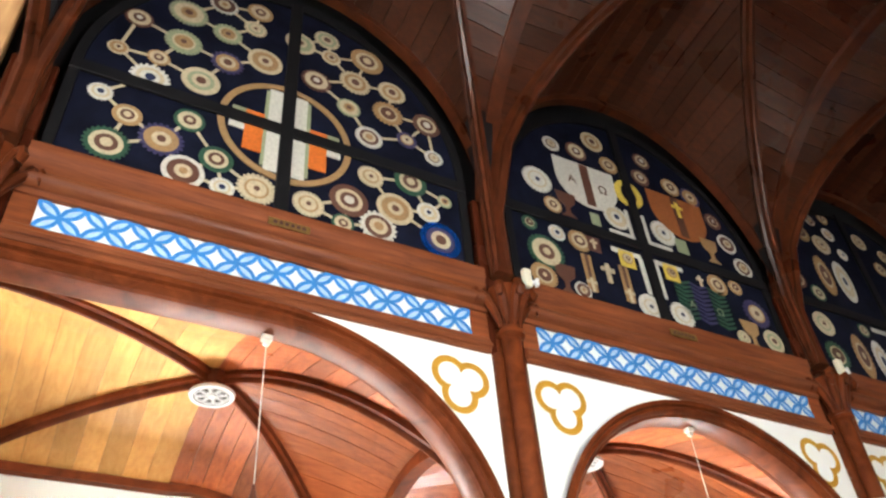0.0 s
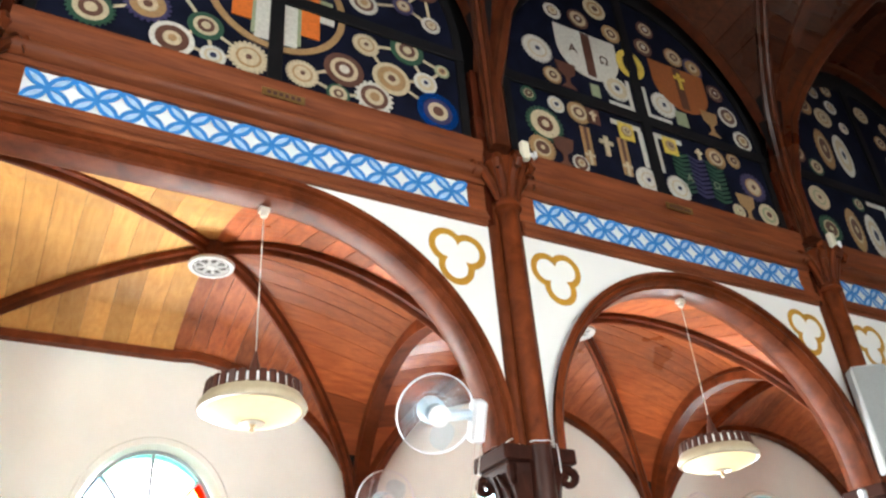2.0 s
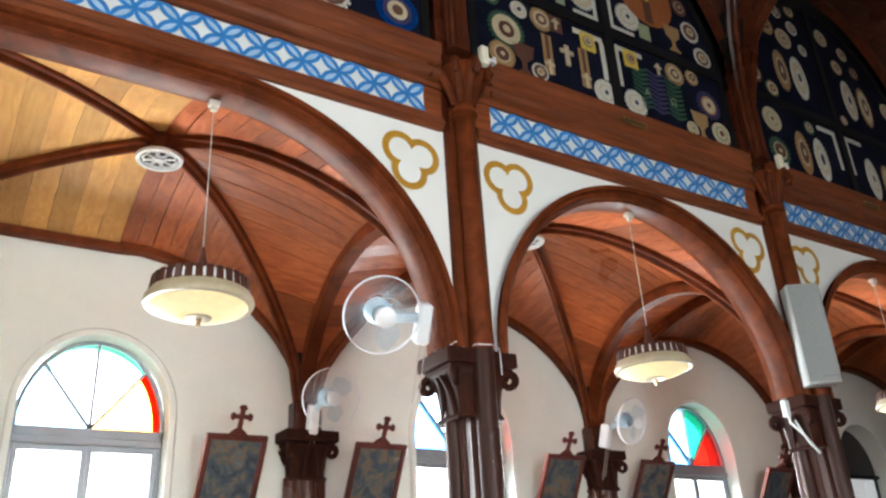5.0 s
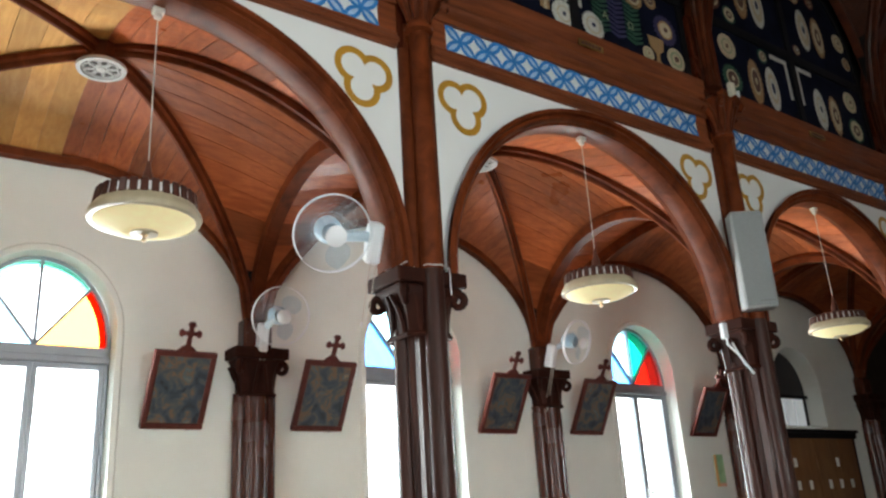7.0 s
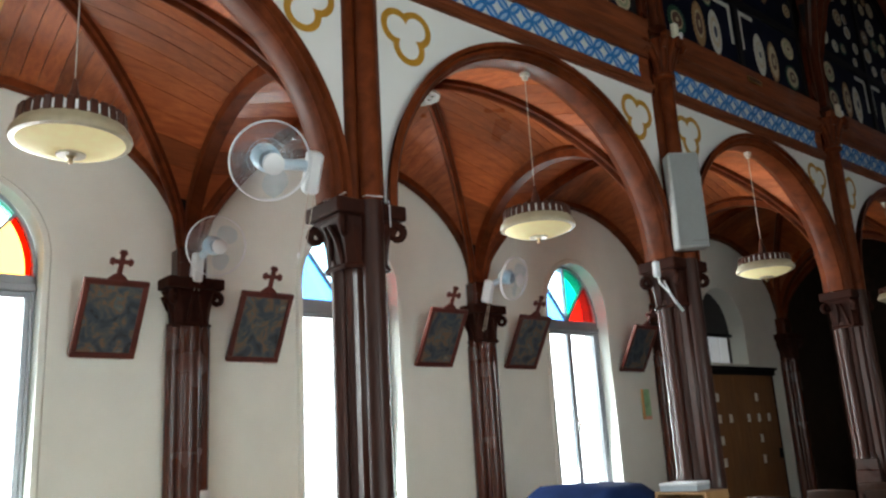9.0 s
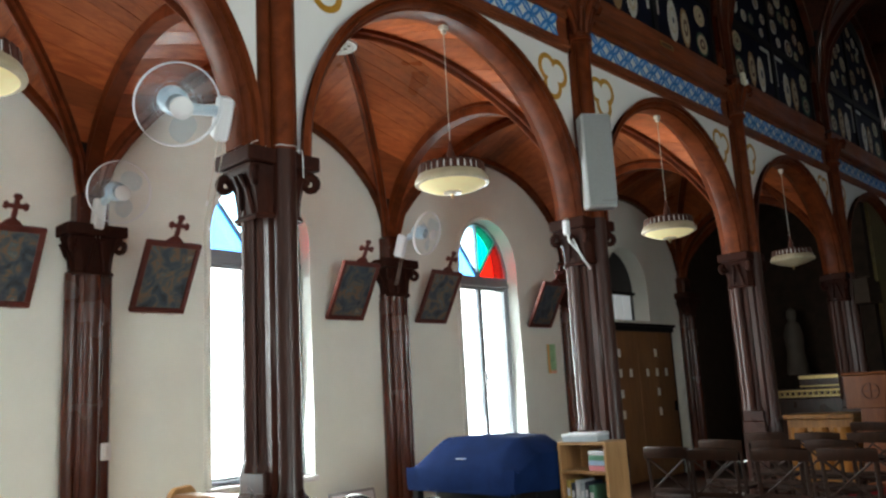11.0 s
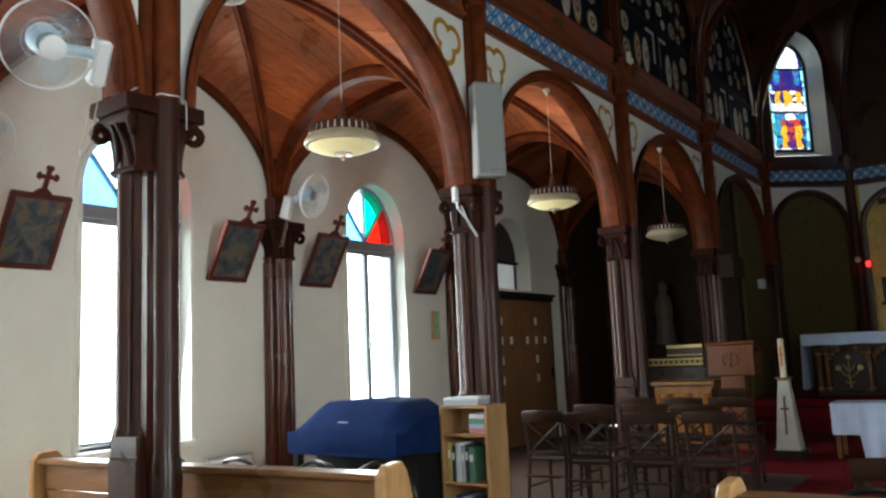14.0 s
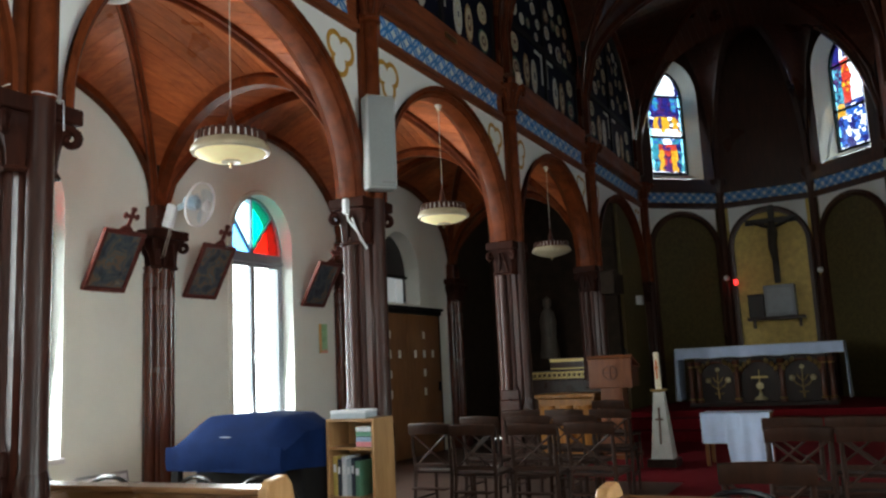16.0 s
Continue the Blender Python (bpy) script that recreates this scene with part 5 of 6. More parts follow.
def pendant():
    """Origin at the shade's rim; the hook is 1.16 m above."""
    l = thing("pendant_lamp", label="pendant lamp with slatted wooden crown and cream glass bowl", category="lamp", group="arcade pendant lamps")
    part("glass_ring", lathe(bmesh.new(), [(0.232, 0.046), (0.240, 0.034), (0.258, 0.008), (0.263, -0.010), (0.258, -0.024), (0.240, -0.030), (0.226, -0.026)], 48), RING_GLASS, l, "pale pressed glass ring", smooth=True)
    bm = bmesh.new()
    rows = []
    for r, z in ((0.238, -0.022), (0.225, -0.036), (0.20, -0.049), (0.16, -0.064), (0.12, -0.075), (0.07, -0.083), (0.035, -0.085)):
        flute = 0.0028 if 0.06 < r < 0.21 else 0.0
        rows.append([Vector((r * math.cos(2 * math.pi * k / 96), r * math.sin(2 * math.pi * k / 96), z + flute * (k % 2))) for k in range(97)])
    bowl = part("bowl", grid_quads(bm, rows), SHADE_GLASS, l, "cream fluted glass bowl", smooth=True)
    part("centre_plate", lathe(bmesh.new(), [(0.066, -0.079), (0.062, -0.090), (0.03, -0.093), (0, -0.093)], 24), RING_GLASS, bowl, smooth=True)
    part("finial", lathe(bmesh.new(), [(0, -0.128), (0.010, -0.125), (0.014, -0.116), (0.008, -0.108), (0.014, -0.100), (0.022, -0.093)], 14), GOLD_TRIM, bowl, smooth=True)
    crown = part("crown", lathe(bmesh.new(), [(0.228, 0.036), (0.222, 0.095), (0.17, 0.115), (0.06, 0.13), (0.0, 0.13)], 40), LAMP_WOOD, l, "reddish wooden crown", smooth=True)
    me = None
    for k in range(30):
        m = pose(0, 0, 0, 0, 0, 12.0 * k)
        if me is None:
            first = part("slat", boxed(-0.008, 0.010, -0.017, 0.017, 0.0, 0.070, 0.003, m=pose(0.230, 0, 0.040, 0, -7, 0)), LAMP_WOOD, crown)
            gap0 = part("gap_plate", boxed(-0.006, 0.002, -0.006, 0.006, 0.010, 0.056, 0.001, m=pose(0, 0, 0, 0, 0, 6) @ pose(0.230, 0, 0.040, 0, -7, 0)), WHITE_METAL, crown)
            me = first.data, gap0.data
        else:
            for nm, data in (("slat", me[0]), ("gap_plate", me[1])):
                o = new(nm, data)
                o.parent = crown
                o.matrix_basis = m
    part("neck", lathe(bmesh.new(), [(0.06, 0.125), (0.032, 0.15), (0.026, 0.21), (0.016, 0.24), (0.008, 0.29)], 16), LAMP_WOOD, l, smooth=True)
    part("cord", tube(bmesh.new(), [(0, 0, 0.28), (0, 0, 1.13)], 0.0032, 6), CORD, l)
    part("hook_plate", box(boxed(-0.03, 0.03, -0.025, 0.025, 1.13, 1.165, 0.004), -0.018, 0.018, -0.015, 0.015, 1.10, 1.13, 0.004), CORD, l)
    return l


lamp = pendant()
LAMPS = [(COLS[i] + COLS[i + 1]) / 2 for i in range(4)]
lamp.matrix_basis = pose(LAMPS[0] + 0.01, YA + 0.11, 2.79)
for lx in LAMPS[1:3]:
    copy_thing(lamp, pose(lx, YA + 0.11, 2.79))
far_lamp = copy_thing(lamp, pose(LAMPS[3] + 0.03, YA + 0.11, 2.77))
tagged(far_lamp, "unlit pendant lamp with slatted crown and dull glass bowl", "lamp", "arcade pendant lamps")
for o in far_lamp.children:
    if o.name.startswith("bowl"):
        o.data = o.data.copy()
        o.data.materials[0] = RING_GLASS


# ---- wall fans ----
FAN_BLADE = clear("pale_blue_blade", (0.80, 0.90, 0.96), 0.04, 0.2, milk=0.035)
FAN_BODY = plain("pale_blue_plastic", (0.50, 0.64, 0.74), 0.3, vary=0.04)
FAN_WIRE = plain("white_fan_wire", (0.74, 0.77, 0.80), 0.35, vary=0.02)


def fan(arm, R=0.203, name="wall_fan"):
    """Head at the origin, facing -y; the arm runs to the given wall point."""
    f = thing(name, label="white wall fan with round wire guard and pale blue blades", category="fan", group="wall fans")
    for nm, y0, bulge in (("front_guard", -0.012, -0.07), ("rear_guard", 0.012, 0.08)):
        bm = bmesh.new()
        for k in range(110):
            a = 2 * math.pi * k / 110
            pts = [Vector((r * math.cos(a), y0 + bulge * (1 - (r / R) ** 2), r * math.sin(a))) for r in (0.045, 0.10, 0.16, R)]
            tube(bm, pts, 0.0004, 3)
        guard = part(nm, bm, FAN_WIRE, f, "fine white wire guard")
        for r in (0.10, R):
            y = y0 + bulge * (1 - (r / R) ** 2)
            part("guard_ring", tube(bmesh.new(), [(r * math.cos(2 * math.pi * k / 40), y, r * math.sin(2 * math.pi * k / 40)) for k in range(40)], 0.0028 if r == R else 0.0011, 6, loop=True), FAN_WIRE, guard, smooth=True)
    part("guard_band", lathe(bmesh.new(), [(R - 0.001, -0.012), (R + 0.004, -0.008), (R + 0.004, 0.008), (R - 0.001, 0.012)], 40, Matrix.Rotation(math.pi / 2, 4, "X")), WHITE_PLASTIC, f, smooth=True)
    part("hub", lathe(bmesh.new(), [(0, 0.095), (0.035, 0.092), (0.055, 0.08), (0.056, 0.07)], 24, Matrix.Rotation(math.pi / 2, 4, "X")), WHITE_PLASTIC, f, smooth=True)
    for k in range(3):
        bm = bmesh.new()
        rows = []
        for i in range(9):
            r = 0.03 + 0.155 * i / 8
            wdt = 0.16 + 0.50 * math.sin(math.pi * min(1, i / 8 * 0.9 + 0.1)) ** 0.7
            rows.append([Vector((r * math.cos(a), 0.03 * (t - 0.5) * (1 + i / 8), r * math.sin(a))) for t, a in [(j / 6, 2 * math.pi * k / 3 + 0.9 + wdt * (j / 6 - 0.5) * 2) for j in range(7)]])
        part("blade", grid_quads(bm, rows), FAN_BLADE, f, "translucent pale blue blade", smooth=True)
    part("motor", lathe(bmesh.new(), [(0.05, -0.02), (0.07, -0.05), (0.072, -0.12), (0.055, -0.16), (0, -0.17)], 24, Matrix.Rotation(math.pi / 2, 4, "X")), FAN_BODY, f, smooth=True)
    ax, ay, az = arm
    part("arm", tube(bmesh.new(), [(0, 0.10, -0.02), (ax * 0.4, 0.12, -0.03), (ax * 0.8, ay * 0.9, az * 0.6), (ax, ay, az)], 0.03, 8), FAN_BODY, f, smooth=True)
    part("bracket", boxed(ax - 0.04, ax + 0.04, ay - 0.05, ay + 0.05, az - 0.13, az + 0.10, 0.015), WHITE_PLASTIC, f, "white wall bracket")
    for dx, ln in ((-0.015, 0.34), (0.018, 0.48)):
        c = part("pull_cord", tube(bmesh.new(), [(ax + dx, ay - 0.04, az - 0.12), (ax + dx, ay - 0.04, az - 0.12 - ln)], 0.0025, 5), CORD, f)
        part("cord_knob", lathe(bmesh.new(), [(0, -0.02), (0.008, -0.015), (0.006, 0.01), (0, 0.012)], 8, Matrix.Translation((ax + dx, ay - 0.04, az - 0.13 - ln))), WHITE_PLASTIC, c)
    return f


f1 = fan((0.30, 0.22, -0.06))
f1.matrix_basis = pose(1.905, 3.46, 2.765, 31, 0, -12)
f2 = fan((-0.06, 0.22, -0.17), 0.225)
f2.matrix_basis = pose(2.60, 5.58, 2.89, 17, 0, -6)
f3 = fan((-0.09, 0.22, -0.16), 0.215)
f3.matrix_basis = pose(5.73, 5.55, 2.92, 18, 0, 10)


# ---- framed stations with crosses ----
STATION_FRAME = wood("station_frame", (0.075, 0.018, 0.015), (0.15, 0.037, 0.030), (3, 3, 3), 0.4, 0.1)


def painting_mat(seed):
    """A dark devotional painting seen only as soft patches."""
    m, nt, p = base_mat("dark_painting")
    tc = nt.nodes.new("ShaderNodeTexCoord")
    mp = nt.nodes.new("ShaderNodeMapping")
    mp.inputs["Location"].default_value = (seed * 3.1, seed * 1.7, 0)
    nt.links.new(tc.outputs["Object"], mp.inputs[0])
    a = node(nt, "ShaderNodeTexNoise", Scale=8.0, Detail=3.0, Distortion=0.9)
    nt.links.new(mp.outputs[0], a.inputs["Vector"])
    col = ramp(nt, a.outputs[0], [(0.30, (0.015, 0.02, 0.03)), (0.42, (0.04, 0.06, 0.085)), (0.50, (0.075, 0.09, 0.09)), (0.57, (0.17, 0.10, 0.055)), (0.64, (0.07, 0.11, 0.13)), (0.74, (0.26, 0.20, 0.13))])
    nt.links.new(col, p.inputs["Base Color"])
    p.inputs["Roughness"].default_value = 0.5
    return m


def station(x, seed):
    """Hangs on the wall with its foot, leaning well forward; origin at the foot."""
    s = thing("framed_painting", x, YW - 0.03, 2.12, label="dark painting in red-brown frame topped by a small cross", category="painting", group="stations on the aisle wall")
    s.matrix_basis = pose(x, YW - 0.03, 2.09, 29.5, 0, 0)
    w, h = 0.455, 0.59
    fr = part("frame", box(box(boxed(-w / 2, w / 2, -0.02, 0.02, 0, 0.042, 0.006), -w / 2, w / 2, -0.02, 0.02, h - 0.042, h, 0.006), -w / 2, -w / 2 + 0.042, -0.021, 0.019, 0.04, h - 0.04, 0.006), STATION_FRAME, s)
    part("frame_side", boxed(w / 2 - 0.042, w / 2, -0.021, 0.019, 0.04, h - 0.04, 0.006), STATION_FRAME, s)
    part("canvas", boxed(-w / 2 + 0.03, w / 2 - 0.03, -0.006, 0.012, 0.03, h - 0.03), painting_mat(seed), s)
    c = bmesh.new()
    prism(c, [(-0.075, 0), (0.075, 0), (0.045, 0.03), (0.016, 0.05), (0.016, 0.12), (0.052, 0.12), (0.058, 0.105), (0.08, 0.118), (0.08, 0.152), (0.058, 0.165), (0.052, 0.15), (0.016, 0.15), (0.016, 0.185), (0.03, 0.195), (0.018, 0.22), (-0.018, 0.22), (-0.03, 0.195), (-0.016, 0.185),
              (-0.016, 0.15), (-0.052, 0.15), (-0.058, 0.165), (-0.08, 0.152), (-0.08, 0.118), (-0.058, 0.105), (-0.052, 0.12), (-0.016, 0.12), (-0.016, 0.05), (-0.045, 0.03)], (0, 0.012, h - 0.002), (1, 0, 0), (0, math.sin(radians(-29.5)) * -0.0 , 1), 0.022)
    part("cross", c, STATION_FRAME, s, "small trefoil-ended wooden cross")
    for dx in (-0.1, 0.12):
        part("foot_pin", boxed(dx - 0.006, dx + 0.006, -0.012, 0.02, -0.014, 0.0), WHITE_METAL, s)
    return s


for k, x in enumerate((0.0 - 1.155, 0.03, 1.94, 3.12, 5.03, 6.21, 8.12)):
    station(x, k + 1)


# ---- fixtures on the columns ----
GRILLE = plain("grey_speaker_cloth", (0.27, 0.285, 0.285), 0.7, vary=0.05, scale=60)
sp = thing("column_loudspeaker", 5.53, YA - 0.20, 2.72, -38, label="tall pale grey column loudspeaker on the arcade column", category="loudspeaker")
part("cabinet", boxed(-0.125, 0.125, -0.05, 0.09, 0, 0.78, 0.012), plain("pale_grey_cabinet", (0.42, 0.43, 0.43), 0.5), sp)
part("grille", boxed(-0.112, 0.112, -0.056, -0.049, 0.015, 0.765, 0.005), GRILLE, sp, "pale grey cloth grille")
part("badge", boxed(-0.01, 0.10, -0.059, -0.055, 0.045, 0.055), plain("grey_badge", (0.2, 0.2, 0.2)), sp)
part("mount", boxed(-0.05, 0.05, 0.09, 0.20, 0.3, 0.5), WHITE_METAL, sp)
for cx in (COLS[1], COLS[2], COLS[3]):
    cl = thing("sensor_lamp", cx + 0.155, YA - 0.13, 4.63, label="small white clip-on lamp beside the upper capital", category="lamp", group="clip lamps")
    part("body", boxed(-0.03, 0.03, -0.025, 0.025, 0, 0.15, 0.008), plain("ivory_plastic", (0.82, 0.78, 0.62), 0.4), cl)
    part("clamp", box(boxed(0.03, 0.085, -0.012, 0.012, 0.045, 0.07, 0.004), 0.07, 0.09, -0.02, 0.02, 0.03, 0.09, 0.004), WHITE_METAL, cl)
# pivoting bracket left on the next column
br = thing("lever_bracket", 5.30, YA - 0.06, 2.25, label="white folded metal lever bracket on the column", category="bracket")
part("rod", tube(bmesh.new(), [(-0.08, 0, 0.30), (-0.06, 0, 0.20), (0.03, -0.02, 0.12), (0.20, 0.0, 0.0)], 0.010, 6), WHITE_METAL, br)
part("rod", tube(bmesh.new(), [(-0.05, -0.03, 0.21), (0.06, -0.03, 0.06), (0.20, 0.0, 0.01)], 0.008, 6), WHITE_METAL, br)
part("plate", boxed(-0.11, -0.06, -0.02, 0.02, 0.24, 0.36, 0.006), WHITE_PLASTIC, br)
# loose white cable over the capital
cb = thing("cable", COLS[1], YA - 0.15, Z_CAP, label="thin white cable laid over the capital", category="cable")
part("strand", tube(bmesh.new(), [(0.075 * math.cos(math.pi * (1.1 + 0.9 * k / 14)), 0.085 + 0.075 * math.sin(math.pi * (1.1 + 0.9 * k / 14)), 0.012 + 0.003 * math.sin(k)) for k in range(15)] + [(0.10, 0.055, 0.016), (0.105, 0.055, -0.02), (0.104, 0.052, -0.14)], 0.0035, 5), WHITE_PLASTIC, cb)
part("strand", tube(bmesh.new(), [(-0.20, 0.10, 0.008), (-0.17, 0.085, 0.03), (-0.13, 0.09, 0.012), (-0.10, 0.11, 0.01)], 0.0035, 5), WHITE_PLASTIC, cb)
db = thing("dark_loudspeaker", COLS[4] - 0.05, YA - 0.24, 2.22, label="black loudspeaker pair on the far column", category="loudspeaker")
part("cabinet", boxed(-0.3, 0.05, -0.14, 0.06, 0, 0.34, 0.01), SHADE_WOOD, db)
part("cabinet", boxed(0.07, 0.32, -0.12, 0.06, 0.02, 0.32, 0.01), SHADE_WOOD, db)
part("mount", boxed(-0.05, 0.05, 0.06, 0.12, 0.1, 0.24), BLACK, db)
sw = thing("light_switch", 2.66, YW - 0.203, 1.06, label="white light switch on the wall shaft", category="switch")
part("plate", boxed(-0.035, 0.035, -0.012, 0.01, -0.06, 0.06, 0.003), WHITE_PLASTIC, sw)
part("rocker", boxed(-0.012, 0.012, -0.018, -0.011, -0.03, 0.03, 0.002), WHITE_METAL, sw)
sw = thing("sensor_box", 14.6, YA - 0.0, 2.22, label="small white sensor box on the sanctuary wall", category="sensor")
part("body", boxed(-0.07, 0.07, -0.06, 0.05, 0, 0.16, 0.01), WHITE_PLASTIC, sw)
art = thing("childs_drawing", 8.36, YW - 0.004, 1.52, label="green and orange paper picture taped to the wall", category="drawing")
part("sheet", boxed(-0.085, 0.085, -0.003, 0.003, 0, 0.36), plain("green_paper", (0.35, 0.60, 0.33), 0.8, vary=0.3, scale=9), art)
part("border", boxed(-0.085, -0.04, -0.0055, -0.0035, 0, 0.36), plain("orange_paper", (0.75, 0.42, 0.16), 0.8, vary=0.2), art)
part("border", boxed(-0.04, 0.085, -0.0055, -0.0035, 0, 0.04), plain("pink_paper", (0.75, 0.42, 0.30), 0.8, vary=0.2), art)

# ---- double door and its fan window ----
d = thing("door_1", 10.36, YW - 0.02, 0, label="brown double door with small white panes set as crosses", category="door", kind="structure")
part("door_frame", box(box(box(boxed(-1.06, -1.01, -0.03, 0.02, 0, 2.08, 0.006), 1.01, 1.06, -0.03, 0.02, 0, 2.08, 0.006), -1.10, 1.10, -0.05, 0.02, 2.08, 2.15, 0.008), -1.14, 1.14, -0.07, 0.02, 2.15, 2.19, 0.006), BLACK, d)
for s in (-1, 1):
    leaf = part("leaf", boxed(min(0.004 * s, 1.005 * s), max(0.004 * s, 1.005 * s), -0.035, 0.015, 0.01, 2.075, 0.004), DOOR_WOOD, d)
    for dx, z in ((0, 1.77), (-0.27, 1.49), (0, 1.49), (0.27, 1.49), (0, 1.21), (0, 0.93)):
        part("small_pane", boxed(s * 0.5 + dx - 0.035, s * 0.5 + dx + 0.035, -0.042, -0.034, z - 0.055, z + 0.055, 0.002), WHITE_PANEL, leaf, "small white pane")
    part("door_handle", boxed(s * 0.93 - 0.012, s * 0.93 + 0.012, -0.085, -0.035, 0.92, 1.06, 0.005), BLACK, leaf)
w = thing("window_2", 10.34, YW + 0.2, 2.24, label="small arched dark window above the door", category="window", kind="structure")
bm = bmesh.new()
arch_pts = [(-0.56, 0)] + [(-0.56 * math.cos(math.pi * k / 20), 0.48 + 0.58 * math.sin(math.pi * k / 20)) for k in range(21)] + [(0.56, 0)]
part("panel", prism(bm, arch_pts, (0, 0.10, 0), (1, 0, 0), (0, 0, 1), 0.05), plain("dark_panel", (0.02, 0.018, 0.02), 0.5), w)
# panes glow by themselves for daylight; the panel behind them is closed
GLOW_PANE = glow("glowing_pane", (0.75, 0.78, 0.82), 0.25)
for k in range(4):
    x0 = -0.46 + k * 0.235
    part("pane", boxed(x0, x0 + 0.20, 0.028, 0.048, 0.04, 0.40), GLOW_PANE, w, "pale pane glowing in place of daylight")
part("bar", boxed(-0.56, 0.56, 0.01, 0.05, 0.41, 0.45), BLACK, w)

# ---- pews and chairs ----
def pew(x, y0, y1, turn):
    """Seen from behind: a slatted back with a book ledge and rounded ends. Runs along y."""
    p = thing("pew", x, (y0 + y1) / 2, 0, turn, label="oak pew with a flat top ledge and rounded bench ends", category="pew", group="pews")
    L = (y1 - y0) / 2
    for s in (-1, 1):
        bm = bmesh.new()
        pts = [(-0.09, 0), (0.42, 0), (0.42, 0.50), (0.36, 0.56), (0.14, 0.60), (0.10, 0.80), (0.06, 0.84), (-0.05, 0.83), (-0.09, 0.79)]
        prism(bm, pts, (0, s * L + 0.03, 0), (1, 0, 0), (0, 0, 1), 0.055)
        bmesh.ops.bevel(bm, geom=list(bm.edges), offset=0.008, segments=1, affect="EDGES")
        part("bench_end", bm, OAK_LIGHT, p, "pale rounded bench end")
    part("top_ledge", boxed(-0.075, 0.065, -L + 0.03, L - 0.03, 0.765, 0.795, 0.008), OAK, p)
    part("top_rail", boxed(-0.03, 0.0, -L + 0.03, L - 0.03, 0.62, 0.765, 0.006), OAK, p)
    for k in range(3):
        part("back_board", boxed(-0.022, 0.0, -L + 0.03, L - 0.03, 0.12 + 0.167 * k, 0.28 + 0.167 * k, 0.004), OAK, p)
    part("seat", boxed(0.0, 0.38, -L + 0.03, L - 0.03, 0.40, 0.43, 0.008), OAK, p)
    return p


pew(2.86, 2.42, 5.02, 3.5)
pew(2.94, -1.9, 0.93, 0)

STEEL_BLACK = plain("black_tube", (0.012, 0.012, 0.014), 0.22, vary=0.1)
VINYL = plain("black_vinyl", (0.02, 0.02, 0.022), 0.45, vary=0.2)


def hoop_chair():
    """Black tube chair with a double hoop for a back, facing +x."""
    c = thing("hoop_chair", label="black bent-tube chair with a double hoop back", category="chair", group="black chairs behind the pew")
    for w, z, nm in ((0.21, 0.77, "outer_hoop"), (0.14, 0.71, "inner_hoop")):
        pts = [(-0.02, -w, 0.42), (-0.05, -w, 0.58)] + [(-0.06, -w * math.cos(math.pi * k / 14), 0.58 + (z - 0.58) * math.sin(math.pi * k / 14)) for k in range(15)] + [(-0.05, w, 0.58), (-0.02, w, 0.42)]
        part(nm, tube(bmesh.new(), pts, 0.0125, 8), STEEL_BLACK, c, smooth=True)
    part("seat", lathe(bmesh.new(), [(0, 0.46), (0.18, 0.46), (0.205, 0.445), (0.20, 0.42), (0, 0.415)], 24, Matrix.Translation((0.17, 0, 0))), VINYL, c, smooth=True)
    for x in (0.02, 0.33):
        for y in (-0.16, 0.16):
            part("leg", tube(bmesh.new(), [(x, y, 0.43), (x + (0.05 if x > 0.1 else -0.05), y * 1.15, 0.0)], 0.012, 6), STEEL_BLACK, c)
    return c


hc = hoop_chair()
hc.matrix_basis = pose(3.30, 3.82, 0, 0, 0, 8)
for x, y, r in ((3.38, 3.24, -4), (3.42, 2.84, 6), (3.30, 4.42, 3), (3.35, 0.52, -5)):
    copy_thing(hc, pose(x, y, 0, 0, 0, r))


def wooden_chair():
    """Dark church chair with a curved top rail and crossed back stays, facing +x."""
    c = thing("wooden_chair", label="dark wooden church chair with curved top rail and crossed back", category="chair", group="nave chairs")
    for s in (-1, 1):
        part("back_leg", tube(bmesh.new(), [(-0.06, s * 0.19, 0.0), (0.0, s * 0.185, 0.44), (-0.05, s * 0.19, 0.86)], [0.016, 0.019, 0.015], 6), CHAIR_WOOD, c)
        part("front_leg", tube(bmesh.new(), [(0.40, s * 0.19, 0.0), (0.38, s * 0.185, 0.44)], [0.014, 0.018], 6), CHAIR_WOOD, c)
        part("side_stretcher", tube(bmesh.new(), [(-0.02, s * 0.188, 0.20), (0.39, s * 0.188, 0.20)], 0.010, 5), CHAIR_WOOD, c)
        part("back_stay", tube(bmesh.new(), [(-0.012, s * 0.17, 0.50), (-0.045, 0, 0.64), (-0.05, -s * 0.17, 0.78)], 0.010, 5), CHAIR_WOOD, c)
    bm = bmesh.new()
    rows = []
    for z, o in ((0.775, 0.0), (0.785, -0.008), (0.865, -0.012), (0.875, 0.0), (0.865, 0.012), (0.785, 0.010), (0.775, 0.0)):
        rows.append([Vector((-0.05 - 0.035 * (1 - (k / 6 - 1) ** 2) + o, -0.215 + 0.43 * k / 12, z + 0.012 * (1 - (k / 6 - 1) ** 2))) for k in range(13)])
    part("top_rail", grid_quads(bm, rows), CHAIR_WOOD, c, smooth=True)
    part("lower_rail", boxed(-0.03, -0.005, -0.18, 0.18, 0.485, 0.525, 0.006), CHAIR_WOOD, c)
    part("seat", boxed(-0.02, 0.41, -0.21, 0.21, 0.435, 0.462, 0.012), CHAIR_WOOD, c)
    part("book_rack", boxed(-0.12, -0.03, -0.17, 0.17, 0.30, 0.315, 0.004), CHAIR_WOOD, c)
    return c


wc = wooden_chair()
for o in wc.children:
    o.data.transform(Matrix.Scale(0.925, 4))
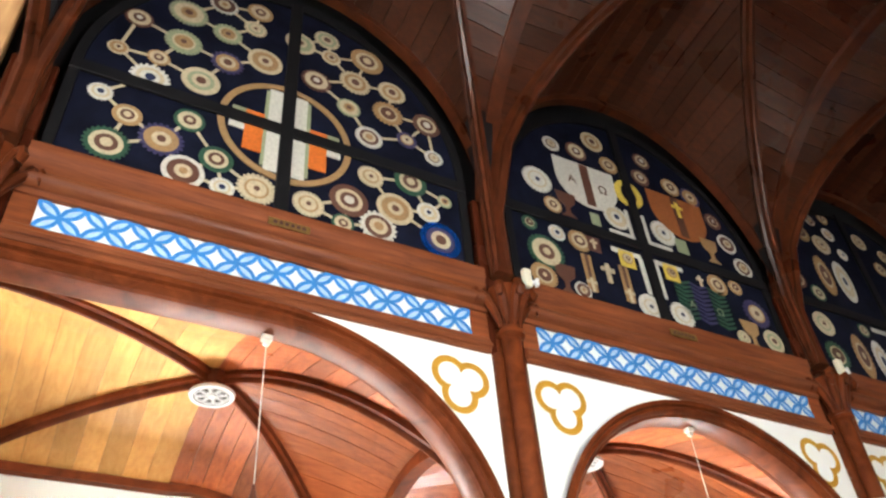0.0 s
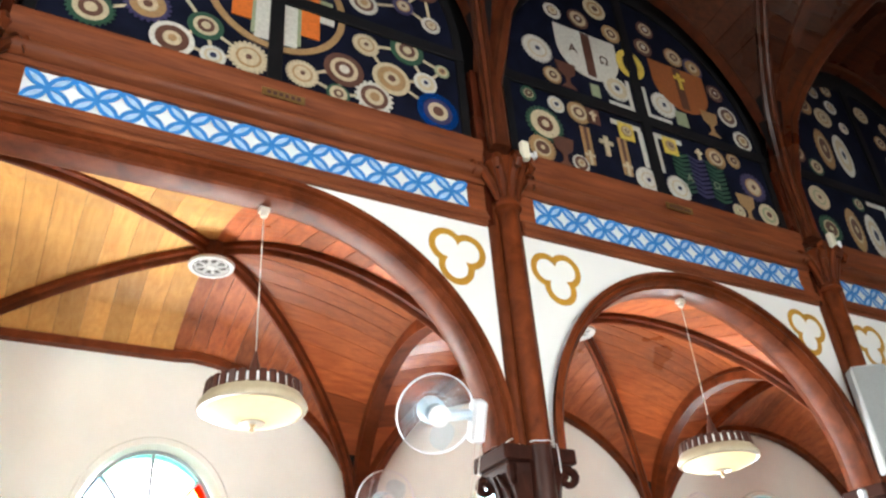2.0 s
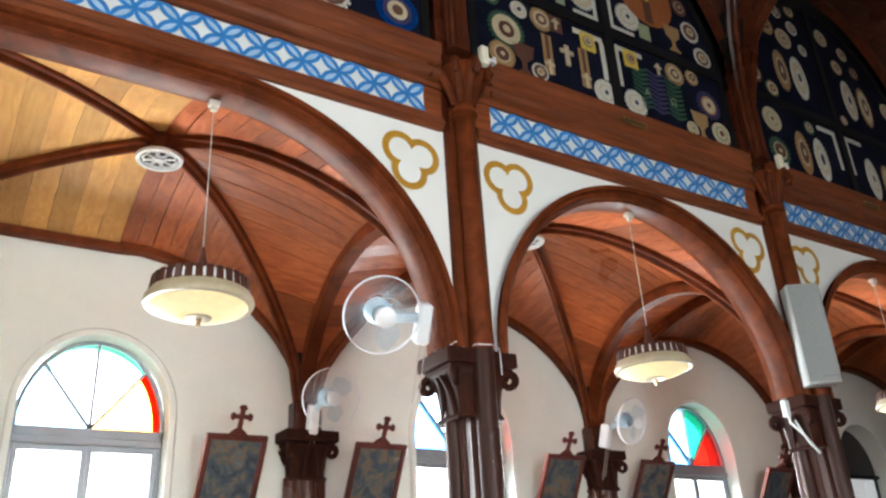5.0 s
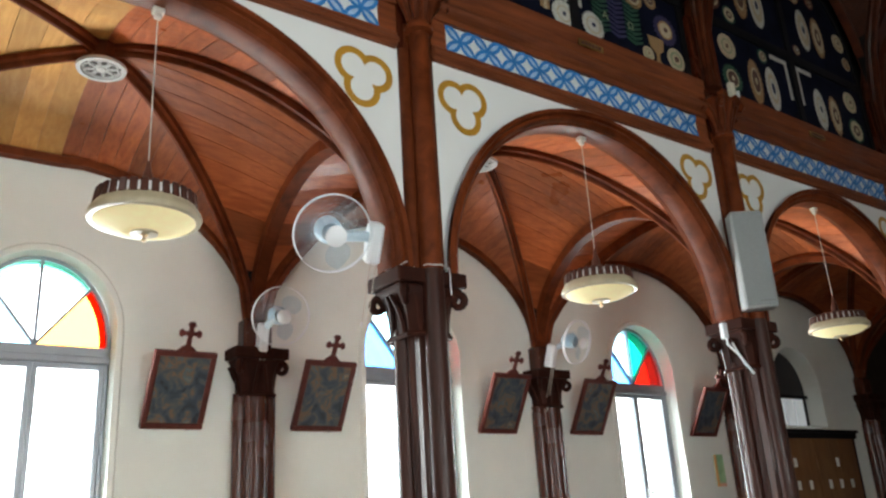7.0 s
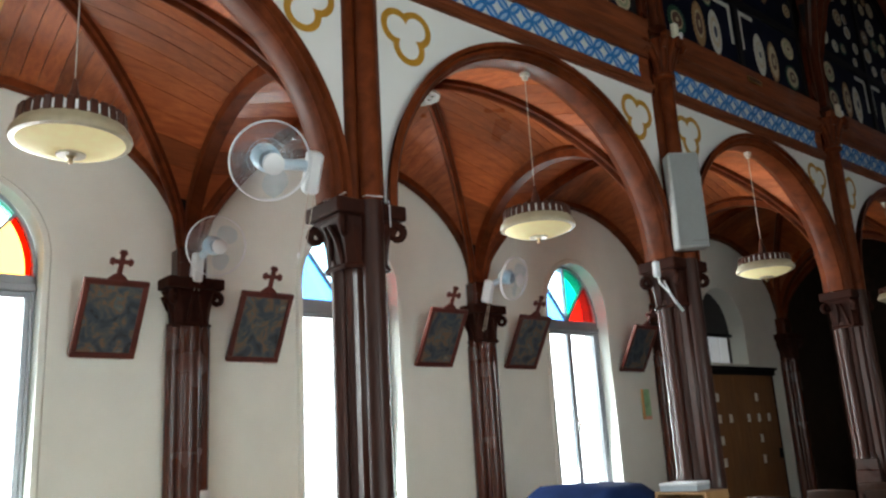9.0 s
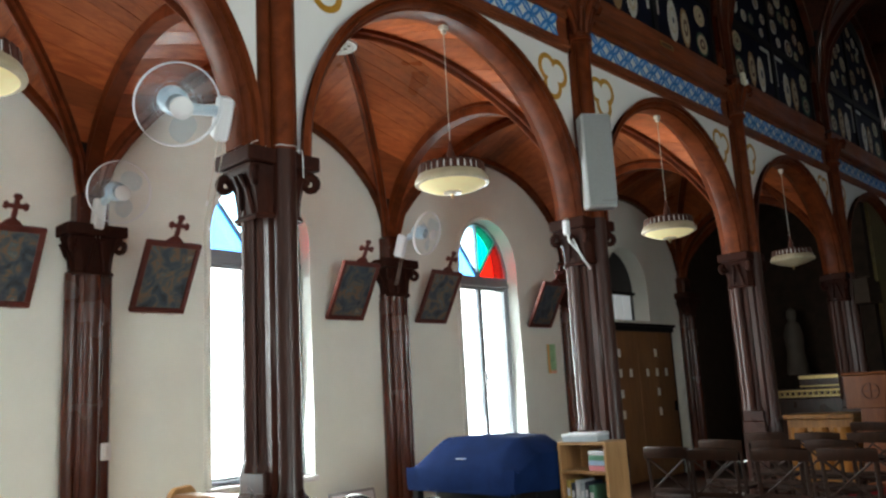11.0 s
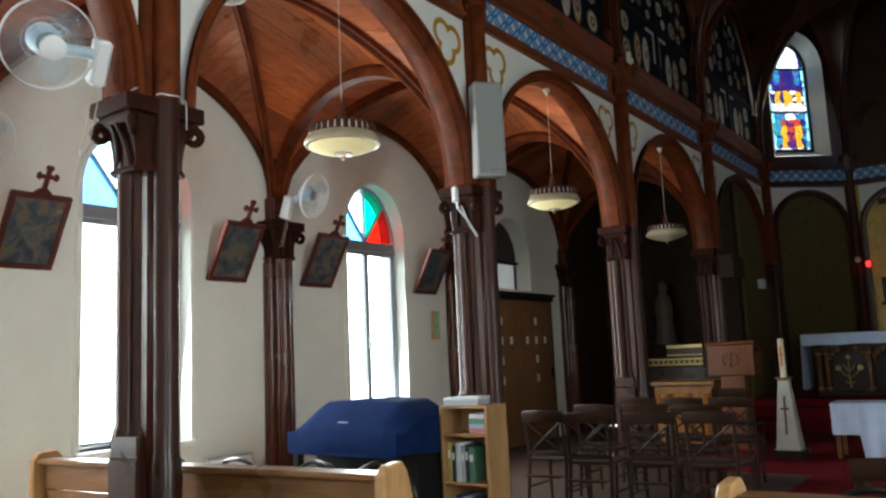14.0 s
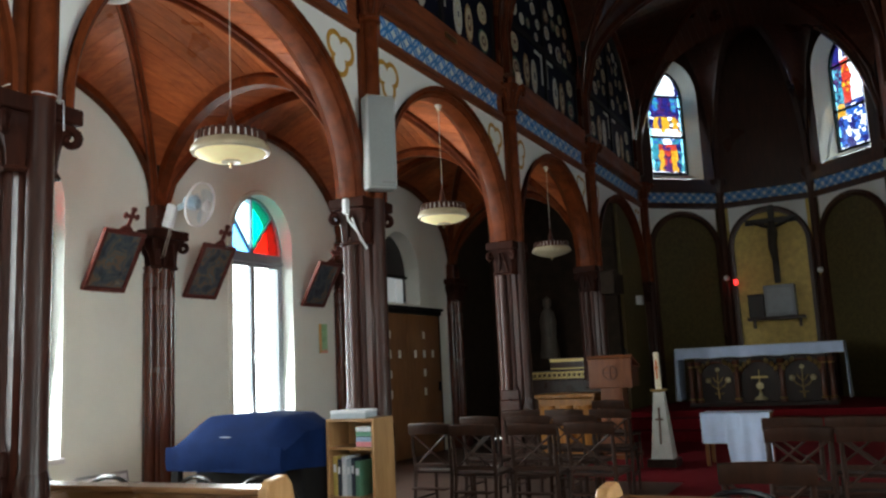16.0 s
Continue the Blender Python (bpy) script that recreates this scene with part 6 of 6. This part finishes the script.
wc.matrix_basis = pose(6.20, 3.40, 0)
rnd = random.Random(21)
for x, ys in ((6.12, (2.94, 2.47, 2.0)), (6.95, (3.30, 2.84, 2.38)), (7.75, (3.22, 2.78, 2.32)), (5.62, (0.52, 0.06, -0.40)), (6.40, (0.62, 0.16, -0.30))):
    for y in ys:
        copy_thing(wc, pose(x + rnd.uniform(-0.06, 0.06), y + rnd.uniform(-0.03, 0.03), 0, 0, 0, rnd.uniform(-8, 8)))
copy_thing(wc, pose(3.85, 0.50, 0, 0, 0, 5))
copy_thing(wc, pose(9.3, 2.75, 0, 0, 0, -10))
PAPER = plain("white_paper", (0.80, 0.81, 0.84), 0.7, vary=0.04)
BOOKC = [plain("book_" + n, c, 0.5, vary=0.1, scale=20) for n, c in (("yellow", (0.55, 0.42, 0.10)), ("white", (0.72, 0.74, 0.78)), ("pale", (0.45, 0.52, 0.58)), ("dark", (0.03, 0.04, 0.07)), ("pink", (0.62, 0.22, 0.26)), ("green", (0.10, 0.25, 0.16)), ("blue", (0.30, 0.42, 0.58)))]
for x, y, m in ((6.33, 2.94, PAPER), (6.32, 2.47, BOOKC[4]), (6.40, 3.40, BOOKC[3]), (6.30, 2.0, BOOKC[3])):
    b = thing("hymn_book", x, y, 0.428, rnd.uniform(-30, 30), label="small hymn book or leaflet lying on a chair seat", category="book", group="books on chairs")
    part("cover", boxed(-0.08, 0.08, -0.06, 0.06, 0, 0.016, 0.003), m, b)

# ---- covered upright piano ----
BLUE_CLOTH = plain("navy_quilted_cloth", (0.007, 0.019, 0.075), 0.95, vary=0.22, scale=5, bump=0.3, spec=0.06)
p = thing("piano", 4.40, 4.10, 0, -2, label="upright piano under a fitted dark blue cloth cover", category="piano")
bm = bmesh.new()
sec = [(0.0, 0.64), (-0.012, 0.70), (0.0, 0.80), (0.03, 0.835), (0.12, 0.885), (0.26, 0.985), (0.30, 1.0), (0.60, 1.005), (0.63, 0.99), (0.635, 0.62), (0.55, 0.63), (0.28, 0.64), (0.1, 0.645)]
rows = []
for i in range(25):
    t = i / 24
    y = -0.54 + 1.08 * t
    endk = min(1, min(t, 1 - t) * 24 / 4)
    k = 0.94 + 0.06 * endk
    rows.append([Vector((0.3 + (x - 0.3) * k + 0.006 * math.sin(9 * y + 14 * z), y, 0.64 + (z - 0.64) * (1 if z < 0.82 else 0.70 + 0.30 * endk ** 0.8) + 0.006 * math.sin(7 * y + 3 * x))) for x, z in sec + sec[:1]])
grid_quads(bm, rows)
bm.faces.new([bm.verts.new(q) for q in rows[0][:-1]])
bm.faces.new([bm.verts.new(q) for q in reversed(rows[-1][:-1])])
part("cover", bm, BLUE_CLOTH, p, "dark blue fitted cloth cover", smooth=True)
part("hem", box(boxed(-0.004, 0.004, -0.5, 0.5, 0.635, 0.655), 0.1, 0.104, -0.4, 0.4, 0.63, 0.64), BLUE_CLOTH, p)
part("case", boxed(0.27, 0.62, -0.51, 0.51, 0.06, 0.66, 0.01), BLACK, p, "black lacquered case")
for y in (-0.48, 0.48):
    part("leg", boxed(0.04, 0.10, y - 0.035, y + 0.035, 0.0, 0.66, 0.008), BLACK, p)
    part("toe_block", boxed(0.02, 0.6, y - 0.04, y + 0.04, 0.0, 0.07, 0.01), BLACK, p)
part("emblem", boxed(0.045, 0.075, -0.04, 0.04, 0.862, 0.868, 0.001, m=None), plain("silver_print", (0.55, 0.58, 0.62), 0.4), p, "small silver emblem")

# ---- bookcase ----
b = thing("bookcase", 4.86, 3.33, 0, label="narrow light oak bookcase with books on open shelves", category="bookcase")
part("side_panel", boxed(0, 0.27, -0.20, -0.178, 0, 0.95, 0.003), OAK_LIGHT, b)
part("side_panel", boxed(0, 0.27, 0.178, 0.20, 0, 0.95, 0.003), OAK_LIGHT, b)
part("back_panel", boxed(0.255, 0.268, -0.178, 0.178, 0.02, 0.95), OAK_LIGHT, b)
for z in (0.05, 0.40, 0.735, 0.93):
    part("shelf", boxed(0.004, 0.254, -0.178, 0.178, z, z + 0.02, 0.002), OAK_LIGHT, b)
rnd = random.Random(4)
for z, specs in ((0.756, [(0, .15, 5), (0, .15, 4)]), (0.42, [(0, .27, 0), (0, .25, 3), (0, .27, 1), (0, .25, 2), (0, .26, 3), (0, .24, 5)]), (0.07, [(0, .24, 2), (0, .26, 3), (0, .25, 6), (0, .22, 1), (0, .26, 3)])):
    y = 0.165
    if z > 0.7:
        for k, c in enumerate((4, 6, 5, 1)):
            bk = thing("book", 4.90, 3.30 - 0.06, z + 0.034 * k, label="box of leaflets stacked on the shelf", category="book", group="shelf books")
            part("cover", boxed(0, 0.2, -0.105, 0.065, 0, 0.032, 0.003), BOOKC[c], bk)
        continue
    for _, h, c in specs:
        t = rnd.uniform(0.028, 0.06)
        bk = thing("book", 4.885, 3.33 + y - t, z, label="upright book or file on the shelf", category="book", group="shelf books")
        part("cover", boxed(0, 0.19, 0, t - 0.002, 0, h, 0.003), BOOKC[c], bk)
        part("spine_label", boxed(-0.002, 0.0, 0.005, t - 0.007, h * 0.6, h * 0.8), PAPER, bk)
        y -= t + 0.003
pk = thing("paper_stack", 4.96, 3.36, 0.951, 12, label="flat grey box of papers on the bookcase", category="box")
part("box", boxed(-0.1, 0.14, -0.13, 0.13, 0, 0.05, 0.004), BOOKC[2], pk)
part("lid", boxed(-0.103, 0.143, -0.133, 0.133, 0.035, 0.055, 0.004), BOOKC[1], pk)
fr = thing("leaning_picture", 4.95, YW - 0.10, 0.0, label="white-framed picture leaning on the wall near the floor", category="picture")
fr.matrix_basis = pose(5.02, YW - 0.17, 0.0, -12, 0, 0)
part("frame", boxed(-0.27, 0.27, -0.01, 0.012, 0, 0.52, 0.005), plain("grey_frame", (0.35, 0.36, 0.37), 0.5), fr)
part("sheet", boxed(-0.245, 0.245, -0.013, -0.009, 0.025, 0.495), PAPER, fr)

# ---- sanctuary things ----
# white linen with the blue of the window light put into its colour
LINEN = plain("blue_lit_linen", (0.56, 0.66, 0.88), 0.85, vary=0.06, scale=8, bump=0.15, spec=0.2)
ALTAR_WOOD = wood("altar_wood", (0.012, 0.005, 0.003), (0.032, 0.012, 0.007), (1, 1, 6), 0.35, 0.3)
CARVED = wood("carved_altar_wood", (0.07, 0.022, 0.010), (0.15, 0.05, 0.022), (1, 1, 6), 0.3, 0.3)
GILT = plain("gilding", (0.52, 0.38, 0.15), 0.35, 0.75, vary=0.2, scale=25)
PALE_GILT = plain("pale_worn_gilding", (0.58, 0.50, 0.28), 0.45, 0.4, vary=0.2, scale=25)
a = thing("altar", 14.05, 1.65, 0.42, label="carved dark wooden altar with gilt arches under a white cloth", category="altar")
part("mensa", boxed(-0.1, 0.75, -1.22, 1.22, 0.90, 0.97, 0.01), ALTAR_WOOD, a)
part("core", boxed(0.06, 0.70, -1.0, 1.0, 0.0, 0.9, 0.01), ALTAR_WOOD, a)
part("plinth", boxed(-0.04, 0.75, -1.12, 1.12, 0.0, 0.07, 0.01), ALTAR_WOOD, a)
for y in (-1.06, -0.94, -0.34, 0.34, 0.94, 1.06):
    col_p = part("colonnette", lathe(bmesh.new(), [(0.062, 0.07), (0.062, 0.11), (0.045, 0.13), (0.042, 0.64), (0.06, 0.69), (0.064, 0.74)], 12, Matrix.Translation((0.0, y, 0))), CARVED, a, "reddish carved colonnette", smooth=True)
    for z in (0.12, 0.66):
        part("gilt_band", lathe(bmesh.new(), [(0.045, z - 0.018), (0.062, z), (0.045, z + 0.018)], 12, Matrix.Translation((0.0, y, 0))), GILT, col_p, smooth=True)
part("top_rail", boxed(-0.05, 0.06, -1.12, 1.12, 0.80, 0.90, 0.01), CARVED, a)
for y in (-0.64, 0, 0.64):
    half = 0.26
    pts = [(0.0, y - half * math.cos(math.pi * k / 16), 0.52 + 0.20 * math.sin(math.pi * k / 16)) for k in range(17)]
    part("arch", tube(bmesh.new(), pts, 0.020, 6), CARVED, a, smooth=True)
    for s in (-1, 1):
        for k in range(3):
            q = 0.50 + 0.36 * k
            c0 = Vector((-0.015, y + s * half * math.cos(q - 0.30), 0.52 + 0.20 * math.sin(q - 0.30)))
            c1 = Vector((-0.03, y + s * (half + 0.05) * math.cos(q), 0.52 + 0.25 * math.sin(q)))
            part("gilt_leaf", tube(bmesh.new(), [c0, c0.lerp(c1, 0.5) + Vector((-0.012, 0, 0)), c1], [0.014, 0.036, 0.012], 6), GILT, a, smooth=True)
    st = part("gilt_spray", tube(bmesh.new(), [(0.04, y, 0.12), (0.035, y + 0.008, 0.35), (0.03, y, 0.58)], [0.016, 0.010, 0.008], 6), GILT, a, "gilt flower spray" if y else "gilt monogram on a foot")
    if y:
        for s in (-1, 1):
            for z, r, up in ((0.20, 0.07, 0.02), (0.28, 0.15, 0.14), (0.38, 0.08, 0.10)):
                part("spray_leaf", tube(bmesh.new(), [(0.04, y, z), (0.03, y + s * r * 0.6, z + up * 0.4), (0.03, y + s * r, z + up)], [0.007, 0.012, 0.008], 6), GILT, st, smooth=True)
            part("spray_flower", lathe(bmesh.new(), [(0, -0.02), (0.035, -0.015), (0.05, 0.0), (0.03, 0.012)], 8, pose(0.025, y + s * 0.155, 0.43, 0, 90, 0)), PALE_GILT, st, smooth=True)
        part("spray_flower", lathe(bmesh.new(), [(0, -0.02), (0.03, -0.015), (0.04, 0.0), (0.03, 0.012)], 8, pose(0.025, y, 0.60, 0, 90, 0)), PALE_GILT, st, smooth=True)
    else:
        part("monogram_bar", boxed(0.02, 0.045, -0.13, 0.13, 0.44, 0.475, 0.006), GILT, st)
        part("monogram_disc", lathe(bmesh.new(), [(0, -0.02), (0.05, -0.015), (0.06, 0.0), (0.03, 0.012)], 12, pose(0.03, y, 0.32, 0, 90, 0)), PALE_GILT, st, smooth=True)
        part("monogram_foot", lathe(bmesh.new(), [(0.11, 0.10), (0.09, 0.13), (0.03, 0.17), (0.02, 0.22)], 12, Matrix.Translation((0.04, y, 0))), PALE_GILT, st, smooth=True)
for k in range(2):
    part("candle_foot", lathe(bmesh.new(), [(0.05, 0.0), (0.05, 0.03), (0.02, 0.05), (0, 0.05)], 12, Matrix.Translation((0.02, (-1.02, 1.02)[k], 0.90))), GILT, a)
cl = thing("altar_cloth", 14.05, 1.65, 1.392, label="white linen cloth hanging over the altar's edges", category="cloth")
bm = bmesh.new()
rows = []
for i in range(61):
    y = -1.27 + 2.54 * i / 60
    wv = 0.012 * math.sin(i * 1.1)
    rows.append([Vector((0.72, y, 0.004)), Vector((-0.10, y, 0.004)), Vector((-0.13 + wv * 0.3, y, -0.01)), Vector((-0.135 + wv, y, -0.10)), Vector((-0.135 + wv * 1.6, y, -0.175 + 0.006 * math.sin(i * 0.5)))])
part("front_fall", grid_quads(bm, rows), LINEN, cl, smooth=True)
for s in (-1, 1):
    bm = bmesh.new()
    rows = []
    for i in range(25):
        x = -0.12 + 0.84 * i / 24
        wv = 0.018 * math.sin(i * 0.9)
        rows.append([Vector((x, s * 1.27, 0.004)), Vector((x, s * (1.285 + wv * 0.3), -0.03)), Vector((x, s * (1.29 + wv), -0.4)), Vector((x, s * (1.30 + wv * 1.5), -0.86 + 0.01 * math.sin(i)))])
    part("side_fall", grid_quads(bm, rows), LINEN, cl, smooth=True)

le = thing("lectern", 10.6, 3.09, 0, label="reddish oak lectern with a carved emblem on its desk", category="lectern")
LECT = wood("lectern_wood", (0.14, 0.040, 0.012), (0.25, 0.082, 0.025), (1, 1, 9), 0.4, 0.2)
part("desk_front", boxed(-0.02, 0.02, -0.29, 0.29, 0.90, 1.29, 0.01), LECT, le)
part("desk_top", boxed(-0.03, 0.42, -0.31, 0.31, 0, 0.035, 0.008, m=pose(0, 0, 1.29, 0, 18, 0)), LECT, le)
for s in (-1, 1):
    part("desk_side", boxed(0.02, 0.36, s * 0.27 - 0.015, s * 0.27 + 0.015, 0.92, 1.18, 0.006), LECT, le)
bm = bmesh.new()
grid_quads(bm, [[Vector((0.12 + sx * r * 0.8, sy * r, z)) for sx, sy in ((-1, -1), (1, -1), (1, 1), (-1, 1), (-1, -1))] for r, z in ((0.19, 0.05), (0.17, 0.3), (0.14, 0.92))])
part("post", bm, LECT, le)
part("foot", boxed(-0.12, 0.40, -0.26, 0.26, 0, 0.06, 0.012), LECT, le)
em = part("emblem", lathe(bmesh.new(), [(0.10, 0), (0.10, 0.012), (0.085, 0.012), (0.085, 0)], 24, pose(-0.02, 0, 1.10, 0, -90, 0)), CARVED, le, "carved round emblem")
part("emblem_bar", boxed(-0.033, -0.02, -0.012, 0.012, 1.0, 1.2), CARVED, em)
part("emblem_bar", boxed(-0.032, -0.02, -0.09, 0.09, 1.09, 1.112), CARVED, em)
part("microphone", tube(bmesh.new(), [(0.1, -0.22, 1.27), (0.06, -0.20, 1.40), (-0.02, -0.14, 1.47)], 0.007, 6), BLACK, le)

cs = thing("paschal_candle_stand", 9.88, 2.31, 0, label="tall candle on a pale tapering stand with a cross", category="candle stand")
STONE = plain("pale_stand_paint", (0.50, 0.50, 0.46), 0.7, vary=0.12)
bm = bmesh.new()
grid_quads(bm, [[Vector((sx * r, sy * r, z)) for sx, sy in ((-1, -1), (1, -1), (1, 1), (-1, 1), (-1, -1))] for r, z in ((0.125, 0.10), (0.058, 0.86), (0.0, 0.862))])
part("stand", bm, STONE, cs, "pale tapering pedestal")
part("base", boxed(-0.17, 0.17, -0.17, 0.17, 0, 0.10, 0.01), ALTAR_WOOD, cs)
part("drip_plate", lathe(bmesh.new(), [(0.0, 0.862), (0.07, 0.865), (0.105, 0.885), (0.105, 0.90), (0.04, 0.895)], 16), BRASS, cs, smooth=True)
cn = part("candle", lathe(bmesh.new(), [(0.036, 0.89), (0.034, 1.32), (0.026, 1.335), (0, 1.335)], 16), plain("wax", (0.75, 0.66, 0.48), 0.5, vary=0.08), cs, smooth=True)
part("ornament", box(boxed(-0.039, -0.034, -0.010, 0.010, 1.02, 1.24), -0.039, -0.034, -0.022, 0.022, 1.14, 1.165), PAL["orange"], cn)
part("cross_mark", box(boxed(-0.007, 0.007, -0.010, 0.010, -0.21, 0.21, 0.0, m=pose(-0.1035, 0, 0.48, 0, 6.2, 0)), -0.007, 0.007, -0.045, 0.045, 0.06, 0.082, m=pose(-0.1035, 0, 0.48, 0, 6.2, 0)), PAL["brown"], cs)

tb = thing("draped_table", 10.05, 1.48, 0, label="small table under a long white cloth before the sanctuary", category="table")
part("top", boxed(-0.2, 0.25, -0.37, 0.37, 0.57, 0.60, 0.005), OAK, tb)
bm = bmesh.new()
rows = []
for i in range(31):
    y = -0.375 + 0.75 * i / 30
    lo = 0.03 if i < 19 else 0.27
    wv = 0.01 * math.sin(i * 0.9)
    rows.append([Vector((0.25, y, 0.606)), Vector((-0.2, y, 0.606)), Vector((-0.212 + wv * 0.4, y, 0.59)), Vector((-0.215 + wv, y, (0.6 + lo) / 2)), Vector((-0.218 + wv * 1.4, y, lo))])
part("cloth", grid_quads(bm, rows), LINEN, tb, "white cloth", smooth=True)
for x in (-0.16, 0.2):
    for y in (-0.33, 0.33):
        part("leg", boxed(x - 0.02, x + 0.02, y - 0.02, y + 0.02, 0, 0.57), OAK, tb)

# crucifix, shelf and boxes on the gold panel
cx = thing("crucifix", APX - 0.06, 1.42, 2.55, label="dark wooden crucifix with a plain figure before the gold panel", category="crucifix")
bm = bmesh.new()
box(bm, -0.03, 0.03, -0.055, 0.055, 0.0, 1.50, 0.008)
box(bm, -0.031, 0.029, -0.48, 0.48, 1.14, 1.25, 0.008)
tube(bm, [(-0.07, 0, 0.35), (-0.10, 0.02, 0.65), (-0.08, 0, 0.95), (-0.09, 0, 1.18)], [0.04, 0.07, 0.09, 0.05], 8)
for s in (-1, 1):
    tube(bm, [(-0.08, 0, 1.05), (-0.07, s * 0.2, 1.12), (-0.06, s * 0.42, 1.22)], [0.04, 0.03, 0.02], 6)
part("figure", bm, plain("dark_bronze", (0.035, 0.025, 0.018), 0.5, vary=0.2), cx, smooth=True)
sh = thing("wall_shelf", APX - 0.02, 1.50, 1.86, label="dark narrow shelf on the gold panel", category="shelf")
part("board", boxed(-0.3, 0.0, -0.50, 0.50, 0, 0.06, 0.008), DARK_WOOD, sh)
for y in (-0.4, 0.4):
    part("bracket", boxed(-0.2, 0.0, y - 0.02, y + 0.02, -0.14, 0.0, 0.005), DARK_WOOD, sh)
tn = thing("tabernacle", APX - 0.18, 1.40, 1.921, label="grey metal tabernacle box on the shelf", category="tabernacle")
part("box", boxed(-0.13, 0.13, -0.27, 0.27, 0, 0.58, 0.012), plain("grey_metal", (0.30, 0.31, 0.33), 0.5, 0.3, vary=0.1), tn)
part("door", boxed(-0.142, -0.13, -0.22, 0.22, 0.06, 0.52, 0.006), plain("grey_metal_door", (0.36, 0.37, 0.40), 0.45, 0.3, vary=0.1), tn)
bx = thing("wooden_box", APX - 0.18, 1.82, 1.921, label="small dark brown wooden box on the shelf", category="box")
part("box", boxed(-0.12, 0.12, -0.14, 0.14, 0, 0.40, 0.01), ALTAR_WOOD, bx)
part("lid", boxed(-0.13, 0.13, -0.15, 0.15, 0.40, 0.43, 0.006), ALTAR_WOOD, bx)
rl = thing("sanctuary_lamp", APX - 0.14, 2.16, 2.62, label="small red glowing sanctuary lamp", category="lamp")
part("glass", lathe(bmesh.new(), [(0, -0.05), (0.03, -0.045), (0.042, 0.0), (0.036, 0.05), (0, 0.052)], 14), glow("red_lamp_glass", (1.0, 0.03, 0.03), 3.0), rl, smooth=True)
part("bracket", boxed(-0.01, 0.14, -0.01, 0.01, -0.07, -0.05), BRASS, rl)
for y in (2.33, 0.67):
    wl = thing("wall_lamp", APX - 0.12, y, 2.72, label="small dim globe lamp on the apse shaft", category="lamp", group="apse wall lamps")
    part("globe", lathe(bmesh.new(), [(0, -0.06), (0.045, -0.04), (0.06, 0), (0.045, 0.04), (0, 0.06)], 14), WHITE_PLASTIC, wl, smooth=True)
    part("arm", boxed(0.0, 0.12, -0.012, 0.012, -0.08, -0.06), BRASS, wl)

# carved oak harmonium and side altar seen through the last arches
hm = thing("harmonium", 10.75, 3.78, 0, label="oak harmonium with three arched panels", category="harmonium")
GOLDEN = wood("golden_oak", (0.24, 0.095, 0.016), (0.42, 0.19, 0.038), (1, 1, 8), 0.4, 0.15)
part("case", boxed(0, 0.45, -0.40, 0.40, 0, 0.78, 0.012), GOLDEN, hm)
part("top", boxed(-0.05, 0.48, -0.43, 0.43, 0.78, 0.84, 0.012), GOLDEN, hm)
for y in (-0.26, 0, 0.26):
    part("round_panel", lathe(bmesh.new(), [(0.11, 0.12), (0.115, 0.3), (0.105, 0.68)], 16, Matrix.Translation((0.02, y, 0))), GOLDEN, hm, smooth=True)
sa = thing("side_altar", 12.9, 4.62, 0, label="dark side altar with gilt stepped shelves", category="altar")
part("table", boxed(0, 0.55, -0.85, 0.85, 0, 0.98, 0.01), DARK_WOOD, sa)
part("step", boxed(0.05, 0.55, -0.6, 0.6, 0.98, 1.12, 0.006), DARK_WOOD, sa)
part("step", boxed(0.2, 0.55, -0.55, 0.2, 1.12, 1.34, 0.006), DARK_WOOD, sa)
for y0, y1, x, z0, z1 in ((-0.6, 0.6, 0.044, 1.0, 1.03), (-0.6, 0.6, 0.044, 1.08, 1.11), (-0.55, 0.2, 0.194, 1.15, 1.17), (-0.55, 0.2, 0.194, 1.27, 1.32)):
    part("gilt_rail", boxed(x - 0.012, x + 0.004, y0, y1, z0, z1, 0.003), GILT, sa)
for k in range(14):
    part("gilt_stud", lathe(bmesh.new(), [(0, -0.02), (0.018, -0.012), (0.024, 0.0)], 8, pose(0.04, -0.56 + k * 0.086, 1.055, 0, 90, 0)), GILT, sa)
# plaster coloured dark brown so the statue looks dimly lit
stt = thing("statue", 13.2, 4.85, 1.34, label="robed plaster statue on the side altar, colour darkened for shade", category="statue")
part("figure", lathe(bmesh.new(), [(0.16, 0), (0.17, 0.05), (0.13, 0.35), (0.15, 0.62), (0.11, 0.78), (0.05, 0.84), (0.075, 0.92), (0.07, 1.0), (0, 1.06)], 18), plain("dimmed_plaster", (0.07, 0.055, 0.042), 0.7, vary=0.2), stt, smooth=True)
